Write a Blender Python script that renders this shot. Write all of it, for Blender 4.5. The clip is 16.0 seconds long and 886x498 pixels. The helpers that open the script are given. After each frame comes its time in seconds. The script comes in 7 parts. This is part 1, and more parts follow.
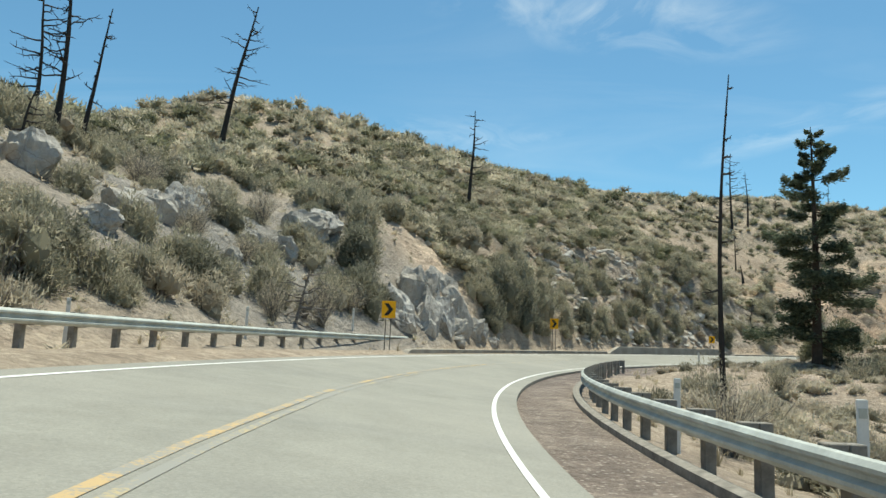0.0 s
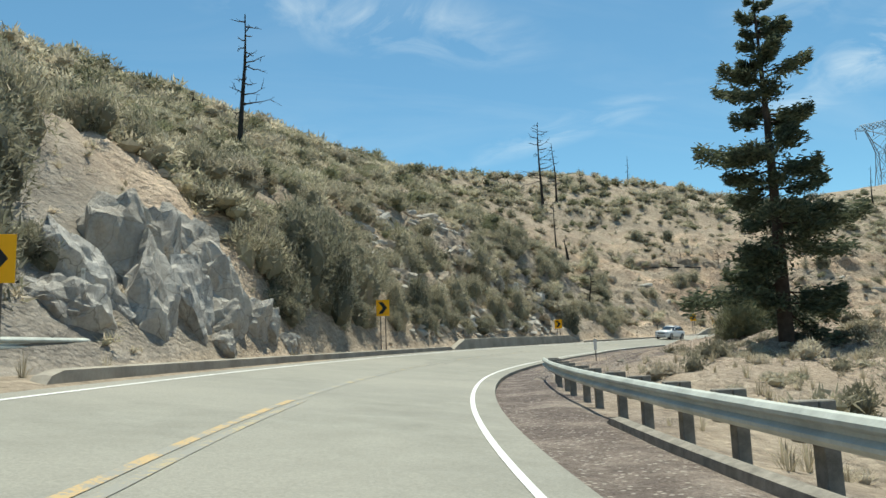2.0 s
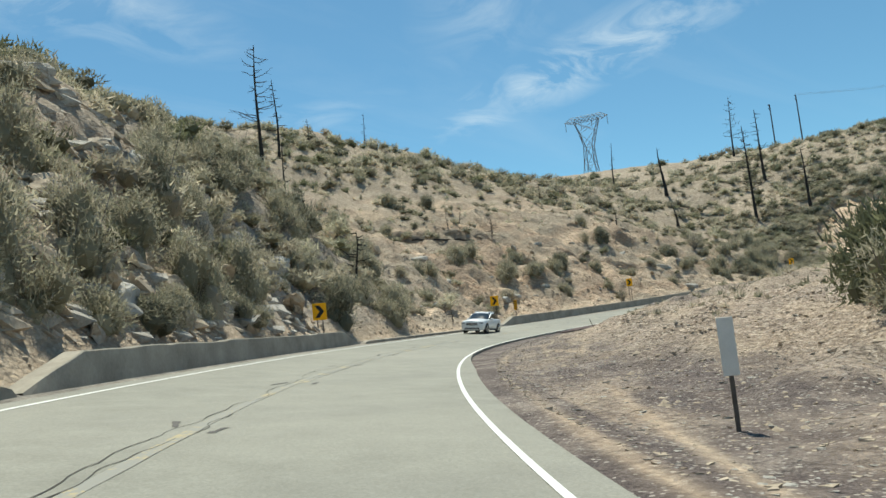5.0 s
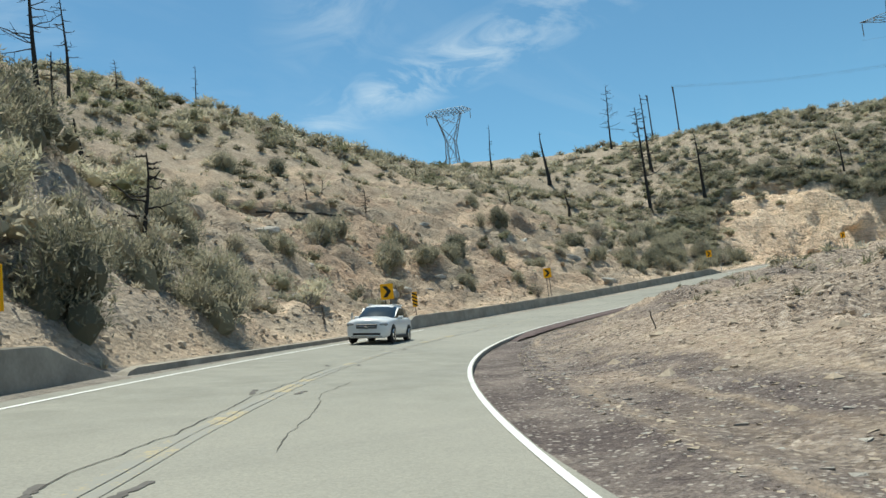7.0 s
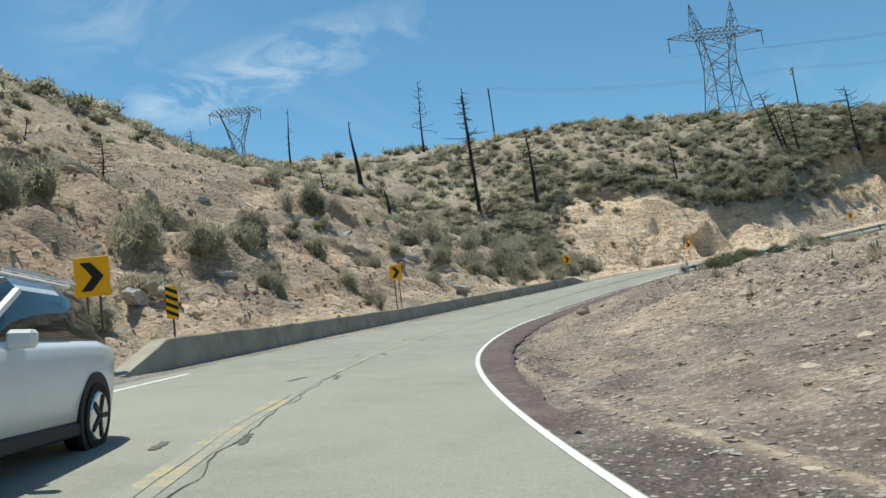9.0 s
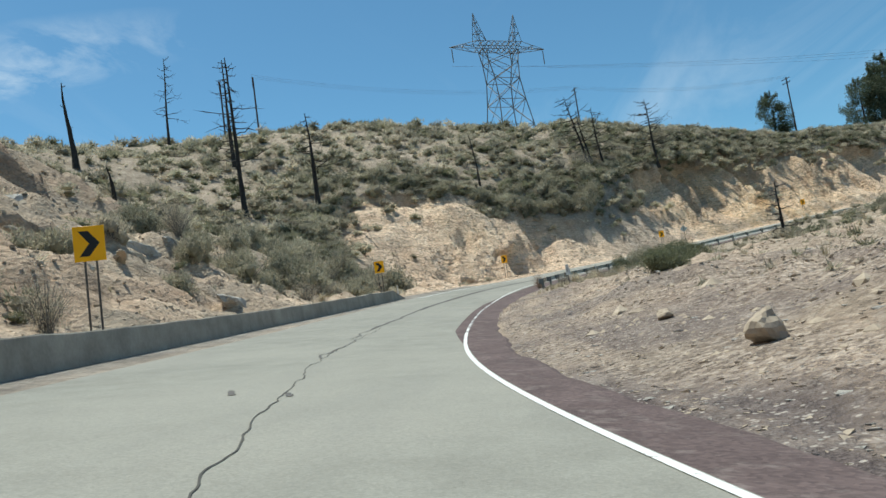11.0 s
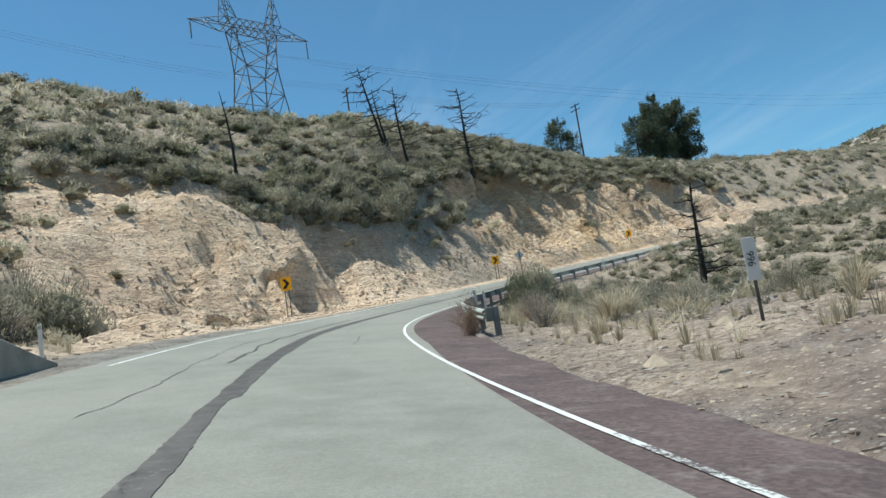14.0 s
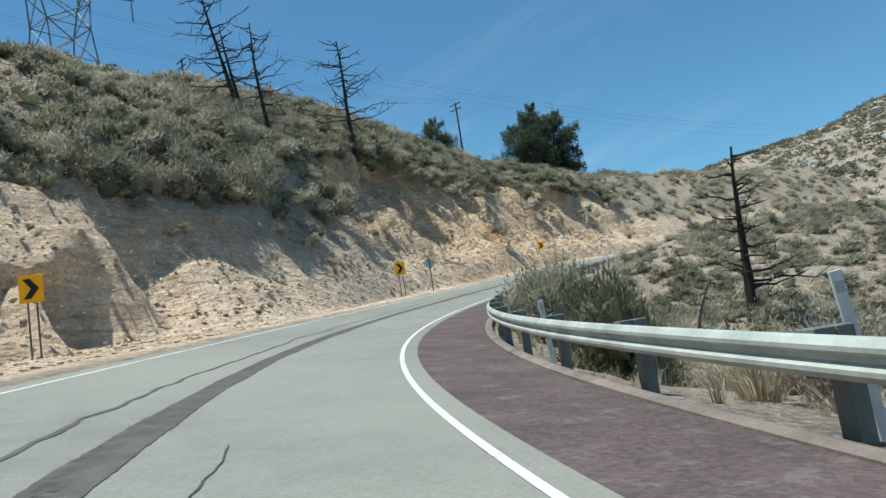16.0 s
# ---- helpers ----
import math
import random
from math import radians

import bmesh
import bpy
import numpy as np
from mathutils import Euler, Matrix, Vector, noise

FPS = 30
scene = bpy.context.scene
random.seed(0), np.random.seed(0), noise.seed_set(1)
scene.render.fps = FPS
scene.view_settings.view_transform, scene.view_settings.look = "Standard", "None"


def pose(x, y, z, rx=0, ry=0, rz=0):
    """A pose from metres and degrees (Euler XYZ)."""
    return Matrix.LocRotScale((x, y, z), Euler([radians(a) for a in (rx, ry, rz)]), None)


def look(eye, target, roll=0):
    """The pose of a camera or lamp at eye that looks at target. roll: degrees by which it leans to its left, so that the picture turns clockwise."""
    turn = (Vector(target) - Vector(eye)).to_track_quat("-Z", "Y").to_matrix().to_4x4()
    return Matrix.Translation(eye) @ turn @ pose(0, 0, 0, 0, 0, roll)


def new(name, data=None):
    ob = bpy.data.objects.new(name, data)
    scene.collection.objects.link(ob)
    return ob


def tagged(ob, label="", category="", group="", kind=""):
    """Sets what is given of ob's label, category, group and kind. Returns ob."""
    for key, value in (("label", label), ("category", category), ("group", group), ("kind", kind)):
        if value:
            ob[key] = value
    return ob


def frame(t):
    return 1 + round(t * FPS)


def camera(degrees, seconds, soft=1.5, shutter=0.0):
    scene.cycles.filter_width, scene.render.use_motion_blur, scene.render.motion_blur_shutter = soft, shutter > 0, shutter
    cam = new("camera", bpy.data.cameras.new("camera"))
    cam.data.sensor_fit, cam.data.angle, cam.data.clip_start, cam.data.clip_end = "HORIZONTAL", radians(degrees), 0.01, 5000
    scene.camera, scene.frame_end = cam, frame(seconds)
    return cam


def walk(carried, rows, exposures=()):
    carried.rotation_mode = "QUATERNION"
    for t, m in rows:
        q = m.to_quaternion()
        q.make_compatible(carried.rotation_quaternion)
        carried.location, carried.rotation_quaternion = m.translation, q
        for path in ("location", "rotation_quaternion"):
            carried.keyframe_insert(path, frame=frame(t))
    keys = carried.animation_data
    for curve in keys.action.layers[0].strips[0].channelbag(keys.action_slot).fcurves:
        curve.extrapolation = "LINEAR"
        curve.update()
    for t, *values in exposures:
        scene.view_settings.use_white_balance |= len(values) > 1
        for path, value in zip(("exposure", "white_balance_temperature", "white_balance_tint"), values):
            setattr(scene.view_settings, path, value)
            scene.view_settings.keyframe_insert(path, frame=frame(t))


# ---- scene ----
cam = camera(59.5, 16.0)
METRES, EYE, TILT, LEAN, TURN = 210.0, 1.05, 8.5, -2.4, 0.0
ROWS = [
    (0.0, 0.0, 0.0, 0.0, -0.0, 0.0, 0.0),
    (0.5, -0.0018, 0.031, -0.004, -4.06, 0.04, 0.91),
    (1.0, -0.0017, 0.0619, -0.008, -8.28, 0.04, 1.51),
    (1.5, 0.0006, 0.0927, -0.0119, -12.26, -0.04, 1.71),
    (2.0, 0.0051, 0.1235, -0.016, -16.15, -0.11, 1.94),
    (2.5, 0.0114, 0.154, -0.0199, -19.68, -0.19, 2.16),
    (3.0, 0.0194, 0.1843, -0.0238, -23.61, -0.29, 2.31),
    (3.5, 0.0291, 0.2136, -0.0277, -27.42, -0.38, 2.33),
    (4.0, 0.0404, 0.2422, -0.0315, -31.21, -0.48, 2.27),
    (4.5, 0.0533, 0.2703, -0.0349, -34.71, -0.58, 2.16),
    (7.0, 0.1393, 0.3976, -0.0525, -49.07, -0.42, 1.34),
    (7.5, 0.1602, 0.4203, -0.0556, -52.33, -0.19, 1.15),
    (8.0, 0.1827, 0.442, -0.0588, -56.71, 0.27, 0.96),
    (8.5, 0.2065, 0.4621, -0.0618, -60.89, 0.72, 0.77),
    (9.0, 0.2318, 0.4804, -0.0646, -64.76, 1.09, 0.64),
    (9.5, 0.2585, 0.4972, -0.0673, -69.31, 1.5, 0.45),
    (10.0, 0.2865, 0.5124, -0.0697, -74.24, 2.0, 0.31),
    (12.5, 0.4362, 0.558, -0.0746, -93.72, 5.36, -0.26),
    (13.0, 0.4672, 0.5614, -0.0741, -96.86, 5.85, -0.22),
    (13.5, 0.4984, 0.563, -0.0732, -100.05, 6.35, -0.22),
    (14.0, 0.5295, 0.5629, -0.0721, -103.09, 6.87, -0.22),
    (14.5, 0.5613, 0.5613, -0.0706, -105.26, 7.38, -0.25),
    (15.0, 0.5917, 0.5584, -0.0692, -107.58, 7.9, -0.27),
    (15.5, 0.6225, 0.5539, -0.0675, -110.63, 8.38, -0.2),
    (16.0, 0.6532, 0.5482, -0.0657, -114.97, 8.89, -0.02),
]
walk(cam, [(t, pose(0, 0, EYE, TILT, LEAN, TURN) @ pose(METRES * x, METRES * y, METRES * z, 90 + pitch, roll, yaw)) for t, x, y, z, yaw, pitch, roll in ROWS],
     exposures=[(0.0, 0.44, 6700, 0), (4.5, 0.36, 6650, 0), (9.0, 0.26, 6400, 1), (12.5, 0.24, 6150, 2), (16.0, 0.24, 5950, 1)])

# ---- light ----
SUN_FROM = Vector((0.42, 0.91, 0.0)).normalized()
SUN_HIGH = radians(71)
world = bpy.data.worlds.new("sky")
scene.world = world
world.use_nodes = True
wt = world.node_tree
wt.nodes.clear()


def node(tree, kind, links=(), **props):
    """A node of that kind; links: (input name or index, value or output socket)."""
    n = tree.nodes.new(kind)
    for key, value in props.items():
        setattr(n, key, value)
    for key, value in links:
        socket = n.inputs[key]
        if isinstance(value, bpy.types.NodeSocket):
            tree.links.new(value, socket)
        else:
            socket.default_value = value
    return n


def ramp(tree, factor, stops):
    n = node(tree, "ShaderNodeValToRGB", [(0, factor)])
    n.color_ramp.elements[0].position, n.color_ramp.elements[0].color = stops[0][0], (*stops[0][1], 1)
    n.color_ramp.elements[1].position, n.color_ramp.elements[1].color = stops[-1][0], (*stops[-1][1], 1)
    for at, colour in stops[1:-1]:
        e = n.color_ramp.elements.new(at)
        e.color = (*colour, 1)
    return n.outputs[0]


def grey(a, b):
    return [(a, (0, 0, 0)), (b, (1, 1, 1))]


def mix(tree, factor, a, b, blend="MIX"):
    n = node(tree, "ShaderNodeMix", data_type="RGBA", blend_type=blend)
    for key, value in ((0, factor), (6, a), (7, b)):
        if isinstance(value, bpy.types.NodeSocket):
            tree.links.new(value, n.inputs[key])
        else:
            n.inputs[key].default_value = value if key == 0 or len(value) == 4 else (*value, 1)
    return n.outputs[2]


def math_node(tree, op, a, b=0.0):
    n = node(tree, "ShaderNodeMath", [(0, a), (1, b)], operation=op)
    return n.outputs[0]


sky = node(wt, "ShaderNodeTexSky", sky_type="NISHITA", sun_disc=False, sun_elevation=SUN_HIGH,
           sun_rotation=math.atan2(SUN_FROM.x, SUN_FROM.y), altitude=1400, air_density=1.0, dust_density=0.6, ozone_density=1.6)
coord = node(wt, "ShaderNodeTexCoord")
split = node(wt, "ShaderNodeSeparateXYZ", [(0, coord.outputs["Generated"])])
up = math_node(wt, "ADD", math_node(wt, "MAXIMUM", split.outputs[2], 0.0), 0.12)
flat = node(wt, "ShaderNodeCombineXYZ", [(0, math_node(wt, "DIVIDE", split.outputs[0], up)), (1, math_node(wt, "DIVIDE", split.outputs[1], up))])
turned = node(wt, "ShaderNodeMapping", [(0, flat.outputs[0]), ("Rotation", (0, 0, radians(28))), ("Scale", (0.32, 1.15, 1))])
streaks = node(wt, "ShaderNodeTexNoise", [("Vector", turned.outputs[0]), ("Scale", 1.5), ("Detail", 9), ("Roughness", 0.62), ("Distortion", 0.9)])
feather = node(wt, "ShaderNodeTexNoise", [("Vector", flat.outputs[0]), ("Scale", 3.2), ("Detail", 10), ("Roughness", 0.6), ("Distortion", 1.6)])
banks = node(wt, "ShaderNodeTexNoise", [("Vector", flat.outputs[0]), ("Scale", 0.55), ("Detail", 3)])
wisp = math_node(wt, "MULTIPLY", math_node(wt, "MULTIPLY", ramp(wt, streaks.outputs[0], grey(0.50, 0.95)), 0.6), ramp(wt, banks.outputs[0], grey(0.42, 0.75)))
for cx, cy, turn, long, wide, strong in ((1.57, 1.32, 93, 0.75, 0.20, 1.1), (0.35, 1.62, 10, 0.5, 0.2, 0.7), (0.05, 2.35, 0, 0.7, 0.2, 0.4), (1.0, 2.1, -60, 0.5, 0.12, 0.6), (1.15, 1.2, 60, 0.5, 0.22, 0.4)):
    near = node(wt, "ShaderNodeMapping", [(0, flat.outputs[0]), ("Location", (-cx, -cy, 0))])
    lay = node(wt, "ShaderNodeMapping", [(0, near.outputs[0]), ("Rotation", (0, 0, radians(-turn)))])
    lay = node(wt, "ShaderNodeMapping", [(0, lay.outputs[0]), ("Scale", (1 / long, 1 / wide, 1))])
    far = node(wt, "ShaderNodeVectorMath", [(0, lay.outputs[0])], operation="LENGTH").outputs["Value"]
    shape = math_node(wt, "MULTIPLY", ramp(wt, far, [(0.0, (1, 1, 1)), (1.0, (0, 0, 0))]), ramp(wt, feather.outputs[0], grey(0.42, 0.72)))
    wisp = math_node(wt, "MAXIMUM", wisp, math_node(wt, "MULTIPLY", shape, strong))
blue = mix(wt, 1.0, sky.outputs[0], (0.70, 0.99, 1.0), "MULTIPLY")
cloudy = mix(wt, math_node(wt, "MULTIPLY", wisp, 0.7), blue, (7.5, 7.8, 8.0, 1))
back = node(wt, "ShaderNodeBackground", [(0, cloudy), (1, 0.108)])
node(wt, "ShaderNodeOutputWorld", [(0, back.outputs[0])])

sun = new("sun", bpy.data.lights.new("sun", "SUN"))
sun.data.energy, sun.data.angle, sun.data.color = 4.3, radians(0.53), (1.0, 0.945, 0.85)
sun.matrix_world = look(SUN_FROM * math.cos(SUN_HIGH) * 50 + Vector((0, 0, math.sin(SUN_HIGH) * 50)), (0, 0, 0))


# ---- materials ----
def material(name, build, rough=0.9, metal=0.0, spec=0.3):
    m = bpy.data.materials.new(name)
    m.use_nodes = True
    t = m.node_tree
    p = t.nodes["Principled BSDF"]
    p.inputs["Roughness"].default_value = rough
    p.inputs["Metallic"].default_value = metal
    p.inputs["Specular IOR Level"].default_value = spec
    build(t, p)
    return m


def noise_out(t, scale, detail=6, rough=0.6, vector=None, distort=0.0):
    links = [("Scale", scale), ("Detail", detail), ("Roughness", rough), ("Distortion", distort)]
    if vector is None:
        vector = node(t, "ShaderNodeTexCoord").outputs["Object"]
    return node(t, "ShaderNodeTexNoise", [("Vector", vector), *links]).outputs[0]


def position(t):
    return node(t, "ShaderNodeNewGeometry").outputs["Position"]


def bump(t, p, height, strength, distance):
    b = node(t, "ShaderNodeBump", [("Strength", strength), ("Distance", distance), ("Height", height)])
    t.links.new(b.outputs[0], p.inputs["Normal"])


def plain(name, colour, rough=0.7, metal=0.0, vary=0.25, scale=3.0, spec=0.3, relief=0.0):
    """Painted, cast or sawn stuff: one colour with stains at two scales."""
    def build(t, p):
        big, fine = noise_out(t, scale, 4), noise_out(t, scale * 14, 5)
        dark = tuple(c * (1 - vary) for c in colour)
        light = tuple(min(1, c * (1 + vary * 0.6)) for c in colour)
        c = ramp(t, big, [(0.3, dark), (0.7, light)])
        c = mix(t, 0.25, c, ramp(t, fine, [(0.3, dark), (0.7, light)]))
        t.links.new(c, p.inputs["Base Color"])
        if relief:
            bump(t, p, fine, 0.6, relief)
    return material(name, build, rough, metal, spec)


def ground_build(t, p):
    pos = position(t)
    zone = node(t, "ShaderNodeVertexColor", layer_name="zone")
    z = node(t, "ShaderNodeSeparateColor", [(0, zone.outputs[0])])
    big, mid, fine, grit = noise_out(t, 0.09, 5, vector=pos), noise_out(t, 0.7, 7, 0.65, pos), noise_out(t, 5, 6, 0.7, pos), noise_out(t, 26, 4, 0.7, pos)
    soil = ramp(t, mid, [(0.25, (0.26, 0.21, 0.165)), (0.5, (0.40, 0.33, 0.255)), (0.75, (0.54, 0.455, 0.36))])
    soil = mix(t, ramp(t, big, grey(0.45, 0.65)), soil, ramp(t, fine, [(0.3, (0.25, 0.21, 0.16)), (0.7, (0.43, 0.36, 0.28))]))
    # bare cut: pale sandy granite with ochre bands and grey runs
    stretched = node(t, "ShaderNodeMapping", [(0, pos), ("Scale", (1.0, 1.0, 0.33))]).outputs[0]
    runs = noise_out(t, 0.55, 8, 0.68, stretched, 0.6)
    cut = ramp(t, runs, [(0.25, (0.50, 0.38, 0.28)), (0.40, (0.68, 0.53, 0.40)), (0.55, (0.79, 0.64, 0.49)), (0.8, (0.82, 0.71, 0.58))])
    cut = mix(t, math_node(t, "MULTIPLY", ramp(t, big, grey(0.5, 0.62)), 0.5), cut, ramp(t, fine, [(0.3, (0.42, 0.31, 0.225)), (0.7, (0.60, 0.46, 0.34))]))
    ochre = node(t, "ShaderNodeSeparateColor", [(0, node(t, "ShaderNodeVertexColor", layer_name="stain_shade").outputs[0])])
    cut = mix(t, ochre.outputs[0], cut, ramp(t, runs, [(0.3, (0.60, 0.40, 0.24)), (0.5, (0.80, 0.59, 0.37)), (0.7, (0.84, 0.71, 0.53))]))
    # reddish-brown slope colour, plus the shade painted under its ledges
    cut = mix(t, ochre.outputs[1], cut, ramp(t, runs, [(0.3, (0.31, 0.215, 0.155)), (0.7, (0.55, 0.41, 0.31))]))
    dip = node(t, "ShaderNodeMapping", [(0, pos), ("Rotation", (0.0, -0.42, 0.0))])
    dip = node(t, "ShaderNodeMapping", [(0, dip.outputs[0]), ("Scale", (0.22, 0.22, 2.0))]).outputs[0]
    layers = noise_out(t, 1.5, 7, 0.7, dip, 0.5)
    cut = mix(t, 0.8, cut, ramp(t, layers, [(0.34, (0.55, 0.50, 0.46)), (0.46, (0.92, 0.88, 0.85)), (0.62, (1.12, 1.1, 1.08))]), "MULTIPLY")
    grain = ramp(t, fine, [(0.3, (0.66, 0.64, 0.62)), (0.6, (1.1, 1.08, 1.06))])
    chunk = node(t, "ShaderNodeTexVoronoi", [("Vector", node(t, "ShaderNodeMapping", [(0, pos), ("Rotation", (0.5, 0.35, 0.4)), ("Scale", (1.0, 0.7, 1.0))]).outputs[0]), ("Scale", 2.0), ("Randomness", 1.0)])
    bits = node(t, "ShaderNodeSeparateColor", [(0, chunk.outputs["Color"])])
    cut = mix(t, 0.5, cut, grain, "MULTIPLY")
    cut = mix(t, 0.25, cut, ramp(t, bits.outputs[0], [(0.0, (0.75, 0.72, 0.69)), (1.0, (1.25, 1.23, 1.2))]), "MULTIPLY")
    shard = node(t, "ShaderNodeTexVoronoi", [("Vector", node(t, "ShaderNodeMapping", [(0, pos), ("Rotation", (0.2, -0.4, 0.3)), ("Scale", (0.8, 0.8, 1.5))]).outputs[0]), ("Scale", 5.5), ("Randomness", 1.0)])
    flake = node(t, "ShaderNodeSeparateColor", [(0, shard.outputs["Color"])])
    cut = mix(t, 0.38, cut, ramp(t, flake.outputs[0], [(0.0, (0.55, 0.51, 0.48)), (0.25, (0.95, 0.93, 0.91)), (1.0, (1.3, 1.29, 1.27))]), "MULTIPLY")
    rock = ramp(t, mid, [(0.3, (0.17, 0.165, 0.155)), (0.55, (0.30, 0.29, 0.27)), (0.75, (0.42, 0.40, 0.37))])
    rock = mix(t, 0.7, rock, grain, "MULTIPLY")
    stones = node(t, "ShaderNodeTexVoronoi", [("Vector", pos), ("Scale", 9.0), ("Randomness", 1.0)])
    cinder = ramp(t, grit, [(0.28, (0.075, 0.060, 0.057)), (0.5, (0.14, 0.113, 0.107)), (0.72, (0.28, 0.235, 0.215))])
    cinder = mix(t, ramp(t, mid, grey(0.46, 0.7)), cinder, ramp(t, grit, [(0.3, (0.19, 0.15, 0.13)), (0.7, (0.46, 0.40, 0.35))]))
    pebble = node(t, "ShaderNodeTexVoronoi", [("Vector", pos), ("Scale", 13.0), ("Randomness", 1.0)])
    few = node(t, "ShaderNodeSeparateColor", [(0, pebble.outputs["Color"])])
    pale = math_node(t, "MULTIPLY", ramp(t, few.outputs[0], grey(0.66, 0.68)), ramp(t, pebble.outputs["Distance"], [(0.28, (1, 1, 1)), (0.40, (0, 0, 0))]))
    cinder = mix(t, pale, cinder, (0.50, 0.45, 0.40, 1))
    c = mix(t, z.outputs[1], soil, cut)
    gravel = ramp(t, few.outputs[1], [(0.05, (0.105, 0.084, 0.077)), (0.5, (0.255, 0.208, 0.178)), (0.95, (0.52, 0.45, 0.39))])
    c = mix(t, math_node(t, "MULTIPLY", ochre.outputs[2], ramp(t, grit, grey(0.3, 0.6))), c, gravel)
    soily = math_node(t, "SUBTRACT", 1.0, z.outputs[1])
    c = mix(t, math_node(t, "MULTIPLY", soily, 0.5), c, ramp(t, flake.outputs[1], [(0.0, (0.55, 0.52, 0.5)), (0.35, (0.92, 0.9, 0.88)), (1.0, (1.3, 1.28, 1.25))]), "MULTIPLY")
    # grey granite; near s 264 the same grey imitates shade
    c = mix(t, z.outputs[2], c, rock)
    c = mix(t, z.outputs[0], c, cinder)
    c = mix(t, 0.3, c, ramp(t, stones.outputs["Color"], [(0.1, (0.6, 0.6, 0.6)), (0.9, (1.3, 1.28, 1.25))]), "MULTIPLY")
    t.links.new(c, p.inputs["Base Color"])
    h = math_node(t, "ADD", math_node(t, "MULTIPLY", mid, 1.2), math_node(t, "ADD", math_node(t, "MULTIPLY", fine, 0.35), math_node(t, "MULTIPLY", grit, 0.08)))
    ledge = noise_out(t, 1.6, 6, 0.7, node(t, "ShaderNodeMapping", [(0, pos), ("Scale", (0.5, 0.5, 2.2))]).outputs[0], 0.8)
    rocky = math_node(t, "MAXIMUM", z.outputs[1], z.outputs[2])
    h = math_node(t, "ADD", h, math_node(t, "MULTIPLY", ledge, math_node(t, "MULTIPLY", z.outputs[1], 0.35)))
    h = math_node(t, "ADD", h, math_node(t, "MULTIPLY", layers, math_node(t, "MULTIPLY", z.outputs[1], 0.7)))
    h = math_node(t, "ADD", h, math_node(t, "MULTIPLY", math_node(t, "ADD", math_node(t, "MULTIPLY", bits.outputs[1], 0.55), math_node(t, "MULTIPLY", chunk.outputs["Distance"], -0.5)), rocky))
    h = math_node(t, "ADD", h, math_node(t, "MULTIPLY", math_node(t, "SUBTRACT", flake.outputs[2], shard.outputs["Distance"]), 0.2))
    bump(t, p, h, 1.0, 0.32)


GROUND = material("dry_soil", ground_build, 0.95, spec=0.15)


def road_build(t, p):
    pos = position(t)
    big, mid, grit = noise_out(t, 0.12, 4, vector=pos), noise_out(t, 1.3, 6, 0.6, pos), noise_out(t, 60, 3, 0.7, pos)
    c = ramp(t, mid, [(0.3, (0.228, 0.222, 0.19)), (0.7, (0.304, 0.297, 0.256))])
    c = mix(t, ramp(t, big, grey(0.4, 0.65)), c, (0.315, 0.303, 0.26))
    c = mix(t, 0.55, c, ramp(t, grit, [(0.3, (0.7, 0.7, 0.7)), (0.7, (1.15, 1.15, 1.15))]), "MULTIPLY")
    t.links.new(c, p.inputs["Base Color"])
    patch = ramp(t, noise_out(t, 0.35, 5, 0.6, node(t, "ShaderNodeMapping", [(0, pos), ("Rotation", (0, 0, 0.9)), ("Scale", (0.35, 1.6, 1))]).outputs[0]), grey(0.52, 0.7))
    c = mix(t, math_node(t, "MULTIPLY", patch, 0.35), c, (0.215, 0.21, 0.188, 1))
    specks = node(t, "ShaderNodeTexVoronoi", [("Vector", pos), ("Scale", 38.0)])
    c = mix(t, 0.22, c, ramp(t, specks.outputs["Color"], [(0.1, (0.55, 0.55, 0.55)), (0.9, (1.35, 1.35, 1.33))]), "MULTIPLY")
    t.links.new(c, p.inputs["Base Color"])
    bump(t, p, grit, 0.4, 0.01)


ROAD = material("worn_asphalt", road_build, 0.85, spec=0.3)


def paint_build(colour, keep, under=(0.275, 0.27, 0.24, 1)):
    def build(t, p):
        pos = position(t)
        wear = math_node(t, "ADD", math_node(t, "MULTIPLY", noise_out(t, 1.1, 6, 0.7, pos), 0.6), math_node(t, "MULTIPLY", noise_out(t, 22, 4, 0.7, pos), 0.4))
        c = mix(t, ramp(t, wear, grey(keep, keep + 0.06)), (*colour, 1), under)
        t.links.new(c, p.inputs["Base Color"])
    return build


WHITE_LINE = material("white_road_paint", paint_build((0.72, 0.72, 0.69), 0.565), 0.7)
WHITE_WORN = material("worn_white_road_paint", paint_build((0.66, 0.66, 0.63), 0.48, (0.11, 0.088, 0.084, 1)), 0.75)
YELLOW_LINE = material("faded_yellow_paint", paint_build((0.48, 0.345, 0.175), 0.462), 0.75)
YELLOW_WORN = material("nearly_gone_yellow_paint", paint_build((0.42, 0.345, 0.205), 0.42), 0.8)


def tar_build(t, p):
    pos = position(t)
    mid = noise_out(t, 3, 6, 0.7, pos)
    c = ramp(t, mid, [(0.3, (0.075, 0.068, 0.062)), (0.7, (0.15, 0.138, 0.126))])
    worn = math_node(t, "ADD", math_node(t, "MULTIPLY", noise_out(t, 0.9, 5, 0.7, pos), 0.6), math_node(t, "MULTIPLY", noise_out(t, 14, 4, 0.7, pos), 0.4))
    c = mix(t, ramp(t, worn, grey(0.58, 0.66)), c, (0.25, 0.245, 0.215, 1))
    t.links.new(c, p.inputs["Base Color"])


TAR = material("tar_seal", tar_build, 0.75)
CRACK = plain("open_crack", (0.09, 0.085, 0.075), 0.95)


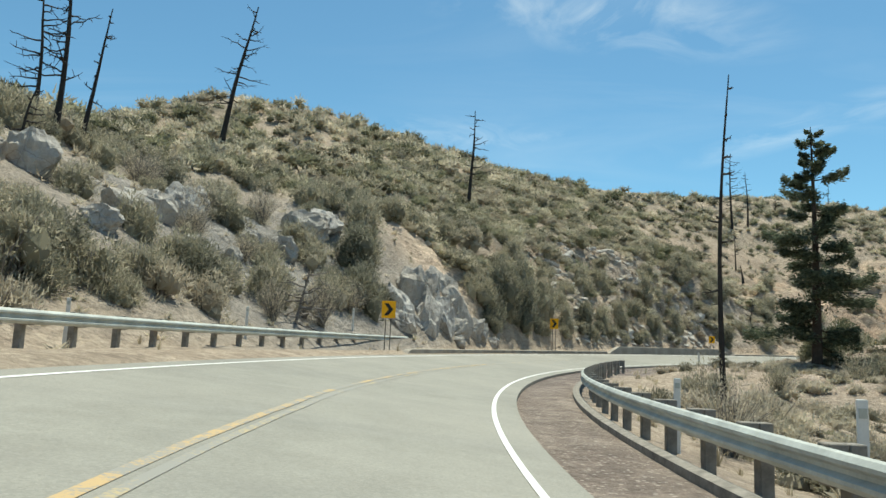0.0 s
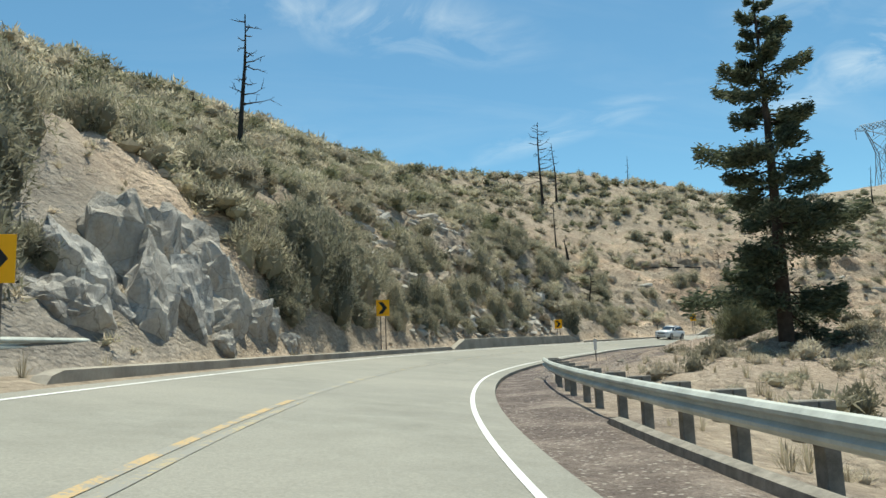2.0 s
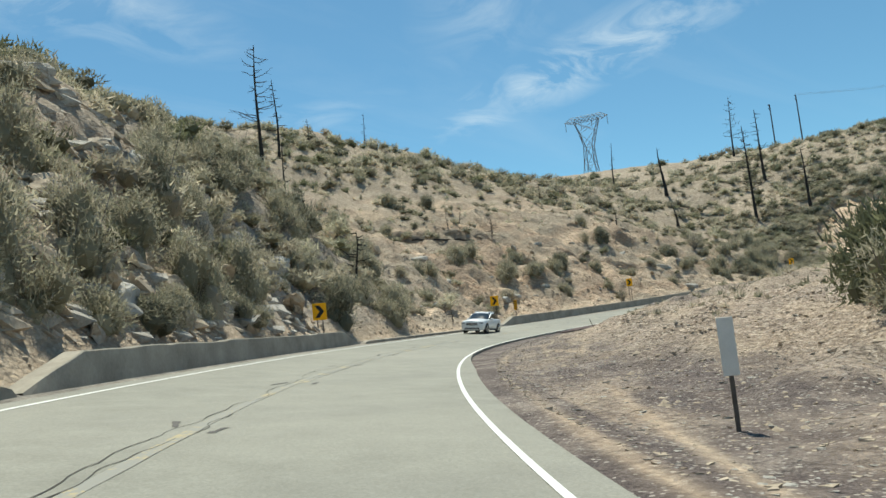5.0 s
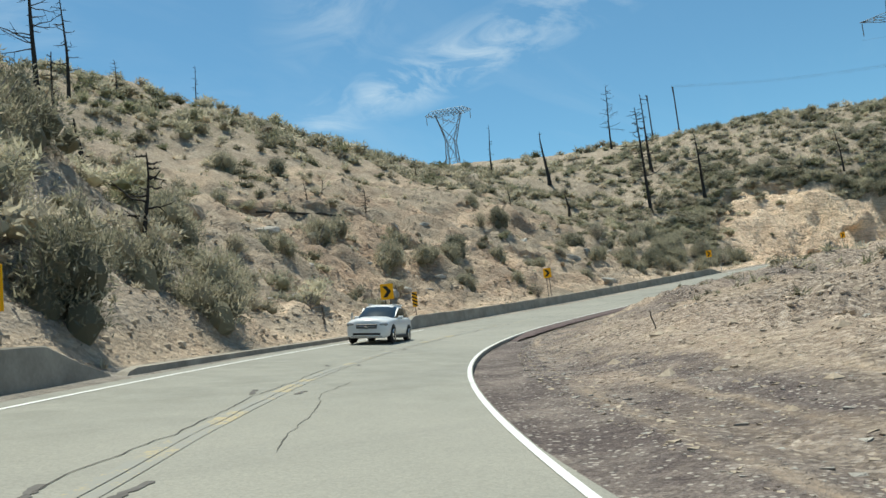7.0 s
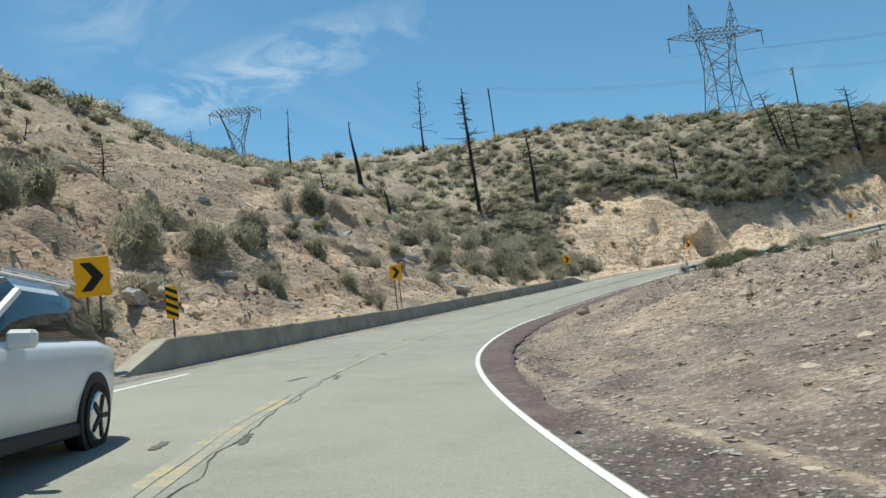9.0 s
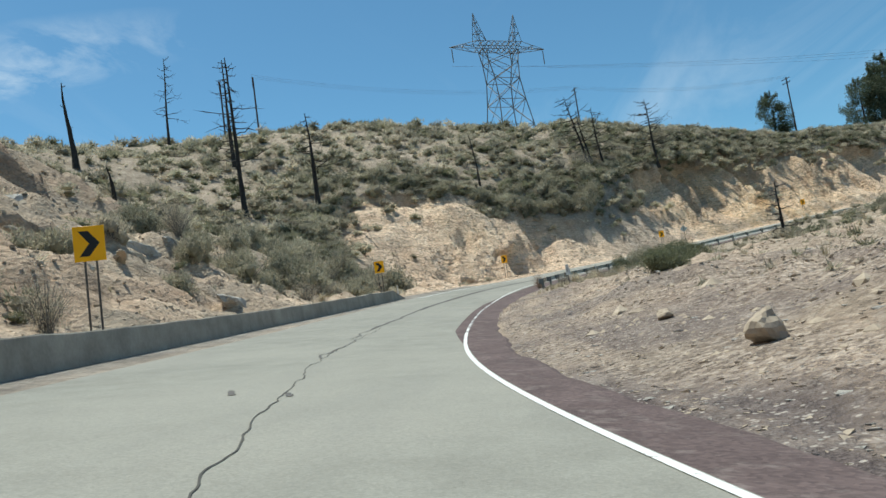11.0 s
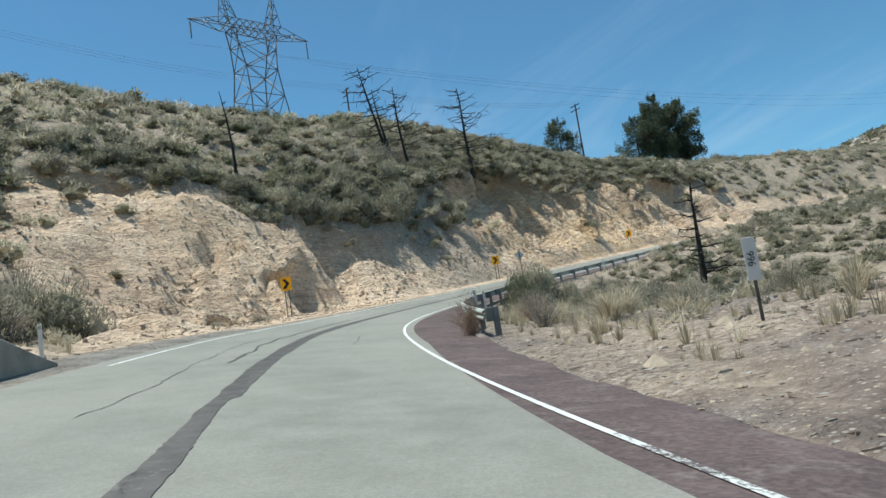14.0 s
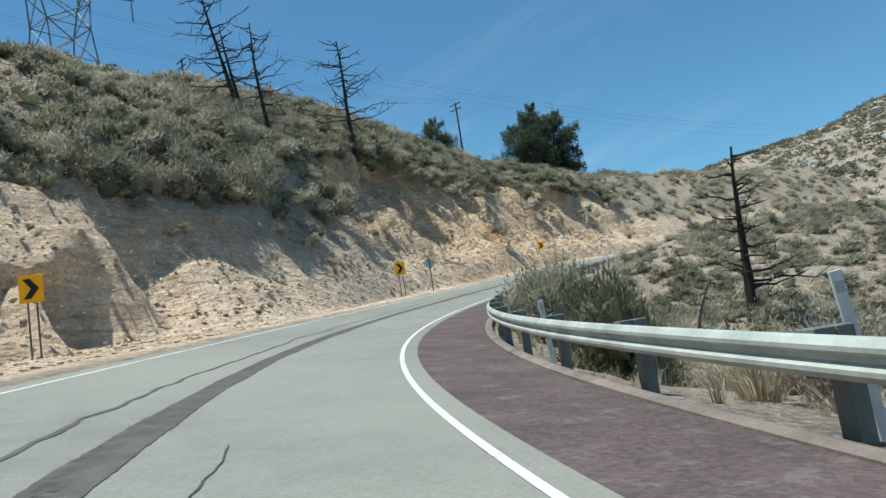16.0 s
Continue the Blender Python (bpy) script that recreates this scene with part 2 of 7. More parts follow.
def shoulder_build(t, p):
    pos = position(t)
    mid, fine = noise_out(t, 0.8, 6, 0.65, pos), noise_out(t, 30, 4, 0.7, pos)
    c = ramp(t, mid, [(0.3, (0.092, 0.069, 0.067)), (0.7, (0.15, 0.113, 0.109))])
    bits = node(t, "ShaderNodeTexVoronoi", [("Vector", pos), ("Scale", 22.0)])
    c = mix(t, 0.45, c, ramp(t, bits.outputs["Color"], [(0.1, (0.5, 0.48, 0.48)), (0.9, (1.6, 1.55, 1.5))]), "MULTIPLY")
    dust = math_node(t, "MULTIPLY", ramp(t, noise_out(t, 2.2, 6, 0.75, pos), grey(0.54, 0.72)), 0.7)
    c = mix(t, math_node(t, "MULTIPLY", dust, 0.7), c, (0.32, 0.275, 0.25, 1))
    t.links.new(c, p.inputs["Base Color"])
    bump(t, p, fine, 0.5, 0.012)


SHOULDER = material("red_brown_asphalt", shoulder_build, 0.95, spec=0.2)
CONCRETE = plain("weathered_concrete", (0.35, 0.315, 0.26), 0.92, vary=0.4, scale=0.8, relief=0.01)
STEEL = plain("galvanised_steel", (0.50, 0.525, 0.48), 0.58, 0.25, vary=0.35, scale=1.6, spec=0.4)
POST_WOOD = plain("bleached_post_timber", (0.27, 0.25, 0.215), 0.92, vary=0.5, scale=5, relief=0.006)
POST_STEEL = plain("weathered_post_steel", (0.20, 0.215, 0.20), 0.6, 0.3, vary=0.3, scale=3)
TIMBER = plain("grey_treated_timber", (0.13, 0.115, 0.10), 0.9, vary=0.45, scale=4)
YELLOW = plain("yellow_sign_sheeting", (1.0, 0.47, 0.005), 0.45, vary=0.06)
BLACK = plain("black_sign_film", (0.02, 0.02, 0.02), 0.5, vary=0.1)
WHITE = plain("white_plastic", (0.72, 0.72, 0.69), 0.6, vary=0.15)
CHAR = plain("charred_bark", (0.040, 0.036, 0.033), 0.95, vary=0.5, scale=2.5, relief=0.02)
TWIGS = plain("russet_twigs", (0.33, 0.24, 0.18), 0.9, vary=0.3)
DEADWOOD = plain("bleached_dead_wood", (0.22, 0.20, 0.18), 0.95, vary=0.5, scale=3)
BARK = plain("brown_bark", (0.075, 0.055, 0.042), 0.95, vary=0.5, scale=3, relief=0.03)
LATTICE = plain("grey_tower_steel", (0.17, 0.18, 0.19), 0.6, 0.4, vary=0.2)
POLE = plain("creosoted_pole", (0.06, 0.05, 0.045), 0.9, vary=0.4)
CABLE = plain("power_cable", (0.10, 0.10, 0.10), 0.6, 0.3)


def leaf_build(dark, light, dry, thin):
    def build(t, p):
        g = node(t, "ShaderNodeNewGeometry")
        tint = node(t, "ShaderNodeVertexColor", layer_name="tint")
        s = node(t, "ShaderNodeSeparateColor", [(0, tint.outputs[0])])
        c = ramp(t, g.outputs["Random Per Island"], [(0.0, dark), (0.75, light), (1.0, dry)])
        c = mix(t, s.outputs[0], c, (*dry, 1))
        c = mix(t, s.outputs[2], c, (0.125, 0.135, 0.07, 1))
        c = mix(t, 1.0, c, ramp(t, s.outputs[1], [(0.0, (0.6, 0.6, 0.6)), (1.0, (1.4, 1.4, 1.4))]), "MULTIPLY")
        t.links.new(c, p.inputs["Base Color"])
        p.inputs["Transmission Weight"].default_value = 0.0
        soft = node(t, "ShaderNodeBsdfTranslucent", [(0, c)])
        both = node(t, "ShaderNodeMixShader", [(0, thin), (1, p.outputs[0]), (2, soft.outputs[0])])
        t.links.new(both.outputs[0], t.nodes["Material Output"].inputs[0])
    return build


SCRUB = material("chaparral_leaves", leaf_build((0.23, 0.22, 0.15), (0.42, 0.40, 0.29), (0.55, 0.48, 0.38), 0.5), 0.7, spec=0.2)
OAK = material("scrub_oak_leaves", leaf_build((0.12, 0.125, 0.085), (0.26, 0.255, 0.18), (0.40, 0.365, 0.285), 0.45), 0.6, spec=0.3)
NEEDLES = material("conifer_needles", leaf_build((0.06, 0.08, 0.055), (0.13, 0.16, 0.10), (0.19, 0.195, 0.115), 0.35), 0.65, spec=0.2)
RUSSET = material("russet_dead_twigs", leaf_build((0.24, 0.165, 0.12), (0.38, 0.27, 0.20), (0.45, 0.35, 0.27), 0.4), 0.8, spec=0.15)
STRAW = material("dry_grass", leaf_build((0.24, 0.20, 0.125), (0.42, 0.36, 0.25), (0.50, 0.44, 0.33), 0.45), 0.8, spec=0.15)


def rock_build(t, p):
    pos = position(t)
    r = node(t, "ShaderNodeObjectInfo").outputs["Random"]
    mid, fine = noise_out(t, 0.9, 8, 0.65, pos), noise_out(t, 9, 6, 0.7, pos)
    warped = mix(t, 0.35, pos, node(t, "ShaderNodeTexNoise", [("Vector", pos), ("Scale", 1.4), ("Detail", 4)]).outputs["Color"], "LINEAR_LIGHT")
    cells = node(t, "ShaderNodeTexVoronoi", [("Vector", warped), ("Scale", 0.9)], feature="DISTANCE_TO_EDGE").outputs["Distance"]
    c = ramp(t, mid, [(0.28, (0.28, 0.265, 0.245)), (0.5, (0.45, 0.43, 0.40)), (0.72, (0.60, 0.58, 0.54))])
    c = mix(t, ramp(t, cells, grey(0.0, 0.022)), mix(t, 0.45, (0.075, 0.07, 0.065), c), c)
    c = mix(t, 0.6, c, ramp(t, fine, [(0.3, (0.6, 0.6, 0.6)), (0.7, (1.2, 1.2, 1.18))]), "MULTIPLY")
    c = mix(t, math_node(t, "MULTIPLY", r, 0.4), c, (0.42, 0.36, 0.28, 1))
    t.links.new(c, p.inputs["Base Color"])
    bump(t, p, math_node(t, "ADD", math_node(t, "ADD", mid, math_node(t, "MULTIPLY", cells, 0.8)), math_node(t, "MULTIPLY", fine, 0.3)), 0.9, 0.22)


def pale_stone_build(t, p):
    pos = position(t)
    c = ramp(t, noise_out(t, 1.7, 5, 0.7, pos), [(0.3, (0.30, 0.245, 0.19)), (0.55, (0.47, 0.39, 0.30)), (0.75, (0.58, 0.50, 0.41))])
    t.links.new(mix(t, 0.5, c, ramp(t, noise_out(t, 20, 4, 0.7, pos), [(0.3, (0.6, 0.6, 0.6)), (0.7, (1.15, 1.15, 1.15))]), "MULTIPLY"), p.inputs["Base Color"])


PALE_STONE = material("sandy_granite_rubble", pale_stone_build, 0.95, spec=0.15)
ROCK = material("granite", rock_build, 0.9, spec=0.25)

# ---- the road's line ----
KNOT_S = [-105, -42, 0, 21, 42, 63, 84, 105, 126, 147, 168, 189, 213, 227, 241, 257, 273, 315, 378, 441]
KNOT_TURN = [20, 12, 5.6, -6.6, -17.6, -27.3, -36.9, -47.3, -59.2, -71.6, -82.9, -91.9, -101.8, -110.6, -121.3, -131.5, -137.1, -145.2, -168, -172]
KNOT_Z = [-3, -1, 0.11, 0.62, 1.19, 1.82, 2.52, 3.2, 3.88, 4.74, 5.9, 7.38, 9.36, 10.3, 11.4, 12.8, 14.3, 18.4, 23, 27]
BANK = 0.10
LINE_S = np.arange(-105, 441.01, 0.5)


def smooth(a):
    k = np.exp(-0.5 * (np.arange(-30, 31) / 12) ** 2)
    return np.convolve(np.pad(a, 30, mode="reflect", reflect_type="odd"), k / k.sum(), "valid")


LINE_H = smooth(np.radians(np.interp(LINE_S, KNOT_S, KNOT_TURN)))
half = (LINE_H[1:] + LINE_H[:-1]) / 2
LINE_X = np.r_[0, np.cumsum(-np.sin(half) * 0.5)]
LINE_Y = np.r_[0, np.cumsum(np.cos(half) * 0.5)]
zero = int(np.argmin(abs(LINE_S)))
LINE_X += -1.65 - LINE_X[zero]
LINE_Y += -0.15 - LINE_Y[zero]
LINE_Z = smooth(np.interp(LINE_S, KNOT_S, KNOT_Z))


def value_noise(x, y, seed=0):
    xi, yi = np.floor(x).astype(np.int64), np.floor(y).astype(np.int64)
    fx, fy = x - xi, y - yi
    fx, fy = fx * fx * (3 - 2 * fx), fy * fy * (3 - 2 * fy)

    def corner(a, b):
        n = (a * 374761393 + b * 668265263 + seed * 974711) & 0x7FFFFFFF
        n = ((n ^ (n >> 13)) * 1274126177) & 0x7FFFFFFF
        return ((n ^ (n >> 16)) & 0xFFFF) / 65535.0
    top = corner(xi, yi) * (1 - fx) + corner(xi + 1, yi) * fx
    low = corner(xi, yi + 1) * (1 - fx) + corner(xi + 1, yi + 1) * fx
    return top * (1 - fy) + low * fy - 0.5


def fbm(x, y, octaves=4, seed=0):
    total, size = 0, 1.0
    for k in range(octaves):
        total = total + size * value_noise(x * 2 ** k, y * 2 ** k, seed + k)
        size *= 0.5
    return total


# heights of the slope above the road, outward from the centre line
SLOPE_S = [-80, 0, 25, 48, 62, 78, 92, 104, 116, 130, 148, 165, 178, 190, 205, 220, 234, 246, 258, 268, 285, 300, 320, 350, 400]
SLOPE_08 = [1.5, 1.5, 2.0, 3.5, 5.5, 5.0, 4.5, 3.8, 3.0, 1.8, 1.4, 1.6, 1.8, 1.4, 1.0, 0.6, 0.6, 1.2, 3.0, 4.5, 5.0, 5.5, 5.0, 4.5, 4]
SLOPE_14 = [4, 4, 5, 8.5, 11, 12, 12.5, 12.5, 11.5, 7, 5.2, 7, 7.3, 6.0, 3.2, 2.0, 3.2, 6.5, 11, 14, 13, 13, 12, 10, 9]
SLOPE_22 = [8, 9, 9.5, 11, 13.5, 16.5, 17.5, 18, 16.5, 12, 10.2, 13, 13.7, 12.2, 7.5, 5.5, 8, 14, 18, 20, 20.8, 21.2, 18.8, 17, 15]
SLOPE_35 = [12, 13, 14.5, 16.5, 18.5, 24, 26, 26, 25, 20.3, 18.7, 21, 20.4, 18.4, 14, 12, 17.5, 23, 25.5, 26, 28.3, 25.2, 20.8, 19.8, 18]
SLOPE_60 = [11, 13, 15.5, 20, 25, 35.7, 37.5, 37.5, 35.5, 35, 34.5, 36.6, 35.4, 31.2, 27.5, 26.5, 28.5, 34.5, 36, 35, 33.5, 28.5, 22, 20, 19]
SLOPE_110 = [8, 10, 13, 18, 24, 33, 41, 43, 45, 47, 48, 48, 45, 42, 41, 40.5, 43, 43.5, 41, 38, 35, 29, 22, 20, 19]
# and on the inside of the bend
INNER_S = [-80, 0, 30, 50, 62, 80, 100, 120, 140, 160, 180, 195, 207, 220, 240, 265, 300, 350, 420]
INNER_09 = [-1.2, -1.2, -1.2, -0.8, -0.5, -0.4, -0.2, 0, 0.2, 0, -0.1, -0.2, -0.7, -1.3, -2.0, -1.2, 0.7, 1.4, 1]
INNER_16 = [-3, -3, -2.6, -1.5, -0.9, 0.1, 0.6, 1.0, 1.0, 0.55, 0.25, 0.05, -0.8, -2.0, -4.4, -4.0, 0.3, 1.6, 1]
INNER_26 = [-7, -6.5, -5, -2.5, -1, 1, 1.6, 2.2, 2.2, 1.5, 0.9, 0.4, -1.2, -3.2, -6.8, -6.4, -1.4, 0.0, -2]
INNER_45 = [-15, -14, -10, -5, -2, 1, 2.5, 3, 3, 1.5, 0, -3, -6, -8.5, -11, -10, -10, -14, -14]
INNER_70 = [-22, -20, -16, -12, -9, -6, -4, -4, -5, -7, -9, -11, -13, -14, -14, -14, -16, -20, -20]


SHIFT_S = [-105, 20, 60, 78, 100, 120, 140, 172, 190, 202, 215, 230, 260, 300]
SHIFT_D = [0.0, 0.05, 0.2, 0.2, 0.05, -0.1, -0.4, -0.95, -0.65, -0.5, -0.4, -0.5, -0.3, 0.0]
SHIFT = smooth(np.interp(LINE_S, SHIFT_S, SHIFT_D))


def shift(s):
    return np.interp(s, LINE_S, SHIFT)


# the inner edge line wanders beside the lane, and the pavement's edge beside it
EDGE_S = [-105, 20, 40, 54, 60, 68, 76, 86, 100, 110, 120, 130, 140, 150, 160, 172, 180, 194, 204, 212, 220, 230, 260, 300, 440]
EDGE_D = [0.1, 0.35, 0.45, 0.45, 0.33, 0.1, -0.05, -0.1, 0.08, 0.12, 0.02, -0.13, -0.15, -0.35, -0.55, -1.1, -1.25, -1.08, -0.7, -0.32, -0.18, -0.18, -0.2, 0.0, 0.0]
EDGE_LINE = np.convolve(np.pad(np.interp(LINE_S, EDGE_S, EDGE_D), 8, mode="edge"), np.ones(17) / 17, "valid") - 3.247


def edge_line(s):
    return np.interp(s, LINE_S, EDGE_LINE)


def pave_edge(s):
    return edge_line(s) + np.interp(s, [-105, 90, 100, 164, 172, 192, 200, 206, 440], [-0.5, -0.5, -0.07, -0.07, 0.4, 0.4, 0.0, -0.32, -0.32])


def line_at(s):
    return (np.interp(s, LINE_S, LINE_X), np.interp(s, LINE_S, LINE_Y), np.interp(s, LINE_S, LINE_Z), np.interp(s, LINE_S, LINE_H))


def steps(d, ds, hs):
    """Height between the rows of heights hs, which lie at the distances ds."""
    out = np.zeros_like(d)
    for k in range(len(ds) - 1):
        u = np.clip((d - ds[k]) / (ds[k + 1] - ds[k]), 0, 1)
        inside = (d >= ds[k]) if k == len(ds) - 2 else (d >= ds[k]) & (d < ds[k + 1])
        out = np.where(inside, hs[k] + (hs[k + 1] - hs[k]) * u, out)
    return out


# how far up the last cut is bare: its brow
BROW_S = [216, 222, 229, 236, 240, 245, 250, 254, 258, 264, 275, 300, 345, 365]
BROW_D = [6, 17, 25, 31, 30, 23, 16, 13, 11, 11.5, 14, 17, 17, 9]


def bare(s, d):
    """How bare the outer slope is: the sandy cuts, 0 to 1."""
    def bell(a, c, w):
        return np.exp(-((a - c) / w) ** 2)
    first = bell(s, 57, 3.0) * bell(d, 11, 4) * 0.9
    middle = np.clip(bell(s, 165, 38) * 1.3, 0, 1) * np.clip(1.25 - abs(d - 16) / 22, 0, 1)
    near = np.clip(bell(s, 100, 22), 0, 1) * np.clip(1.1 - abs(d - 10) / 8, 0, 1) * 0.6
    brow = np.interp(s, BROW_S, BROW_D)
    cliff = np.clip((s - 217) / 5, 0, 1) * np.clip((brow - d + 3 * value_noise(s * 0.15, d * 0.0, 9)) / 3.5, 0, 1)
    verge = np.clip((10 - d) / 2, 0, 1) * np.clip((s - 112) / 10, 0, 1)
    return np.clip(np.maximum.reduce([first, middle, near, cliff, verge]), 0, 1)


def rise(s, d):
    """Height of the ground above the road's centre line."""
    s, d = np.asarray(s, float), np.asarray(d, float)
    left = [BANK * 5.2 + 0 * s, *(np.interp(s, SLOPE_S, k) for k in (SLOPE_08, SLOPE_14, SLOPE_22, SLOPE_35, SLOPE_60, SLOPE_110))]
    foot = 5.2 + 2.6 * np.exp(-((s - 10) / 35) ** 2) + 3.2 * np.exp(-((s - 230) / 16) ** 2)
    wide = np.maximum(foot, 5.2)
    up = steps(np.maximum(d - (wide - 5.2) * np.clip((20 - d) / 8, 0, 1), 5.2), [5.2, 8, 14, 22, 35, 60, 110], left)
    right = [-BANK * 5.4 + 0 * s, *(np.interp(s, INNER_S, k) for k in (INNER_09, INNER_16, INNER_26, INNER_45, INNER_70))]
    down = steps(np.maximum(-d, 5.4), [5.4, 9, 16, 26, 45, 70], right)
    h = np.where(d > 5.2, up, np.where(d < -5.4, down, BANK * d))
    far = np.clip((abs(d) - 5.5) / 8, 0, 1)
    b = bare(s, d) * (d > 5.2)
    h = h + far * (1.7 * np.where(d < 0, np.interp(s, [80, 100, 155, 172, 212, 228], [1, 0.5, 0.5, 0.25, 0.25, 1]), 1) * fbm(s / 9, d / 9, 4, 3) + 0.35 * fbm(s / 1.7, d / 2.2, 2, 11))
    rills = np.abs(value_noise(s / 1.9 + 0.6 * value_noise(s / 4, d / 5, 6), d / 7, 5)) * 2 - 0.5
    h = h + np.clip((d - 6) / 3, 0, 1) * b * (1.1 * rills + 0.5 * fbm(s / 1.2, d / 2.4, 2, 21))
    steep = np.clip((s - 224) / 8, 0, 1) * np.clip((d - np.interp(s, [268, 280], [7, 5.5])) / np.interp(s, [268, 280], [3, 1.6]), 0, 1) * b
    gully = np.abs(value_noise(s / 3.8 + 0.7 * value_noise(s / 4, d / 5, 16), d / 16, 15)) * 2 - 0.45
    h = h + steep * (np.interp(s, [224, 258, 266, 274, 282, 340, 360], [0.9, 0.9, 0.5, 0.9, 1.8, 1.8, 0.8]) * gully + 1.1 * fbm(s / 2.6, d / 4.2, 3, 25))
    h = h + np.clip((abs(d) - 4.5) / 2, 0, 1) * 0.10 * fbm(s / 0.9, d / 0.9, 2, 31)
    rubble = np.clip((-d - 7.5) / 2.5, 0, 1) * np.clip((s - 62) / 10, 0, 1) * np.clip((206 - s) / 8, 0, 1)
    h = h + rubble * (0.6 * np.abs(value_noise(s / 1.0, d / 1.0, 33)) + 0.5 * fbm(s / 2.2, d / 2.2, 3, 34))
    crag = np.clip((s - 220) / 6, 0, 1) * np.clip((d - 8) / 3, 0, 1) * b
    h = h + crag * (1.2 * np.abs(value_noise(s / 1.5, d / 2.5, 35)) + 0.5 * np.abs(value_noise(s / 0.7, d / 1.1, 36)) - 0.4)
    u, w = s + 0.55 * d, d - 0.25 * s
    crags = sum(k * np.abs(value_noise(u / z, w * 0.62 / z, 100 + n)) for n, (k, z) in enumerate(((1.5, 4.2), (1.1, 2.3), (0.8, 1.15), (0.45, 0.6)))) * 2 - 0.9
    zone = np.clip((s - 55) / 4, 0, 1) * np.clip((360 - s) / 10, 0, 1) * np.clip((d - 5.6) / 2.2, 0, 1) * np.clip((36 - d) / 8, 0, 1)
    h = h + zone * np.interp(s, [55, 75, 120, 136, 210, 226, 240, 262, 275, 350], [0.5, 0.75, 0.75, 0.5, 0.5, 0.55, 0.6, 0.35, 0.3, 0.3]) * np.clip(0.25 + b, 0, 1) * crags
    foot_rock = np.clip((s - 56) / 4, 0, 1) * np.clip((132 - s) / 6, 0, 1) * np.clip((d - 5.4) / 2, 0, 1) * np.clip((15 - d) / 4, 0, 1)
    h = h + foot_rock * (1.5 * np.abs(value_noise(s / 2.0 + d / 3, d / 1.6, 37)) + 0.8 * np.abs(value_noise(s / 0.9, d / 0.8, 38)) - 0.4)
    ridged = np.clip((s - 134) / 8, 0, 1) * np.clip((215 - s) / 8, 0, 1) * np.clip((d - 6.5) / 2, 0, 1) * np.clip((34 - d) / 6, 0, 1)
    h = h + ridged * (0.9 * np.abs(value_noise(s / 3.5 + d / 2.5, d / 1.1, 39)) + 0.5 * np.abs(value_noise(s / 0.9, d / 0.7, 40)) - 0.3)
    toe = 10.6 + 0.9 * value_noise(s / 2.2, 0 * s, 81) * 2
    verge = np.clip((s - 224) / 3, 0, 1) * np.clip((252 - s) / 5, 0, 1) * np.clip((toe - d) / 0.5, 0, 1) * (d > 3)
    h = h * (1 - verge) + np.minimum(h, 0.45 + 0.08 * value_noise(s / 0.8, d / 0.8, 83)) * verge
    h = np.where((d > 5.3) & (s > 224), np.maximum(h, 0.5 + 0.05 * (d - 5.3)), h)
    h = h - 0.035 * np.clip((s - 126) / 8, 0, 1) * np.clip((d + np.interp(s, [128, 172, 198, 207], [4.6, 5.3, 6.0, 6.0])) / 0.4, 0, 1) * (d < -3.0)
    h = np.where(d < -70.5, h - 14, h) - np.clip((d - 112) / 60, 0, 1) ** 1.5 * 30
    edge = np.clip(1 - abs(d - shift(s)) / 4.6, 0, 1)
    return h - 0.12 * np.clip(edge * 6, 0, 1)


def place(s, d, h=None):
    """World place at s metres along the road, d to its outer side; on the ground, or h above the centre line."""
    x, y, z, a = line_at(s)
    lift = rise(s, d) if h is None else h
    return np.array([x - d * np.cos(a), y - d * np.sin(a), z + lift])


def spot(s, d, h=None):
    return Vector([float(v) for v in place(s, d, h)])


def heading(s):
    return math.degrees(float(line_at(s)[3]))


# ---- mesh helpers ----
def raw_mesh(name, verts, quads, mats, smooth_faces=False, index=None):
    """A mesh from arrays of places and of faces with equal corners."""
    verts, quads = np.asarray(verts, np.float32), np.asarray(quads, np.int32)
    me = bpy.data.meshes.new(name)
    n = quads.shape[1]
    me.vertices.add(len(verts))
    me.vertices.foreach_set("co", verts.ravel())
    me.loops.add(quads.size)
    me.loops.foreach_set("vertex_index", quads.ravel())
    me.polygons.add(len(quads))
    me.polygons.foreach_set("loop_start", np.arange(0, quads.size, n, dtype=np.int32))
    me.polygons.foreach_set("use_smooth", np.full(len(quads), smooth_faces))
    for m in mats:
        me.materials.append(m)
    if index is not None:
        me.polygons.foreach_set("material_index", np.asarray(index, np.int32))
    me.update(calc_edges=True)
    return me


def colour_layer(me, name, rgb):
    layer = me.color_attributes.new(name, "FLOAT_COLOR", "POINT")
    layer.data.foreach_set("color", np.c_[rgb, np.ones(len(rgb))].astype(np.float32).ravel())


def grid_faces(rows, columns):
    i = np.arange((rows - 1) * columns).reshape(rows - 1, columns)[:, :-1].ravel()
    return np.c_[i, i + 1, i + columns + 1, i + columns]


def part(name, data, parent, mat=None, label="", m=None):
    """One mesh (a bmesh or mesh data) as a part of a thing."""
    if isinstance(data, bmesh.types.BMesh):
        me = bpy.data.meshes.new(name)
        data.to_mesh(me)
        data.free()
        data = me
    if mat is not None and not data.materials:
        data.materials.append(mat)
    ob = new(name, data)
    ob.parent = parent
    if m is not None:
        ob.matrix_basis = m
    return tagged(ob, label)


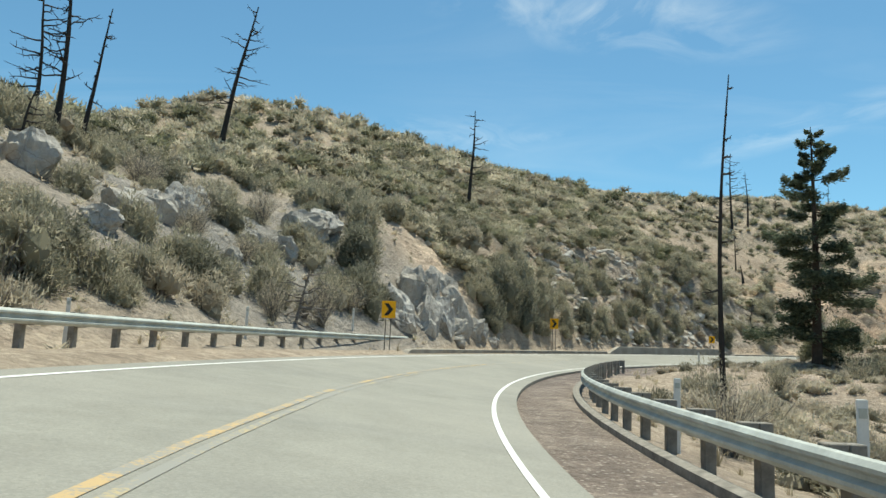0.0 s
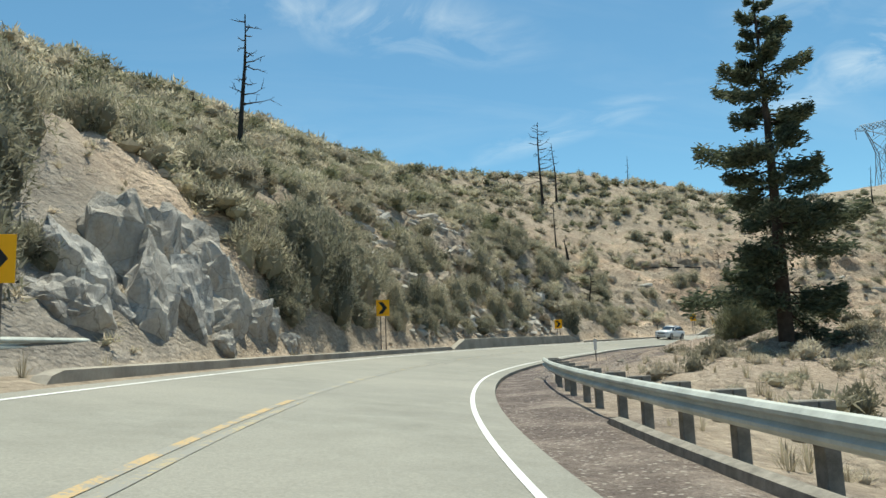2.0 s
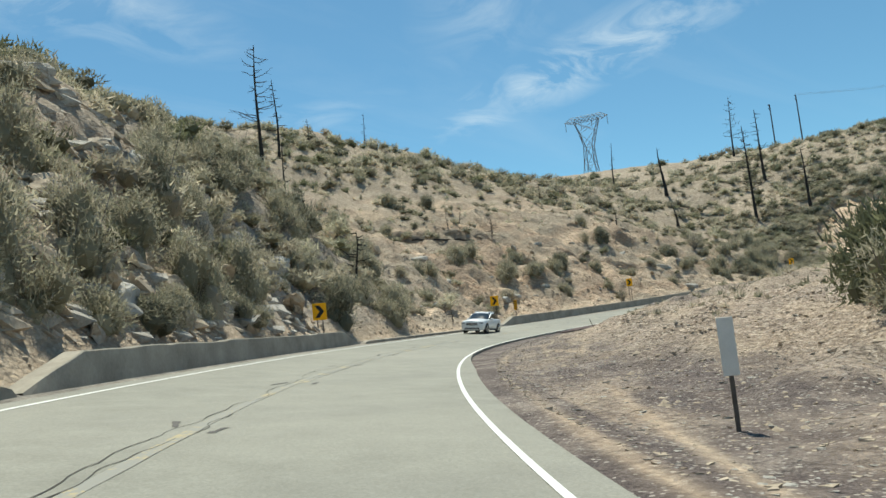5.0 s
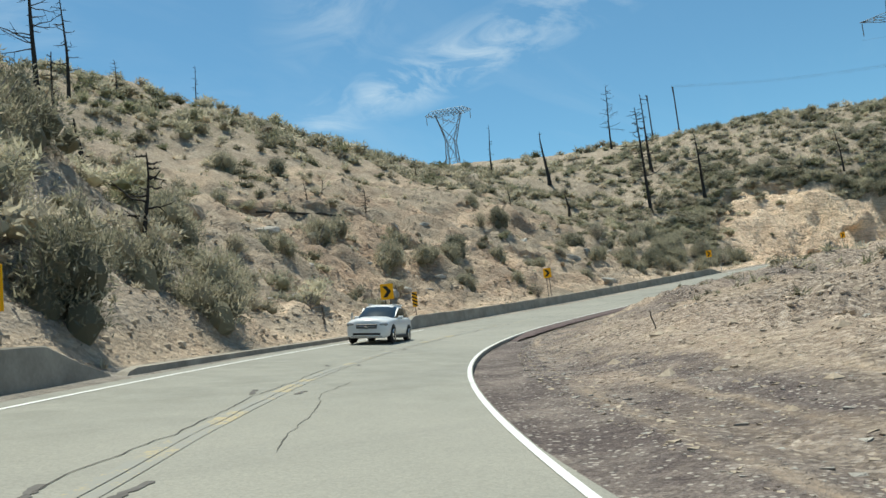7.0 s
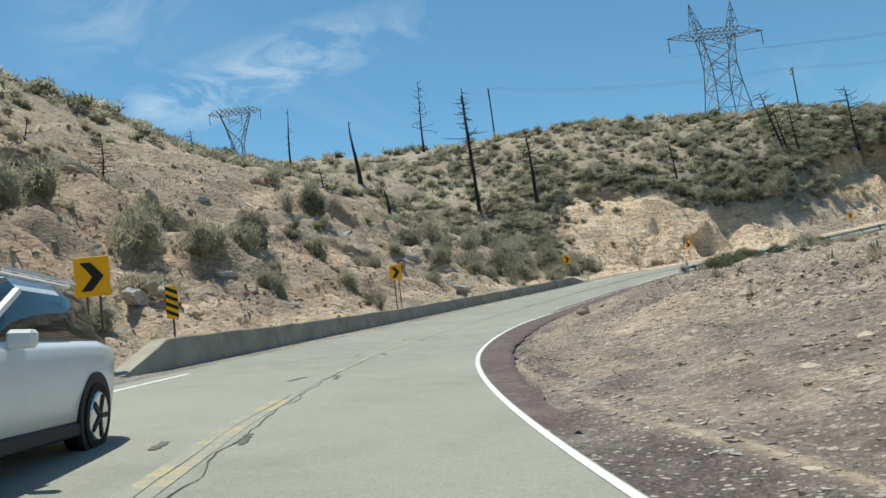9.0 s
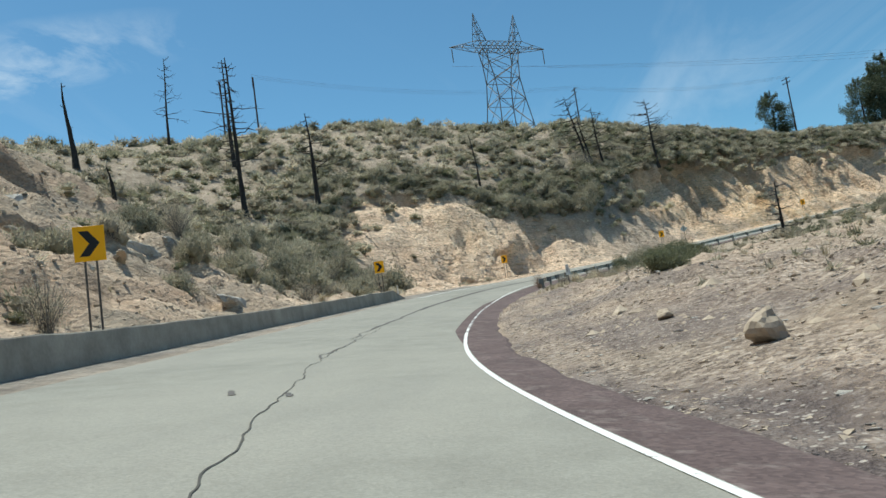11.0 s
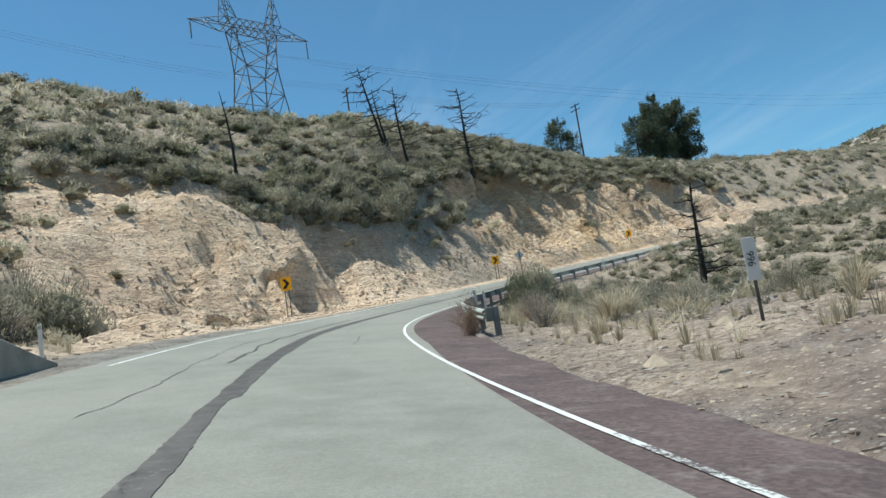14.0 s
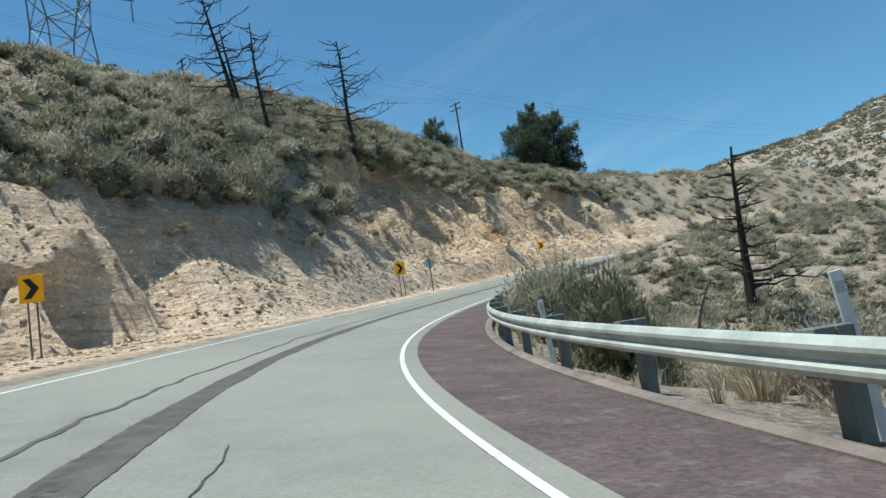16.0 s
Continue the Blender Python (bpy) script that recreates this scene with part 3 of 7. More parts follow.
def box_bm(x, y, z, size_x, size_y, size_z, bevel=0.0):
    bm = bmesh.new()
    bmesh.ops.create_cube(bm, size=1, matrix=Matrix.Translation((x, y, z)) @ Matrix.Diagonal((size_x, size_y, size_z, 1)))
    if bevel:
        bmesh.ops.bevel(bm, geom=bm.edges[:], offset=bevel, segments=1, affect="EDGES")
    return bm


def tube(points, radii, sides=6):
    """Places and quads of a tube through points."""
    points = np.asarray(points, float)
    way = np.gradient(points, axis=0)
    way /= np.maximum(np.linalg.norm(way, axis=1)[:, None], 1e-9)
    ref = np.where(abs(way[:, 2:3]) > 0.9, np.array([[1.0, 0, 0]]), np.array([[0, 0, 1.0]]))
    u = np.cross(way, ref)
    u /= np.linalg.norm(u, axis=1)[:, None]
    v = np.cross(way, u)
    a = np.linspace(0, 2 * np.pi, sides, endpoint=False)
    ring = points[:, None, :] + np.asarray(radii)[:, None, None] * (np.cos(a)[None, :, None] * u[:, None, :] + np.sin(a)[None, :, None] * v[:, None, :])
    k = np.arange(len(points) - 1)[:, None] * sides
    j = np.arange(sides)[None, :]
    q = np.stack([k + j, k + (j + 1) % sides, k + sides + (j + 1) % sides, k + sides + j], -1).reshape(-1, 4)
    return ring.reshape(-1, 3), q


def joined(pieces):
    verts, faces, base = [], [], 0
    for v, q in pieces:
        verts.append(v)
        faces.append(q + base)
        base += len(v)
    return np.concatenate(verts), np.concatenate(faces)


def strip(name, s0, s1, profile, mat, ds=0.8, closed=False, wobble=0.0):
    """A ribbon or bar that follows the road: profile of (d, height above the centre line)."""
    s = np.linspace(s0, s1, max(2, int((s1 - s0) / ds) + 1))
    prof = list(profile) + ([profile[0]] if closed else [])
    v = np.stack([place(s, shift(s) + d + wobble * fbm(s / 2.3, 0 * s + d, 3, 7), BANK * shift(s) + (h(s) if callable(h) else h)).T for d, h in prof], 1)
    n = len(prof)
    faces = grid_faces(len(s), n)[:, ::-1]
    return raw_mesh(name, v.reshape(-1, 3), faces, [mat])


# ---- ground ----
D_LINES = np.r_[-71, -70, -58, -48, np.arange(-42, -20, 2.0), np.arange(-20, -9.4, 0.6), np.arange(-9.4, -7.6, 0.3), np.arange(-7.6, -3.9, 0.16), -3.6, -2, 0, 2, 3.8, 4.4, 4.9, np.arange(5.3, 18, 0.32), np.arange(18, 34, 0.6), np.arange(34, 62, 1.4), np.arange(62, 116, 3.5), 125, 140, 165, 200, 250]
GRID_S = np.r_[np.arange(-100, 10, 3.0), np.arange(10, 56, 0.7), np.arange(56, 222, 0.42), np.arange(222, 300, 0.36), np.arange(300, 350, 0.6), np.arange(350, 436, 1.6)]
gs, gd = np.meshgrid(GRID_S, D_LINES, indexing="ij")
brow_d = np.interp(gs, BROW_S, BROW_D)
hollow = sum(3.0 * np.exp(-((gs - c) / w) ** 2 - ((gd - f) / 1.1) ** 2) for c, w, f in ((229.5, 3.4, 11.3), (236.5, 1.5, 11.0), (244.6, 2.3, 11.2), (250.5, 0.9, 11.0)))
hollow = hollow + 1.7 * np.exp(-((gd - brow_d + 2.4) / 1.3) ** 2) * np.clip((gs - 226) / 4, 0, 1) * np.clip((350 - gs) / 8, 0, 1) * np.clip(0.75 + 1.4 * value_noise(gs / 5, 0 * gs, 76), 0, 1) * np.interp(gs, [240, 246, 264, 280], [1, 0.35, 0.35, 1])
hollow = hollow - 0.5 * np.exp(-((gd - brow_d - 0.4) / 0.9) ** 2) * np.clip((gs - 226) / 4, 0, 1) * np.clip((350 - gs) / 8, 0, 1)
gx, gy, gz, ga = line_at(gs)
spur = 1 - 2 * np.abs(value_noise(gs / np.where(gs < 276, 2.4, 3.6) + 0.5 * value_noise(gs / 3, gd / 4, 71), gd / 11, 72))
ribs = 1 - spur ** 1.5 + 0.5 * np.abs(value_noise(gs / 1.0, gd / 4, 73)) * 2
chips = value_noise(gs / 0.8 + gd / 1.5, gd / 0.55, 74) + 0.6 * value_noise(gs / 0.45, gd / 0.4, 75)
cut_face = np.clip((gd - 6.2) / 1.2, 0, 1) * np.clip((19 - gd) / 5, 0, 1)
ribbed = cut_face * np.interp(gs, [224, 230, 250, 262, 274, 284, 340, 356], [0, 0.5, 0.6, 0.4, 1.2, 4.2, 4.2, 0])
chipped = cut_face * np.interp(gs, [60, 75, 130, 140, 224, 230, 350, 360], [0, 0.5, 0.5, 0.4, 0.3, 0.35, 0.25, 0])
for mid, half_run, at, fall, deep in ((154, 9, 23.6, -0.5, 1.5), (156, 9, 15.6, -0.15, 1.4), (150, 6, 10.6, 0.0, 0.9), (176, 8, 13.5, -0.3, 1.0), (182, 7, 20.0, -0.3, 1.1)):
    hollow = hollow + deep * np.exp(-((gd - at - fall * (gs - mid)) / 0.75) ** 2) * np.clip((half_run - abs(gs - mid)) / 3, 0, 1) * np.clip(0.8 + 1.2 * value_noise(gs / 1.6, 0 * gs, 77), 0, 1)
gd_in = gd + hollow + ribbed * ribs + chipped * chips
gv = np.stack([gx - gd_in * np.cos(ga), gy - gd_in * np.sin(ga), gz + rise(gs, gd)], -1).reshape(-1, 3)
ground_me = raw_mesh("ground", gv, grid_faces(len(GRID_S), len(D_LINES))[:, ::-1], [GROUND], True)
fs, fd = gs.ravel(), gd.ravel()
ragged = 1.6 * fbm(fs / 3, fd / 3, 3, 41)
cinder_out = np.interp(fs, [-80, 40, 58, 75, 100, 118, 135, 160, 190, 200, 260, 400], [6.3, 6.5, 8.5, 11.5, 9.0, 7.0, 6.2, 6.0, 6.4, 6.6, 6.5, 6.5])
zone_r = np.clip((cinder_out + ragged + fd) / 1.2, 0, 1) * (fd < 0) * (0.65 + 0.35 * np.clip((fs - 20) / 30, 0, 1))
zone_r = zone_r * np.where(fd < -5.0, np.clip(0.72 + 1.3 * fbm(fs / 2.2, fd / 1.1, 4, 45), 0, 1), 1)
zone_r = np.maximum(zone_r, np.clip(0.15 + 1.6 * fbm(fs / 5, fd / 2, 4, 46), 0, 0.7) * (fd < -6) * (fd > -15) * (fs > 120) * (fs < 215))
tracks = 0 * fs
for run_s, run_d in (([62, 76, 90, 105, 118, 129, 140, 152, 175, 184, 197], [-4.1, -4.25, -4.7, -4.8, -5.1, -4.65, -4.3, -4.3, -5.4, -5.7, -5.2]),
                     ([62, 72, 85, 100, 108, 112, 117, 122], [-4.7, -4.75, -6.5, -8.0, -7.6, -7.1, -6.3, -5.4]), ([64, 80, 100, 120], [-8.5, -9.5, -6.2, -5.6])):
    run = np.interp(fs, run_s, run_d) + 0.25 * value_noise(fs / 3, 0 * fs, 90)
    track = np.exp(-((fd - run) / 0.14) ** 2) * np.clip(0.65 + 1.5 * value_noise(fs / 5, fs * 0, 91), 0, 1) * (fs > run_s[0]) * (fs < run_s[-1])
    zone_r = zone_r * (1 - 0.95 * track)
    tracks = np.maximum(tracks, track)
zone_g = np.where(fd > 4, bare(fs, fd) * np.where((fs > 118) & (fs < 215), np.clip(0.42 + 1.3 * fbm(fs / 5 + fd / 4, fd / 2.2, 4, 49), 0.05, 1), 1), np.clip((cinder_out * 0 + 0.42 + 0.5 * ragged) * np.clip((fs - 45) / 20, 0, 1) * np.clip((215 - fs) / 15, 0, 1) * np.clip((30 + fd) / 8, 0, 1), 0, 1))
zone_b = np.clip(np.exp(-((fs - 40) / 14) ** 2) * 1.1, 0, 1) * np.clip(1.3 - abs(fd - 14) / 12, 0, 1) * (fd > 6)
zone_b = np.maximum(zone_b, np.clip(np.exp(-((fs - 108) / 16) ** 2) * 0.8, 0, 1) * np.clip(1.2 - abs(fd - 10) / 6, 0, 1) * (fd > 6))
zone_b = np.maximum(zone_b, 0.8 * (fd > 3.2) * (fd < 5.25) * (fs > 60) * (fs < 222))
# painted shade: grey over the steep sandy face turned from the sun
zone_b = np.maximum(zone_b, 0.45 * np.exp(-((fs - 264) / 6) ** 2) * (fd > 5) * (fd < 18))
zone_g = np.maximum(zone_g, 0.55 * tracks)
zone_g = np.maximum(zone_g, (fd < -6.5) * (fd > -18) * np.interp(fs, [160, 178, 200, 212], [0, 0.45, 0.3, 0]) * np.clip(0.8 + fbm(fs / 4, fd / 2, 3, 52), 0, 1))
colour_layer(ground_me, "zone", np.c_[zone_r, zone_g, zone_b])
ochre = np.clip(np.exp(-((fs - 300) / 20) ** 2) + 0.35 * np.exp(-((fs - 243) / 5) ** 2) + np.exp(-((fs - 152) / 12) ** 2 - ((fd - 26) / 7) ** 2) * 0.9, 0, 1) * np.clip(0.75 + 1.6 * fbm(fs / 4, fd / 4, 3, 43), 0, 1) * (fd > 5)
# painted shade: two dark streaks where ledges and bushes shadow the slope
shade_and_brown = np.clip(np.exp(-((fs - 152) / 10) ** 2 - ((fd - 17.5 - 0.05 * (fs - 152)) / 2.2) ** 2) * 1.2 + 0.8 * np.exp(-((fs - 148) / 7) ** 2 - ((fd - 11) / 1.6) ** 2), 0, 1) * np.clip(0.7 + 1.4 * fbm(fs / 3, fd / 3, 3, 44), 0, 1)
# joined with the slope's own reddish-brown colour
shade_and_brown = np.maximum(shade_and_brown, np.interp(fs, [122, 138, 196, 210], [0, 0.95, 0.95, 0]) * np.clip((fd - 6) / 3, 0, 1) * np.clip((60 - fd) / 10, 0, 1) * np.clip(0.6 + 1.3 * fbm(fs / 4 + fd / 5, fd / 1.8, 4, 53), 0, 1))
stony = np.clip(0.95 + 0.9 * fbm(fs / 3, fd / 2, 3, 48), 0.3, 1) * (fd < -4) * np.clip((fs - 40) / 20, 0, 1) * np.clip((240 - fs) / 20, 0, 1) * np.clip((26 + fd) / 8, 0, 1) * np.where(fd < -6.5, np.interp(fs, [160, 178], [1, 0.75]), 1)
colour_layer(ground_me, "stain_shade", np.c_[ochre, shade_and_brown, stony * (1 - 0.9 * tracks)])
ground = tagged(new("ground", ground_me), "dry sandy hillside and roadside with bare cuts", "ground", kind="structure")

# far land: one wide sheet with hills that reaches the horizon
rr = np.r_[0, 60, 110, 160, 220, 300, 380, 460, 540, 640, 760, 900, 1100, 1400, 1900, 2600, 3600]
ra = np.linspace(0, 2 * np.pi, 181)
gr, ga = np.meshgrid(rr, ra, indexing="ij")
fx, fy = 110 + gr * np.cos(ga), 60 + gr * np.sin(ga)


def far_height(x, y):
    def hill(cx, cy, w, h):
        return h * np.exp(-((x - cx) ** 2 + (y - cy) ** 2) / w ** 2)
    z = -24 + hill(330, -385, 230, 138) + hill(640, -60, 260, 70) + hill(-150, 420, 200, 70) + hill(300, 520, 260, 60) + hill(-500, 700, 300, 190) + hill(900, -700, 400, 200)
    return z + np.clip((np.hypot(x - 110, y - 60) - 160) / 200, 0, 1) * 16 * fbm(x / 120, y / 120, 4, 51)


fz = far_height(fx, fy)
far_me = raw_mesh("ground_far", np.stack([fx, fy, fz], -1).reshape(-1, 3), grid_faces(len(rr), len(ra)), [GROUND], True)
colour_layer(far_me, "zone", np.zeros((gr.size, 3)))
tagged(new("ground_far", far_me), "distant brushy hills and canyon floor", "hills", kind="structure")

# ---- road ----
PAVE_L = 3.75
PAVE_LABEL = "pale worn two-lane asphalt road curving uphill"
s = np.arange(-95, 430, 0.8)
rows = [(PAVE_L + shift(s), -0.10), (PAVE_L + shift(s), 0.0), (shift(s), 0.0), (pave_edge(s), 0.0), (pave_edge(s), -0.10)]
me = raw_mesh("road", np.stack([place(s, d, BANK * d + h).T for d, h in rows], 1).reshape(-1, 3), grid_faces(len(s), 5)[:, ::-1], [ROAD])
tagged(new("road", me), PAVE_LABEL, "road", kind="structure")


def marking(name, label, s0, s1, d0, d1, mat, lift=0.006, wobble=0.0):
    me = strip(name, s0, s1, [(d1, BANK * d1 + lift), (d0, BANK * d0 + lift)], mat, wobble=wobble)
    return tagged(new(name, me), label, "road marking", kind="structure")


for s0, s1, say, mat in ((-95, 171, "solid white painted edge line", WHITE_LINE), (171, 193, "broken worn white edge line on the dark shoulder", WHITE_WORN), (193, 430, "solid white painted edge line", WHITE_LINE)):
    s = np.linspace(s0, s1, int((s1 - s0) / 0.6))
    rows = [place(s, edge_line(s) + e, BANK * (edge_line(s) + e) + 0.007).T for e in (0.045, -0.045)]
    tagged(new("edge_line_inner", raw_mesh("edge_line_inner", np.stack(rows, 1).reshape(-1, 3), grid_faces(len(s), 2)[:, ::-1], [mat])), say, "road marking", kind="structure")
marking("edge_line_outer", "faint white painted edge line", -95, 137, 3.2, 3.3, WHITE_LINE)
marking("edge_line_outer", "faint white painted edge line", 204, 430, 3.2, 3.3, WHITE_LINE)
marking("centre_line", "worn faded orange centre line", -95, 40, 0.03, 0.15, YELLOW_LINE, wobble=0.05)
marking("centre_line", "almost worn away second centre line", -95, 40, -0.15, -0.05, YELLOW_WORN, wobble=0.05)
marking("centre_line", "almost worn away tan centre line", 40, 84, -0.02, 0.13, YELLOW_WORN, wobble=0.06)
marking("centre_line", "worn faded orange centre line", 84, 132, 0.0, 0.13, YELLOW_WORN, wobble=0.08)
marking("centre_line", "almost worn away tan centre line", 84, 150, -0.14, -0.02, YELLOW_WORN, wobble=0.06)
s = np.arange(128, 420, 0.35)
out = edge_line(s) - np.interp(s, [128, 140, 172, 198, 207, 420], [0.4, 0.8, 1.0, 1.5, 2.1, 2.1]) + np.interp(s, [128, 195, 207], [0.16, 0.3, 0.06]) * fbm(s / 1.5, 0 * s, 5, 47)
inn = pave_edge(s) + 0.01
lift = -0.004 - 0.14 * np.clip((134 - s) / 6, 0, 1)
rows = [place(s, e, BANK * e + lift).T for e in (inn, (inn + out) / 2, out)] + [place(s, out - 0.12, BANK * out - 0.07).T]
me = raw_mesh("shoulder", np.stack(rows, 1).reshape(-1, 3), grid_faces(len(s), 4)[:, ::-1], [SHOULDER])
tagged(new("shoulder", me), "red-brown gravelly asphalt shoulder beside the lane", "road shoulder", kind="structure")


# ---- roadside things ----
def guardrail(label, s0, s1, far, facing, post_mat, base=0.0, taper=None, posts=(0, 1.905)):
    """Steel beam on posts; facing +1 turns its face to the road from the inner side."""
    rail = tagged(new("guardrail"), label, "guardrail")
    rail.location = spot(s0, far)
    inverse = Matrix.Translation(-rail.location)
    wave = [(0, 0.44), (0.035, 0.455), (0.08, 0.50), (0.08, 0.535), (0.015, 0.575), (0.015, 0.615), (0.08, 0.655), (0.08, 0.69), (0.035, 0.735), (0, 0.75)]
    n = int((s1 - s0) / 3.81)
    for k in range(n):
        a = s0 + k * 3.81
        s = np.linspace(a, a + 3.83, 7)
        d = far if taper is None else float(np.interp(a, *taper))
        d_end = far if taper is None else float(np.interp(a + 3.81, *taper))
        line = np.linspace(d, d_end, 7)
        g = BANK * np.clip(line, -5.4, 5.4) + base
        rings = []
        for off, h in wave + [(o - 0.004, h) for o, h in wave[::-1]]:
            rings.append(place(s, line + facing * off, g + h).T)
        v = np.stack(rings, 1).reshape(-1, 3)
        me = raw_mesh("beam", v, grid_faces(7, len(wave) * 2), [STEEL], False)
        part("beam", me, rail).matrix_parent_inverse = inverse
        for u in posts:
            at = spot(a + u, d - facing * 0.27, float(BANK * np.clip(d, -5.4, 5.4) + base))
            turn = Matrix.Translation(at) @ pose(0, 0, 0, 0, 0, heading(a + u))
            part("post", box_bm(0, 0, 0.2, 0.15, 0.2, 1.16, 0.01), rail, post_mat, m=turn).matrix_parent_inverse = inverse
            at = spot(a + u, d - facing * 0.095, float(BANK * np.clip(d, -5.4, 5.4) + base))
            turn = Matrix.Translation(at) @ pose(0, 0, 0, 0, 0, heading(a + u))
            part("blockout", box_bm(0, 0, 0.6, 0.18, 0.2, 0.36, 0.01), rail, post_mat, m=turn).matrix_parent_inverse = inverse
    return rail


guardrail("galvanised steel guardrail on timber posts along the slope", -60, 50, 6.9, -1, POST_WOOD, 0.05)
guardrail("galvanised steel guardrail on timber posts at the bend's inside", -36.9, 54.6, -5.35, 1, POST_WOOD, taper=([0, 38, 54.5], [-5.35, -5.25, -4.75]))
guardrail("bright galvanised guardrail curving round the bend", 206.9, 316, -5.75, 1, POST_STEEL, -0.03, posts=(0,))


def barrier(label, s0, s1, d, height):
    prof = [(d + 0.45, -0.3), (d + 0.45, BANK * d + height), (d + 0.02, BANK * d + height), (d, BANK * d + height - 0.03), (d - 0.05, BANK * d - 0.2)]
    s = np.linspace(s0, s1, int((s1 - s0) / 0.6))
    ends = np.clip(np.minimum((s - s0) / 2.5, (s1 - s) / 2.5), 0.02, 1)
    v = np.stack([place(s, np.full_like(s, a), np.where(b > 0.5, BANK * d + (b - BANK * d) * ends + 0.05 * fbm(s / 1.3, s * 0, 3, 5), b)).T for a, b in prof], 1)
    me = raw_mesh("barrier_wall", v.reshape(-1, 3), grid_faces(len(s), len(prof))[:, ::-1], [CONCRETE])
    return tagged(new("barrier_wall", me), label, "concrete wall")


barrier("low weathered concrete wall below the rocky cut", 81, 110, 4.55, 0.72)
barrier("low weathered concrete wall along the outer lane", 136.8, 205, 4.2, 0.75)


def chevron_sign(s, d, z, size, twist, label="yellow chevron sign with black arrow on two posts"):
    """z: height of the plate's middle."""
    foot = spot(s, d)
    sign = tagged(new("chevron_sign"), label, "road sign", "chevron signs along the bend")
    sign.matrix_basis = Matrix.Translation(foot) @ pose(0, 0, 0, 0, 0, heading(s) + twist)
    mid = z - foot.z
    w, h = 0.76 * size, 0.92 * size
    part("plate", box_bm(0, 0, mid, w, 0.012, h, 0.004), sign, YELLOW, "yellow reflective plate")
    bm = bmesh.new()
    a, b = w * 0.33, h * 0.36
    outline = [(-a, b), (-a * 0.05, b), (a, 0), (-a * 0.05, -b), (-a, -b), (a * 0.0, 0)]
    front = [bm.verts.new((x, -0.0105, mid + y)) for x, y in outline]
    rear = [bm.verts.new((x, -0.0065, mid + y)) for x, y in outline]
    bm.faces.new(front)
    for k in range(6):
        bm.faces.new((front[k], rear[k], rear[(k + 1) % 6], front[(k + 1) % 6]))
    part("arrow", bm, sign, BLACK, "black chevron arrow")
    for x in (-0.14, 0.14):
        part("post", box_bm(x, 0.03, (mid + h * 0.3) / 2 - 0.15, 0.05, 0.04, mid + h * 0.3 + 0.3), sign, TIMBER)
    return sign


for s, d, z in ((41, 6.0, 3.9), (70, 5.3, 5.1), (108, 6.0, 5.7), (137.5, 5.1, 7.1), (167, 5.1, 9.3), (206, 6.3, 11.9), (238.5, 9.0, 14.2), (268, 5.2, 16.4), (306, 6.1, 20.6)):
    chevron_sign(s, d, z, 1.0, 14)


# ---- the car ----
CAR_PAINT = plain("white_car_paint", (0.72, 0.73, 0.74), 0.25, 0.0, vary=0.04, spec=0.6)
CAR_GLASS = plain("tinted_car_glass", (0.02, 0.025, 0.03), 0.06, 0.0, vary=0.1, spec=0.9)
RUBBER = plain("tyre_rubber", (0.018, 0.018, 0.018), 0.85, vary=0.2)
TRIM = plain("dark_plastic_trim", (0.025, 0.025, 0.027), 0.6, vary=0.15)
CHROME = plain("chrome", (0.65, 0.66, 0.67), 0.15, 0.9, vary=0.1)
GRILLE = plain("grey_grille", (0.11, 0.112, 0.115), 0.4, 0.5, vary=0.3, scale=20)
LAMP = plain("headlamp_lens", (0.26, 0.28, 0.30), 0.1, 0.2, vary=0.1, spec=0.8)


def loft(sections):
    """Quads through rings of equal length, closed round."""
    rings = np.array(sections, float)
    k, n = rings.shape[:2]
    i, j = np.meshgrid(np.arange(k - 1), np.arange(n), indexing="ij")
    q = np.stack([i * n + j, i * n + (j + 1) % n, (i + 1) * n + (j + 1) % n, (i + 1) * n + j], -1).reshape(-1, 4)
    return rings.reshape(-1, 3), q


CAR_S = 126.1


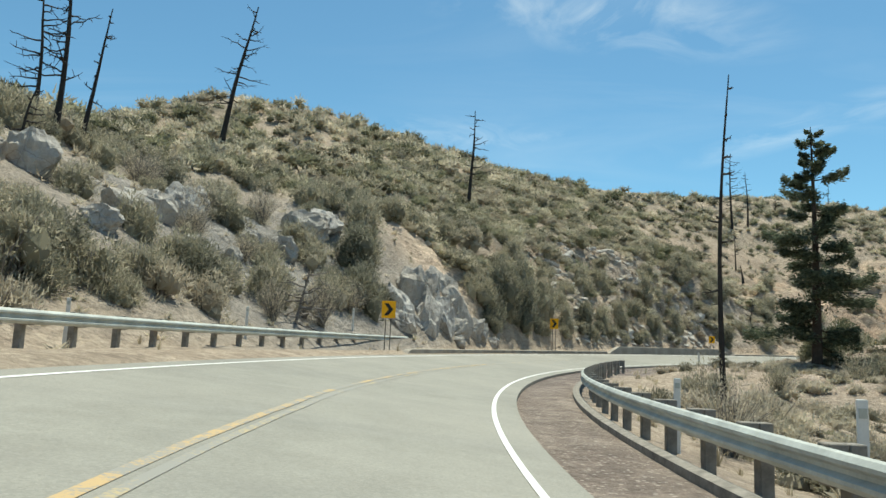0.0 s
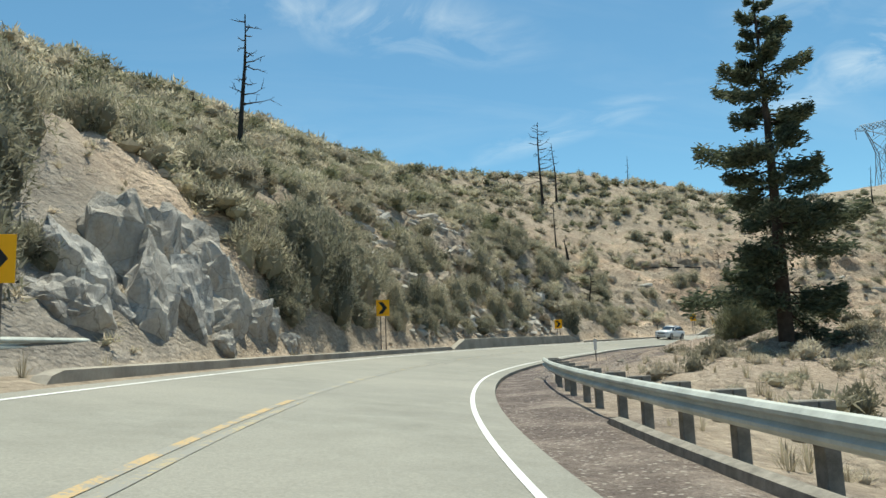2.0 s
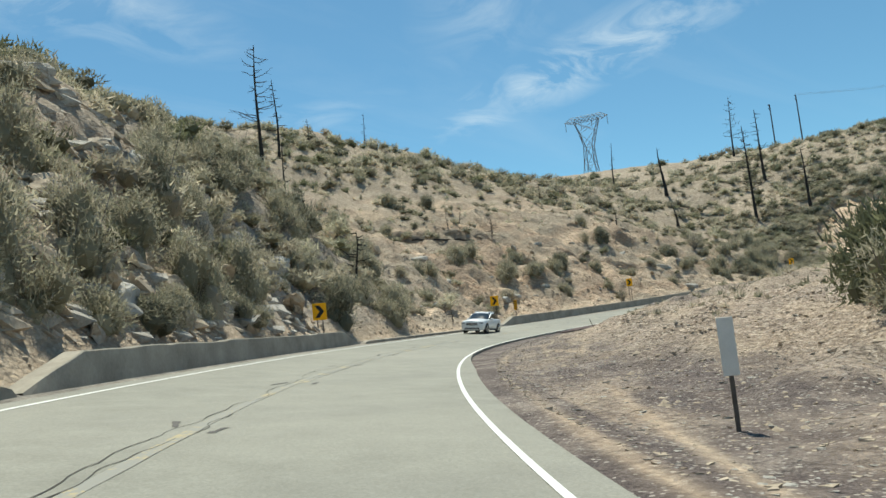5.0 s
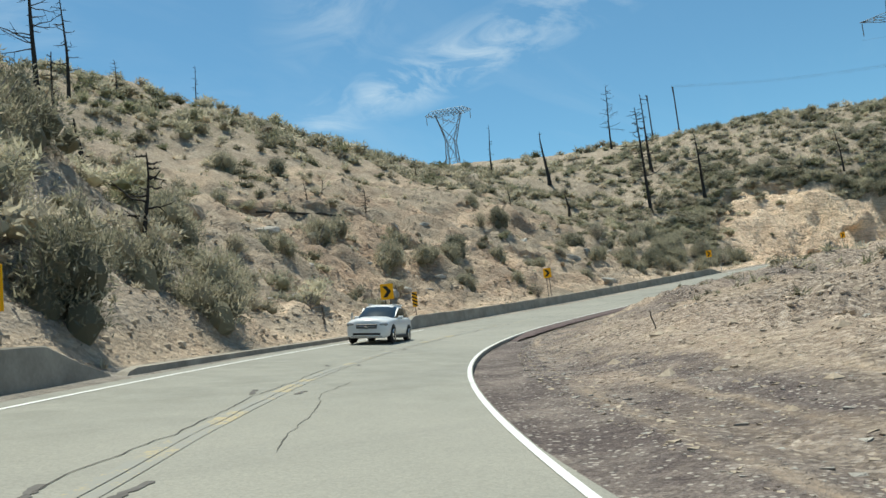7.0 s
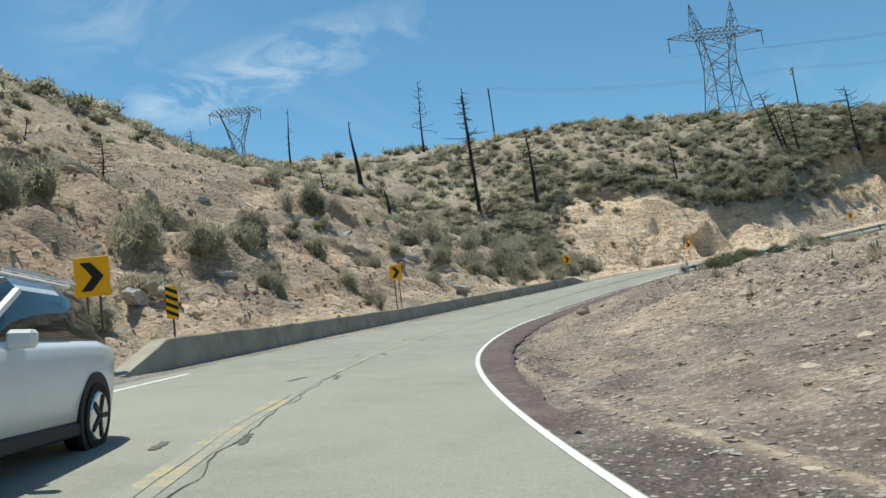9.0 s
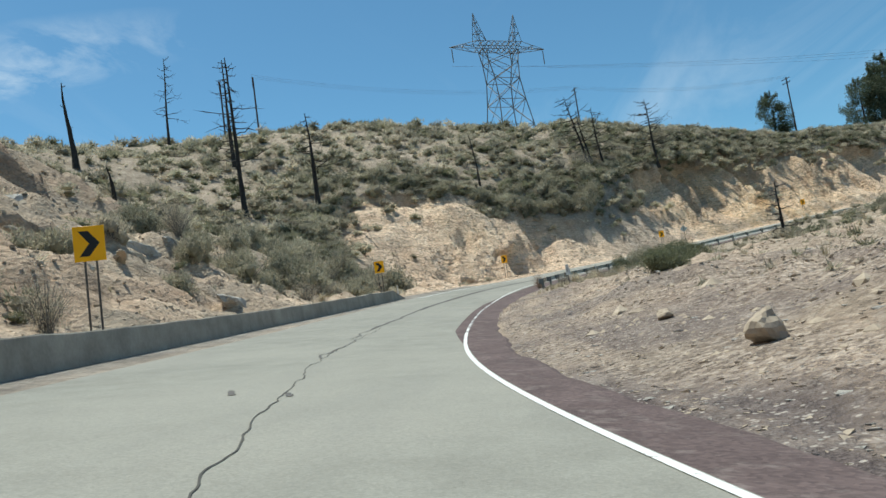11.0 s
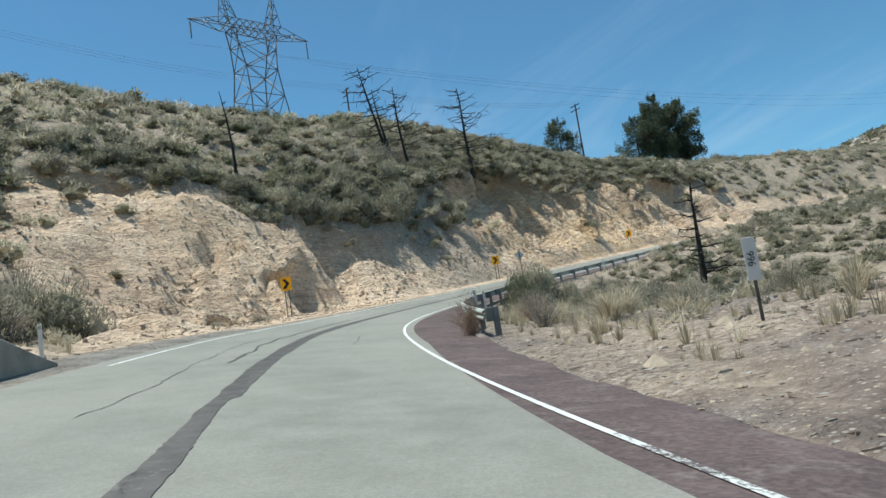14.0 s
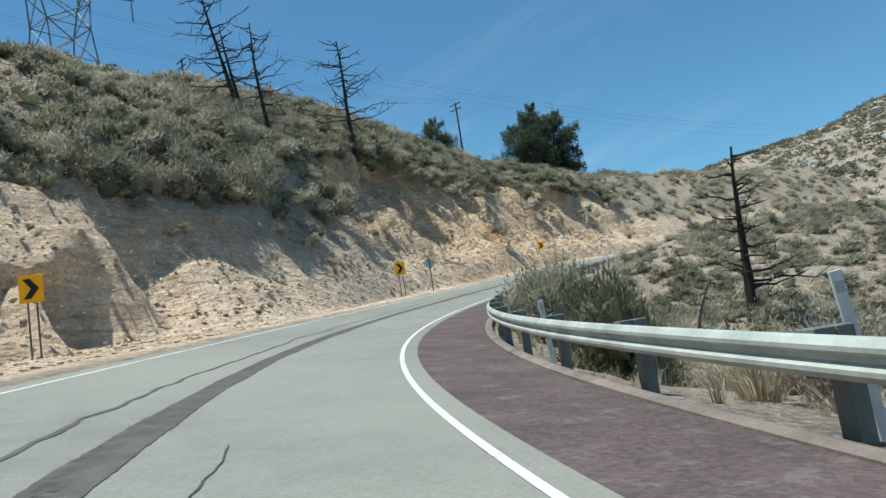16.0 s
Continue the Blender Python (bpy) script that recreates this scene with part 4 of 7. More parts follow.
def car(m):
    """Compact SUV; x to its left, front towards -y."""
    ob = tagged(new("car"), "white compact SUV driving in the oncoming lane", "car")
    ob.matrix_basis = m
    stations = [  # y, half width, sill, waist, deck height at the middle
        (-2.352, 0.05, 0.50, 0.60, 0.62), (-2.35, 0.55, 0.34, 0.70, 0.80), (-2.33, 0.80, 0.25, 0.78, 0.90), (-2.27, 0.89, 0.21, 0.85, 0.99), (-2.1, 0.93, 0.21, 0.92, 1.05), (-1.8, 0.945, 0.25, 0.97, 1.08), (-1.2, 0.95, 0.25, 1.02, 1.13),
        (-0.85, 0.95, 0.25, 1.04, 1.15), (0.0, 0.955, 0.25, 1.06, 1.12), (1.0, 0.95, 0.25, 1.08, 1.12), (1.7, 0.94, 0.27, 1.09, 1.12), (2.15, 0.90, 0.30, 1.06, 1.10), (2.31, 0.84, 0.36, 1.0, 1.04), (2.36, 0.70, 0.45, 0.9, 0.93), (2.365, 0.4, 0.55, 0.8, 0.84), (2.367, 0.05, 0.65, 0.7, 0.72)]
    rings = []
    for y, w, lo, mid_, top in stations:
        half_ring = [(0.0, lo), (w * 0.8, lo), (w * 0.97, lo + 0.08), (w, (lo + mid_) / 2), (w * 0.985, mid_ - 0.05), (w * 0.9, mid_ + 0.03), (w * 0.5, top), (0.0, top + 0.01)]
        rings.append([(x, y, z) for x, z in half_ring] + [(-x, y, z) for x, z in half_ring[-2:0:-1]])
    v, q = loft(rings)
    body = raw_mesh("body", v, q, [CAR_PAINT], True)
    part("body", body, ob)
    roof = [(-1.02, 0.78, 1.10), (-0.70, 0.75, 1.32), (-0.30, 0.71, 1.58), (0.10, 0.70, 1.67), (1.0, 0.70, 1.68), (1.7, 0.67, 1.62), (2.02, 0.66, 1.40), (2.26, 0.70, 1.08)]
    rings = []
    for y, w, z in roof:
        base = 1.0
        half_ring = [(0.0, base), (0.86, base), (0.84, base + (z - base) * 0.25), (w + (0.84 - w) * 0.25, base + (z - base) * 0.8), (w * 0.9, z - 0.02), (w * 0.5, z + 0.01), (0.0, z + 0.02)]
        rings.append([(x, y, h) for x, h in half_ring] + [(-x, y, h) for x, h in half_ring[-2:0:-1]])
    v, q = loft(rings)
    centre = v[q].mean(axis=1)
    paint = (centre[:, 2] > 1.59) | ((centre[:, 1] > 2.0)) | (abs(centre[:, 1] - 0.62) < 0.06)
    part("greenhouse", raw_mesh("greenhouse", v, q, [CAR_GLASS, CAR_PAINT], True, paint.astype(int)), ob, label="dark tinted windows under a white roof")
    part("roof", box_bm(0, 0.85, 1.685, 1.2, 1.55, 0.035, 0.015), ob, CAR_PAINT)
    for x in (-1, 1):
        part("roof_rail", box_bm(x * 0.63, 0.85, 1.725, 0.04, 1.6, 0.03, 0.01), ob, CHROME)
        part("mirror", box_bm(x * 1.02, -0.42, 1.10, 0.22, 0.12, 0.15, 0.03), ob, CAR_PAINT)
        part("headlight", box_bm(x * 0.72, -2.24, 0.79, 0.36, 0.22, 0.15, 0.05), ob, LAMP, "clear headlight")
        part("pillar", box_bm(x * 0.80, -0.42, 1.28, 0.05, 0.9, 0.05), ob, CAR_PAINT, m=Matrix.Translation((0, -0.42, 1.28)) @ pose(0, 0, 0, 32, 0, 0) @ Matrix.Translation((0, 0.42, -1.28)))
        part("sill_trim", box_bm(x * 0.93, 0.05, 0.27, 0.05, 2.2, 0.14, 0.02), ob, TRIM)
        for y in (-1.42, 1.45):
            bm = bmesh.new()
            turn = Matrix.Translation((x * 0.86, y, 0.36)) @ pose(0, 0, 0, 0, 90, 0)
            bmesh.ops.create_cone(bm, cap_ends=True, segments=32, radius1=0.36, radius2=0.36, depth=0.24, matrix=turn)
            bmesh.ops.bevel(bm, geom=[e for e in bm.edges if len(e.link_faces) == 2 and any(len(f.verts) > 4 for f in e.link_faces)], offset=0.03, segments=2, affect="EDGES")
            wheel = part("wheel", bm, ob, RUBBER, "black tyre")
            bm = bmesh.new()
            bmesh.ops.create_cone(bm, cap_ends=True, segments=24, radius1=0.25, radius2=0.23, depth=0.02, matrix=Matrix.Translation((x * 0.985, y, 0.36)) @ pose(0, 0, 0, 0, 90, 0))
            part("rim", bm, wheel, CHROME, "grey alloy rim")
            for k in range(5):
                part("spoke", box_bm(0, 0.12, 0, 0.02, 0.2, 0.05), wheel, TRIM, m=Matrix.Translation((x * 0.998, y, 0.36)) @ pose(0, 0, 0, 72 * k, 0, 0))
            bm = bmesh.new()
            bmesh.ops.create_cone(bm, cap_ends=True, segments=28, radius1=0.42, radius2=0.42, depth=0.06, matrix=Matrix.Translation((x * 0.932, y, 0.38)) @ pose(0, 0, 0, 0, 90, 0))
            part("wheel_arch", bm, ob, TRIM)
    part("grille", box_bm(0, -2.325, 0.71, 0.98, 0.10, 0.25, 0.05), ob, GRILLE)
    part("grille_bar", box_bm(0, -2.38, 0.70, 0.80, 0.02, 0.025, 0.008), ob, CHROME)
    part("badge", box_bm(0, -2.385, 0.70, 0.13, 0.02, 0.13, 0.03), ob, CHROME)
    part("bumper_intake", box_bm(0, -2.315, 0.38, 1.25, 0.09, 0.13, 0.03), ob, TRIM)
    part("skid_plate", box_bm(0, -2.30, 0.27, 1.40, 0.10, 0.05, 0.015), ob, CHROME)
    part("number_plate", box_bm(0, -2.37, 0.51, 0.31, 0.02, 0.12, 0.004), ob, WHITE, "blank white number plate")
    return ob


car(Matrix.Translation(spot(CAR_S, 1.75, BANK * 1.75)) @ pose(0, 0, 0, 0, 0, heading(CAR_S)) @ pose(0, 0, 0, 0, math.degrees(math.atan(BANK)), 0) @ Matrix.Scale(0.93, 4))


# ---- plants ----
def blob(rng):
    """A rough lump of twenty faces: the thick of a bush that its twigs grow from."""
    g = (1 + 5 ** 0.5) / 2
    v = np.array([(-1, g, 0), (1, g, 0), (-1, -g, 0), (1, -g, 0), (0, -1, g), (0, 1, g), (0, -1, -g), (0, 1, -g), (g, 0, -1), (g, 0, 1), (-g, 0, -1), (-g, 0, 1)]) / 1.902
    f = np.array([(0, 11, 5), (0, 5, 1), (0, 1, 7), (0, 7, 10), (0, 10, 11), (1, 5, 9), (5, 11, 4), (11, 10, 2), (10, 7, 6), (7, 1, 8), (3, 9, 4), (3, 4, 2), (3, 2, 6), (3, 6, 8), (3, 8, 9), (4, 9, 5), (2, 4, 11), (6, 2, 10), (8, 6, 7), (9, 8, 1)])
    return v * rng.uniform(0.75, 1.1, (12, 1)), f


def leaf_cloud(rng, count, size, leaf, lumps=7, slim=0.22, spread=0.52, core=0.58):
    """A billowing crown: thick lumps bristling with small pointed leaves; places, triangles."""
    size = np.asarray(size, float)
    a, out = rng.uniform(0, 6.28, lumps), spread * np.sqrt(rng.random(lumps))
    cen = np.c_[np.cos(a) * out, np.sin(a) * out, rng.uniform(0.12, 0.62, lumps) * (1.15 - out)]
    low = max(1, lumps // 3)
    cen[:low, 2] = rng.uniform(-0.05, 0.12, low)
    rad = rng.uniform(0.27, 0.5, lumps)
    rad[:low] = rng.uniform(0.40, 0.55, low)
    cen = cen * size
    pick = rng.choice(lumps, count, p=rad ** 2 / np.sum(rad ** 2))
    way = rng.normal(size=(count, 3))
    way[:, 2] = np.where(way[:, 2] < -0.4, -way[:, 2], way[:, 2])
    way /= np.linalg.norm(way, axis=1)[:, None]
    root = cen[pick] + way * (rng.uniform(core - 0.1, 1.0, count) ** 0.8 * rad[pick])[:, None] * size
    point = way * 0.7 + np.array([0, 0, 0.25]) + rng.normal(0, 0.6, (count, 3))
    point /= np.linalg.norm(point, axis=1)[:, None]
    side = np.cross(point, rng.normal(size=(count, 3)))
    side /= np.maximum(np.linalg.norm(side, axis=1)[:, None], 1e-6)
    long = leaf * rng.uniform(0.6, 1.9, (count, 1))
    corners = np.stack([root - side * long * slim, root + side * long * slim, root + point * long * 1.7], 1).reshape(-1, 3)
    pieces = [(corners, np.arange(count * 3).reshape(-1, 3))]
    for c, r in zip(cen, rad):
        v, f = blob(rng)
        v = c + v * r * core * size
        pieces.append((v, f))
    v, f = joined(pieces)
    return v, f, cen


def shrub_mesh(seed, size, count, leaf, mat, dry=0.0, stems=7, lumps=7):
    rng = np.random.default_rng(seed)
    v, q, cen = leaf_cloud(rng, count, size, leaf, lumps)
    me = raw_mesh("crown", v, q, [mat])
    dryness, tone = np.full(len(v), dry), np.full(len(v), 0.4)
    dryness[:count * 3] = np.repeat(np.clip(rng.normal(dry, 0.12, count), 0, 1), 3)
    tone[:count * 3] = np.repeat(np.clip(rng.normal(0.5, 0.17, count), 0, 1), 3)
    colour_layer(me, "tint", np.c_[dryness, tone, 0 * tone])
    tubes = []
    for k in range(stems):
        end = cen[k % len(cen)] + rng.normal(0, 0.18, 3) * size
        end[2] = max(end[2], size[2] * 0.5) * 1.12
        mid = end * 0.5 + rng.normal(0, 0.06, 3) * size
        mid[2] = end[2] * 0.45
        tubes.append(tube([(0, 0, -0.15), mid, end], [0.025, 0.016, 0.006], 4))
    sv, sq = joined(tubes)
    return me, raw_mesh("woody_frame", sv, sq, [DEADWOOD])


def shrub(meshes, at, scale, turn, label, category="shrub", name="shrub"):
    crown, stems = meshes
    ob = tagged(new(name), label, category)
    ob.matrix_basis = Matrix.Translation(at) @ pose(0, 0, 0, 0, 0, turn) @ Matrix.Diagonal((scale[0], scale[0], scale[1], 1))
    part("crown", crown, ob)
    part("woody_frame", stems, ob)
    return ob


def scatter(name, label, category, base, spots, scales, turns, tints, mat):
    """Many copies of one small crown in one mesh."""
    bv, bq = base
    c, s_ = np.cos(turns)[:, None], np.sin(turns)[:, None]
    x = bv[None, :, 0] * c - bv[None, :, 1] * s_
    y = bv[None, :, 0] * s_ + bv[None, :, 1] * c
    v = np.stack([x * scales[:, :1], y * scales[:, :1], bv[None, :, 2] * scales[:, 1:2]], -1) + spots[:, None, :]
    q = bq[None] + (np.arange(len(spots)) * len(bv))[:, None, None]
    me = raw_mesh(name, v.reshape(-1, 3), q.reshape(-1, bq.shape[1]), [mat])
    colour_layer(me, "tint", np.repeat(tints, len(bv), axis=0))
    return tagged(new(name, me), label, category, kind="stuff")


def thick(s, d):
    """How densely brush grows, 0 to 1."""
    open_slope = 1 - np.where(s > 222, 0.97, 0.86) * bare(s, d)
    patches = np.clip(1.1 + 1.0 * fbm(s / 14, d / 14, 3, 61), 0.45, 1)
    outer = np.clip((d - 5.8) / 2, 0, 1) * open_slope * patches
    inner = np.clip((-d - 7) / 4, 0, 1) * np.where((s > 55) & (s < 200), np.clip((-d - 16) / 14, 0.03, 0.5), 0.9)
    return np.where(d > 0, outer, inner)


rng = np.random.default_rng(5)


def sow(count, s_range, d_range, clear=0.0):
    s, d = rng.uniform(*s_range, count), rng.uniform(*d_range, count)
    keep = rng.random(count) < thick(s, d)
    s, d = s[keep], d[keep]
    return s, d


kinds = [leaf_cloud(np.random.default_rng(70 + k), 170, (1.3, 1.3, 1.05), 0.125, 4, 0.27)[:2] for k in range(4)]
fine_kinds = [leaf_cloud(np.random.default_rng(80 + k), 400, (1.3, 1.3, 1.05), 0.08, 5, 0.25)[:2] for k in range(3)]
for k, base in enumerate(kinds + fine_kinds):
    near = k >= 4
    s, d = sow(1500 if near else 2500, (18, 340) if near else (18, 390), (6.6, 30) if near else (24, 96))
    keep = rng.random(len(s)) < (np.where(s < 135, 1.0, np.where(s > 212, 0.95, 0.85)) if near else np.interp(d, [24, 60, 75, 100], [1, 0.8, 0.3, 0.25]) * np.where(s < 135, 1.0, 0.85))
    keep &= ~((d < 8) & (s < 135) & (s > 28)) & ~((d < 10.5) & (s > 182) & (s < 224)) & ~((abs(s - 56.5) < 2.6) & (d < 14)) & ~((s < 58) & (d < 26)) & ~((s > 200) & (s < 227) & (d < 19))
    keep &= ~((s > 132) & (s < 205) & (d < 40) & (rng.random(len(s)) < 0.45))
    s, d = s[keep], d[keep]
    spots = place(s, d).T - [0, 0, 0.1]
    wide = rng.uniform(0.55, 1.5, len(s)) * np.interp(d, [8, 40, 110], [0.95, 1.15, 1.4]) * np.where((s > 135) & (s < 212) & (d < 38), 0.85, np.where(s < 135, 1.3, 1.15))
    patch = 0.5 + 0.9 * fbm(s / 11, d / 11, 3, 66)
    tints = np.c_[np.clip(rng.normal(0.12 + 0.3 * patch + 0.15 * (k % 4 == 3), 0.2, len(s)), 0, 0.95), rng.uniform(0.1, 1.0, len(s)), np.where(rng.random(len(s)) < 0.4, rng.uniform(0.3, 0.85, len(s)), 0)]
    scatter("hillside_scrub", "grey-green chaparral scrub covering the hillside", "scrub", base, spots, np.c_[wide, wide * rng.uniform(0.65, 1.1, len(s))], rng.uniform(0, 6.28, len(s)), tints, SCRUB)

s, d = sow(1900, (335, 436), (6.5, 70))
wide = rng.uniform(0.6, 1.7, len(s))
scatter("hillside_scrub", "grey-green chaparral scrub covering the hillside", "scrub", kinds[0], place(s, d).T - [0, 0, 0.1], np.c_[wide, wide * 0.85], rng.uniform(0, 6.28, len(s)), np.c_[rng.uniform(0, 0.6, len(s)), rng.uniform(0.2, 0.9, len(s)), 0 * s], SCRUB)

# low dry undergrowth between the bushes
under = [leaf_cloud(np.random.default_rng(98 + k), 34, (0.9, 0.9, 0.55), 0.15, 2, 0.2, 0.5, 0.45)[:2] for k in range(2)]
for k in range(2):
    s, d = sow(5200, (10, 350), (6.4, 70))
    wide = rng.uniform(0.4, 1.1, len(s)) * np.interp(d, [6, 30], [0.7, 1.2])
    scatter("undergrowth", "low grey-brown dry undergrowth between the bushes", "scrub", under[k], place(s, d).T - [0, 0, 0.05], np.c_[wide, wide * rng.uniform(0.6, 1.0, len(s))], rng.uniform(0, 6.28, len(s)),
            np.c_[np.clip(rng.normal(0.55, 0.25, len(s)), 0, 1), rng.uniform(0.3, 1.0, len(s)), np.zeros(len(s))], SCRUB)

# scrub crowding the brow of the cut
s = rng.uniform(218, 352, 1150)
d = np.interp(s, BROW_S, BROW_D) + 0.4 + 7 * rng.random(1150) ** 1.3
wide = rng.uniform(0.7, 1.7, len(s))
scatter("hillside_scrub", "dense scrub crowding the brow of the cut", "scrub", fine_kinds[2], place(s, d).T - [0, 0, 0.15], np.c_[wide, wide * rng.uniform(0.6, 0.95, len(s))], rng.uniform(0, 6.28, len(s)),
        np.c_[np.clip(rng.normal(0.3, 0.25, len(s)), 0, 1), rng.uniform(0.05, 0.9, len(s)), np.where(rng.random(len(s)) < 0.5, rng.uniform(0.3, 0.9, len(s)), 0)], SCRUB)

# brush and rocks on the far hill
fx = rng.uniform(180, 560, 9000)
fy = rng.uniform(-420, -60, 9000)
spots = np.c_[fx, fy, far_height(fx, fy)]
wide = rng.uniform(1.0, 2.8, len(fx))
scatter("far_scrub", "dark brush dotted over the distant hill", "scrub", leaf_cloud(np.random.default_rng(95), 16, (1.6, 1.6, 1.0), 0.3, 1, 0.4, 0.1)[:2], spots, np.c_[wide, wide * 0.8], rng.uniform(0, 6.28, len(fx)),
        np.c_[rng.uniform(0, 0.4, len(fx)), rng.uniform(0.1, 0.6, len(fx)), rng.uniform(0.2, 0.8, len(fx))], SCRUB)

# thick brush inside the last bend
s, d = sow(2300, (212, 360), (-42, -7.0))
s, d = s[(d < -9.5) | (s > 262)], d[(d < -9.5) | (s > 262)]
wide = rng.uniform(0.4, 1.1, len(s))
scatter("canyon_scrub", "mixed dry and green brush below the guardrail", "scrub", fine_kinds[1], place(s, d).T - [0, 0, 0.1], np.c_[wide, wide * rng.uniform(0.7, 1.3, len(s))], rng.uniform(0, 6.28, len(s)),
        np.c_[np.clip(rng.normal(0.5, 0.35, len(s)), 0, 1), rng.uniform(0.1, 0.9, len(s)), np.where(rng.random(len(s)) < 0.35, 0.6, 0.0)], SCRUB)

# low tufts over the crest of the berm
s, d = rng.uniform(96, 205, 520), -9.5 - 14 * rng.random(520) ** 0.8
wide = rng.uniform(0.3, 0.85, len(s)) * np.interp(-d, [9.5, 16], [0.6, 1.1])
scatter("undergrowth", "low grey-green tufts scattered over the sandy berm", "scrub", under[0], place(s, d).T - [0, 0, 0.04], np.c_[wide, wide * rng.uniform(0.6, 1.0, len(s))], rng.uniform(0, 6.28, len(s)),
        np.c_[np.clip(rng.normal(0.35, 0.25, len(s)), 0, 1), rng.uniform(0.1, 0.9, len(s)), np.where(rng.random(len(s)) < 0.4, 0.5, 0.0)], SCRUB)

# more brush over the far side of the canyon
s, d = sow(1700, (236, 372), (-60, -12))
wide = rng.uniform(0.6, 1.5, len(s))
scatter("canyon_scrub", "olive and grey brush across the canyon side", "scrub", kinds[3], place(s, d).T - [0, 0, 0.12], np.c_[wide, wide * rng.uniform(0.6, 1.0, len(s))], rng.uniform(0, 6.28, len(s)),
        np.c_[np.clip(rng.normal(0.35, 0.3, len(s)), 0, 1), rng.uniform(0.05, 0.9, len(s)), np.where(rng.random(len(s)) < 0.4, 0.6, 0.0)], SCRUB)

# brown brush behind the first guardrail
s, d = rng.uniform(4, 78, 480), -7.3 - 24 * rng.random(480)
keep = (s < 52) | (d < -10.5)
s, d = s[keep], d[keep]
wide = rng.uniform(0.35, 0.95, len(s))
scatter("canyon_scrub", "brown half-dry brush behind the guardrail", "scrub", fine_kinds[0], place(s, d).T - [0, 0, 0.08], np.c_[wide, wide * rng.uniform(0.7, 1.25, len(s))], rng.uniform(0, 6.28, len(s)),
        np.c_[np.clip(rng.normal(0.55, 0.25, len(s)), 0, 1), rng.uniform(0.0, 0.8, len(s)), np.where(rng.random(len(s)) < 0.25, 0.5, 0.0)], SCRUB)

# brush beyond the inner berm
s, d = sow(700, (10, 215), (-45, -7))
wide = rng.uniform(0.4, 1.1, len(s))
scatter("canyon_scrub", "dry brush on the slope below the road", "scrub", kinds[1], place(s, d).T - [0, 0, 0.1], np.c_[wide, wide * rng.uniform(0.7, 1.2, len(s))], rng.uniform(0, 6.28, len(s)),
        np.c_[np.clip(rng.normal(0.5, 0.25, len(s)), 0, 1), rng.uniform(0.2, 0.9, len(s)), np.zeros(len(s))], SCRUB)


def upright_mesh(seed, size, stems, leaves, leaf, mat, dry=0.2, thin=1.0, wood=None):
    """Willow-like bush: many stems fanning from the base, with narrow leaves along them."""
    r = np.random.default_rng(seed)
    tubes, quads = [], []
    for k in range(stems):
        a, out = r.uniform(0, 6.28), r.uniform(0.1, 1.0)
        end = np.array([math.cos(a) * out * size[0], math.sin(a) * out * size[1], size[2] * r.uniform(0.6, 1.0) * (1 - 0.35 * out * out)])
        bend = end * np.array([0.35, 0.35, 0.6]) + r.normal(0, 0.05, 3) * size[0]
        foot = np.array([math.cos(a), math.sin(a), 0]) * 0.12 * size[0] * r.random()
        u = np.linspace(0, 1, 5)[:, None]
        line = (1 - u) ** 2 * foot + 2 * u * (1 - u) * bend + u * u * end
        tubes.append(tube(line + r.normal(0, 0.02, (5, 3)) * (1 - thin), np.linspace(0.022, 0.006, 5) * thin, 4))
        t = r.uniform(0.12, 1, leaves)[:, None]
        mid = (1 - t) ** 2 * foot + 2 * t * (1 - t) * bend + t * t * end + r.normal(0, 0.17, (leaves, 3)) * size[0] ** 0.5
        w = end / np.linalg.norm(end) + r.normal(0, 0.45, (leaves, 3))
        w /= np.linalg.norm(w, axis=1)[:, None]
        x = np.cross(w, r.normal(size=(leaves, 3)))
        x /= np.linalg.norm(x, axis=1)[:, None]
        n = leaf * r.uniform(0.6, 1.5, (leaves, 1))
        quads.append(np.stack([mid - w * n, mid + x * n * 0.3, mid + w * n, mid - x * n * 0.3], 1).reshape(-1, 3))
    v = np.concatenate(quads)
    v[:, 2] = np.maximum(v[:, 2], 0.03)
    count = len(v) // 4
    me = raw_mesh("crown", v, np.arange(count * 4).reshape(-1, 4), [mat])
    colour_layer(me, "tint", np.repeat(np.c_[np.clip(r.normal(dry, 0.12, count), 0, 1), np.clip(r.normal(0.5, 0.2, count), 0, 1), np.zeros(count)], 4, axis=0))
    tv, tq = joined(tubes)
    return me, raw_mesh("woody_frame", tv, tq, [wood or DEADWOOD])


def tuft_mesh(seed, blades, size, mat, dry=0.5):
    """Bunch of grass: bent, tapering blades."""
    r = np.random.default_rng(seed)
    a, out = r.uniform(0, 6.28, blades), r.uniform(0.15, 1.0, blades)
    way = np.stack([np.cos(a), np.sin(a)], 1)
    tall = size[1] * r.uniform(0.5, 1.0, blades)
    root = np.c_[way * (0.25 * size[0] * r.random(blades))[:, None], np.zeros(blades)]
    top = np.c_[way * (size[0] * out)[:, None], tall * (1 - 0.35 * out)]
    mid = root * 0.5 + top * 0.5 + np.c_[-way * (0.12 * size[0] * out)[:, None], 0.16 * tall]
    side = np.c_[-way[:, 1], way[:, 0], np.zeros(blades)] * 0.0055 * r.uniform(0.7, 1.6, blades)[:, None]
    v = np.stack([root - side, root + side, mid + side * 0.8, mid - side * 0.8, top + side * 0.1, top - side * 0.1], 1).reshape(-1, 3)
    i = np.arange(blades)[:, None] * 6
    q = np.concatenate([i + [0, 1, 2, 3], i + [3, 2, 4, 5]])
    return v, q


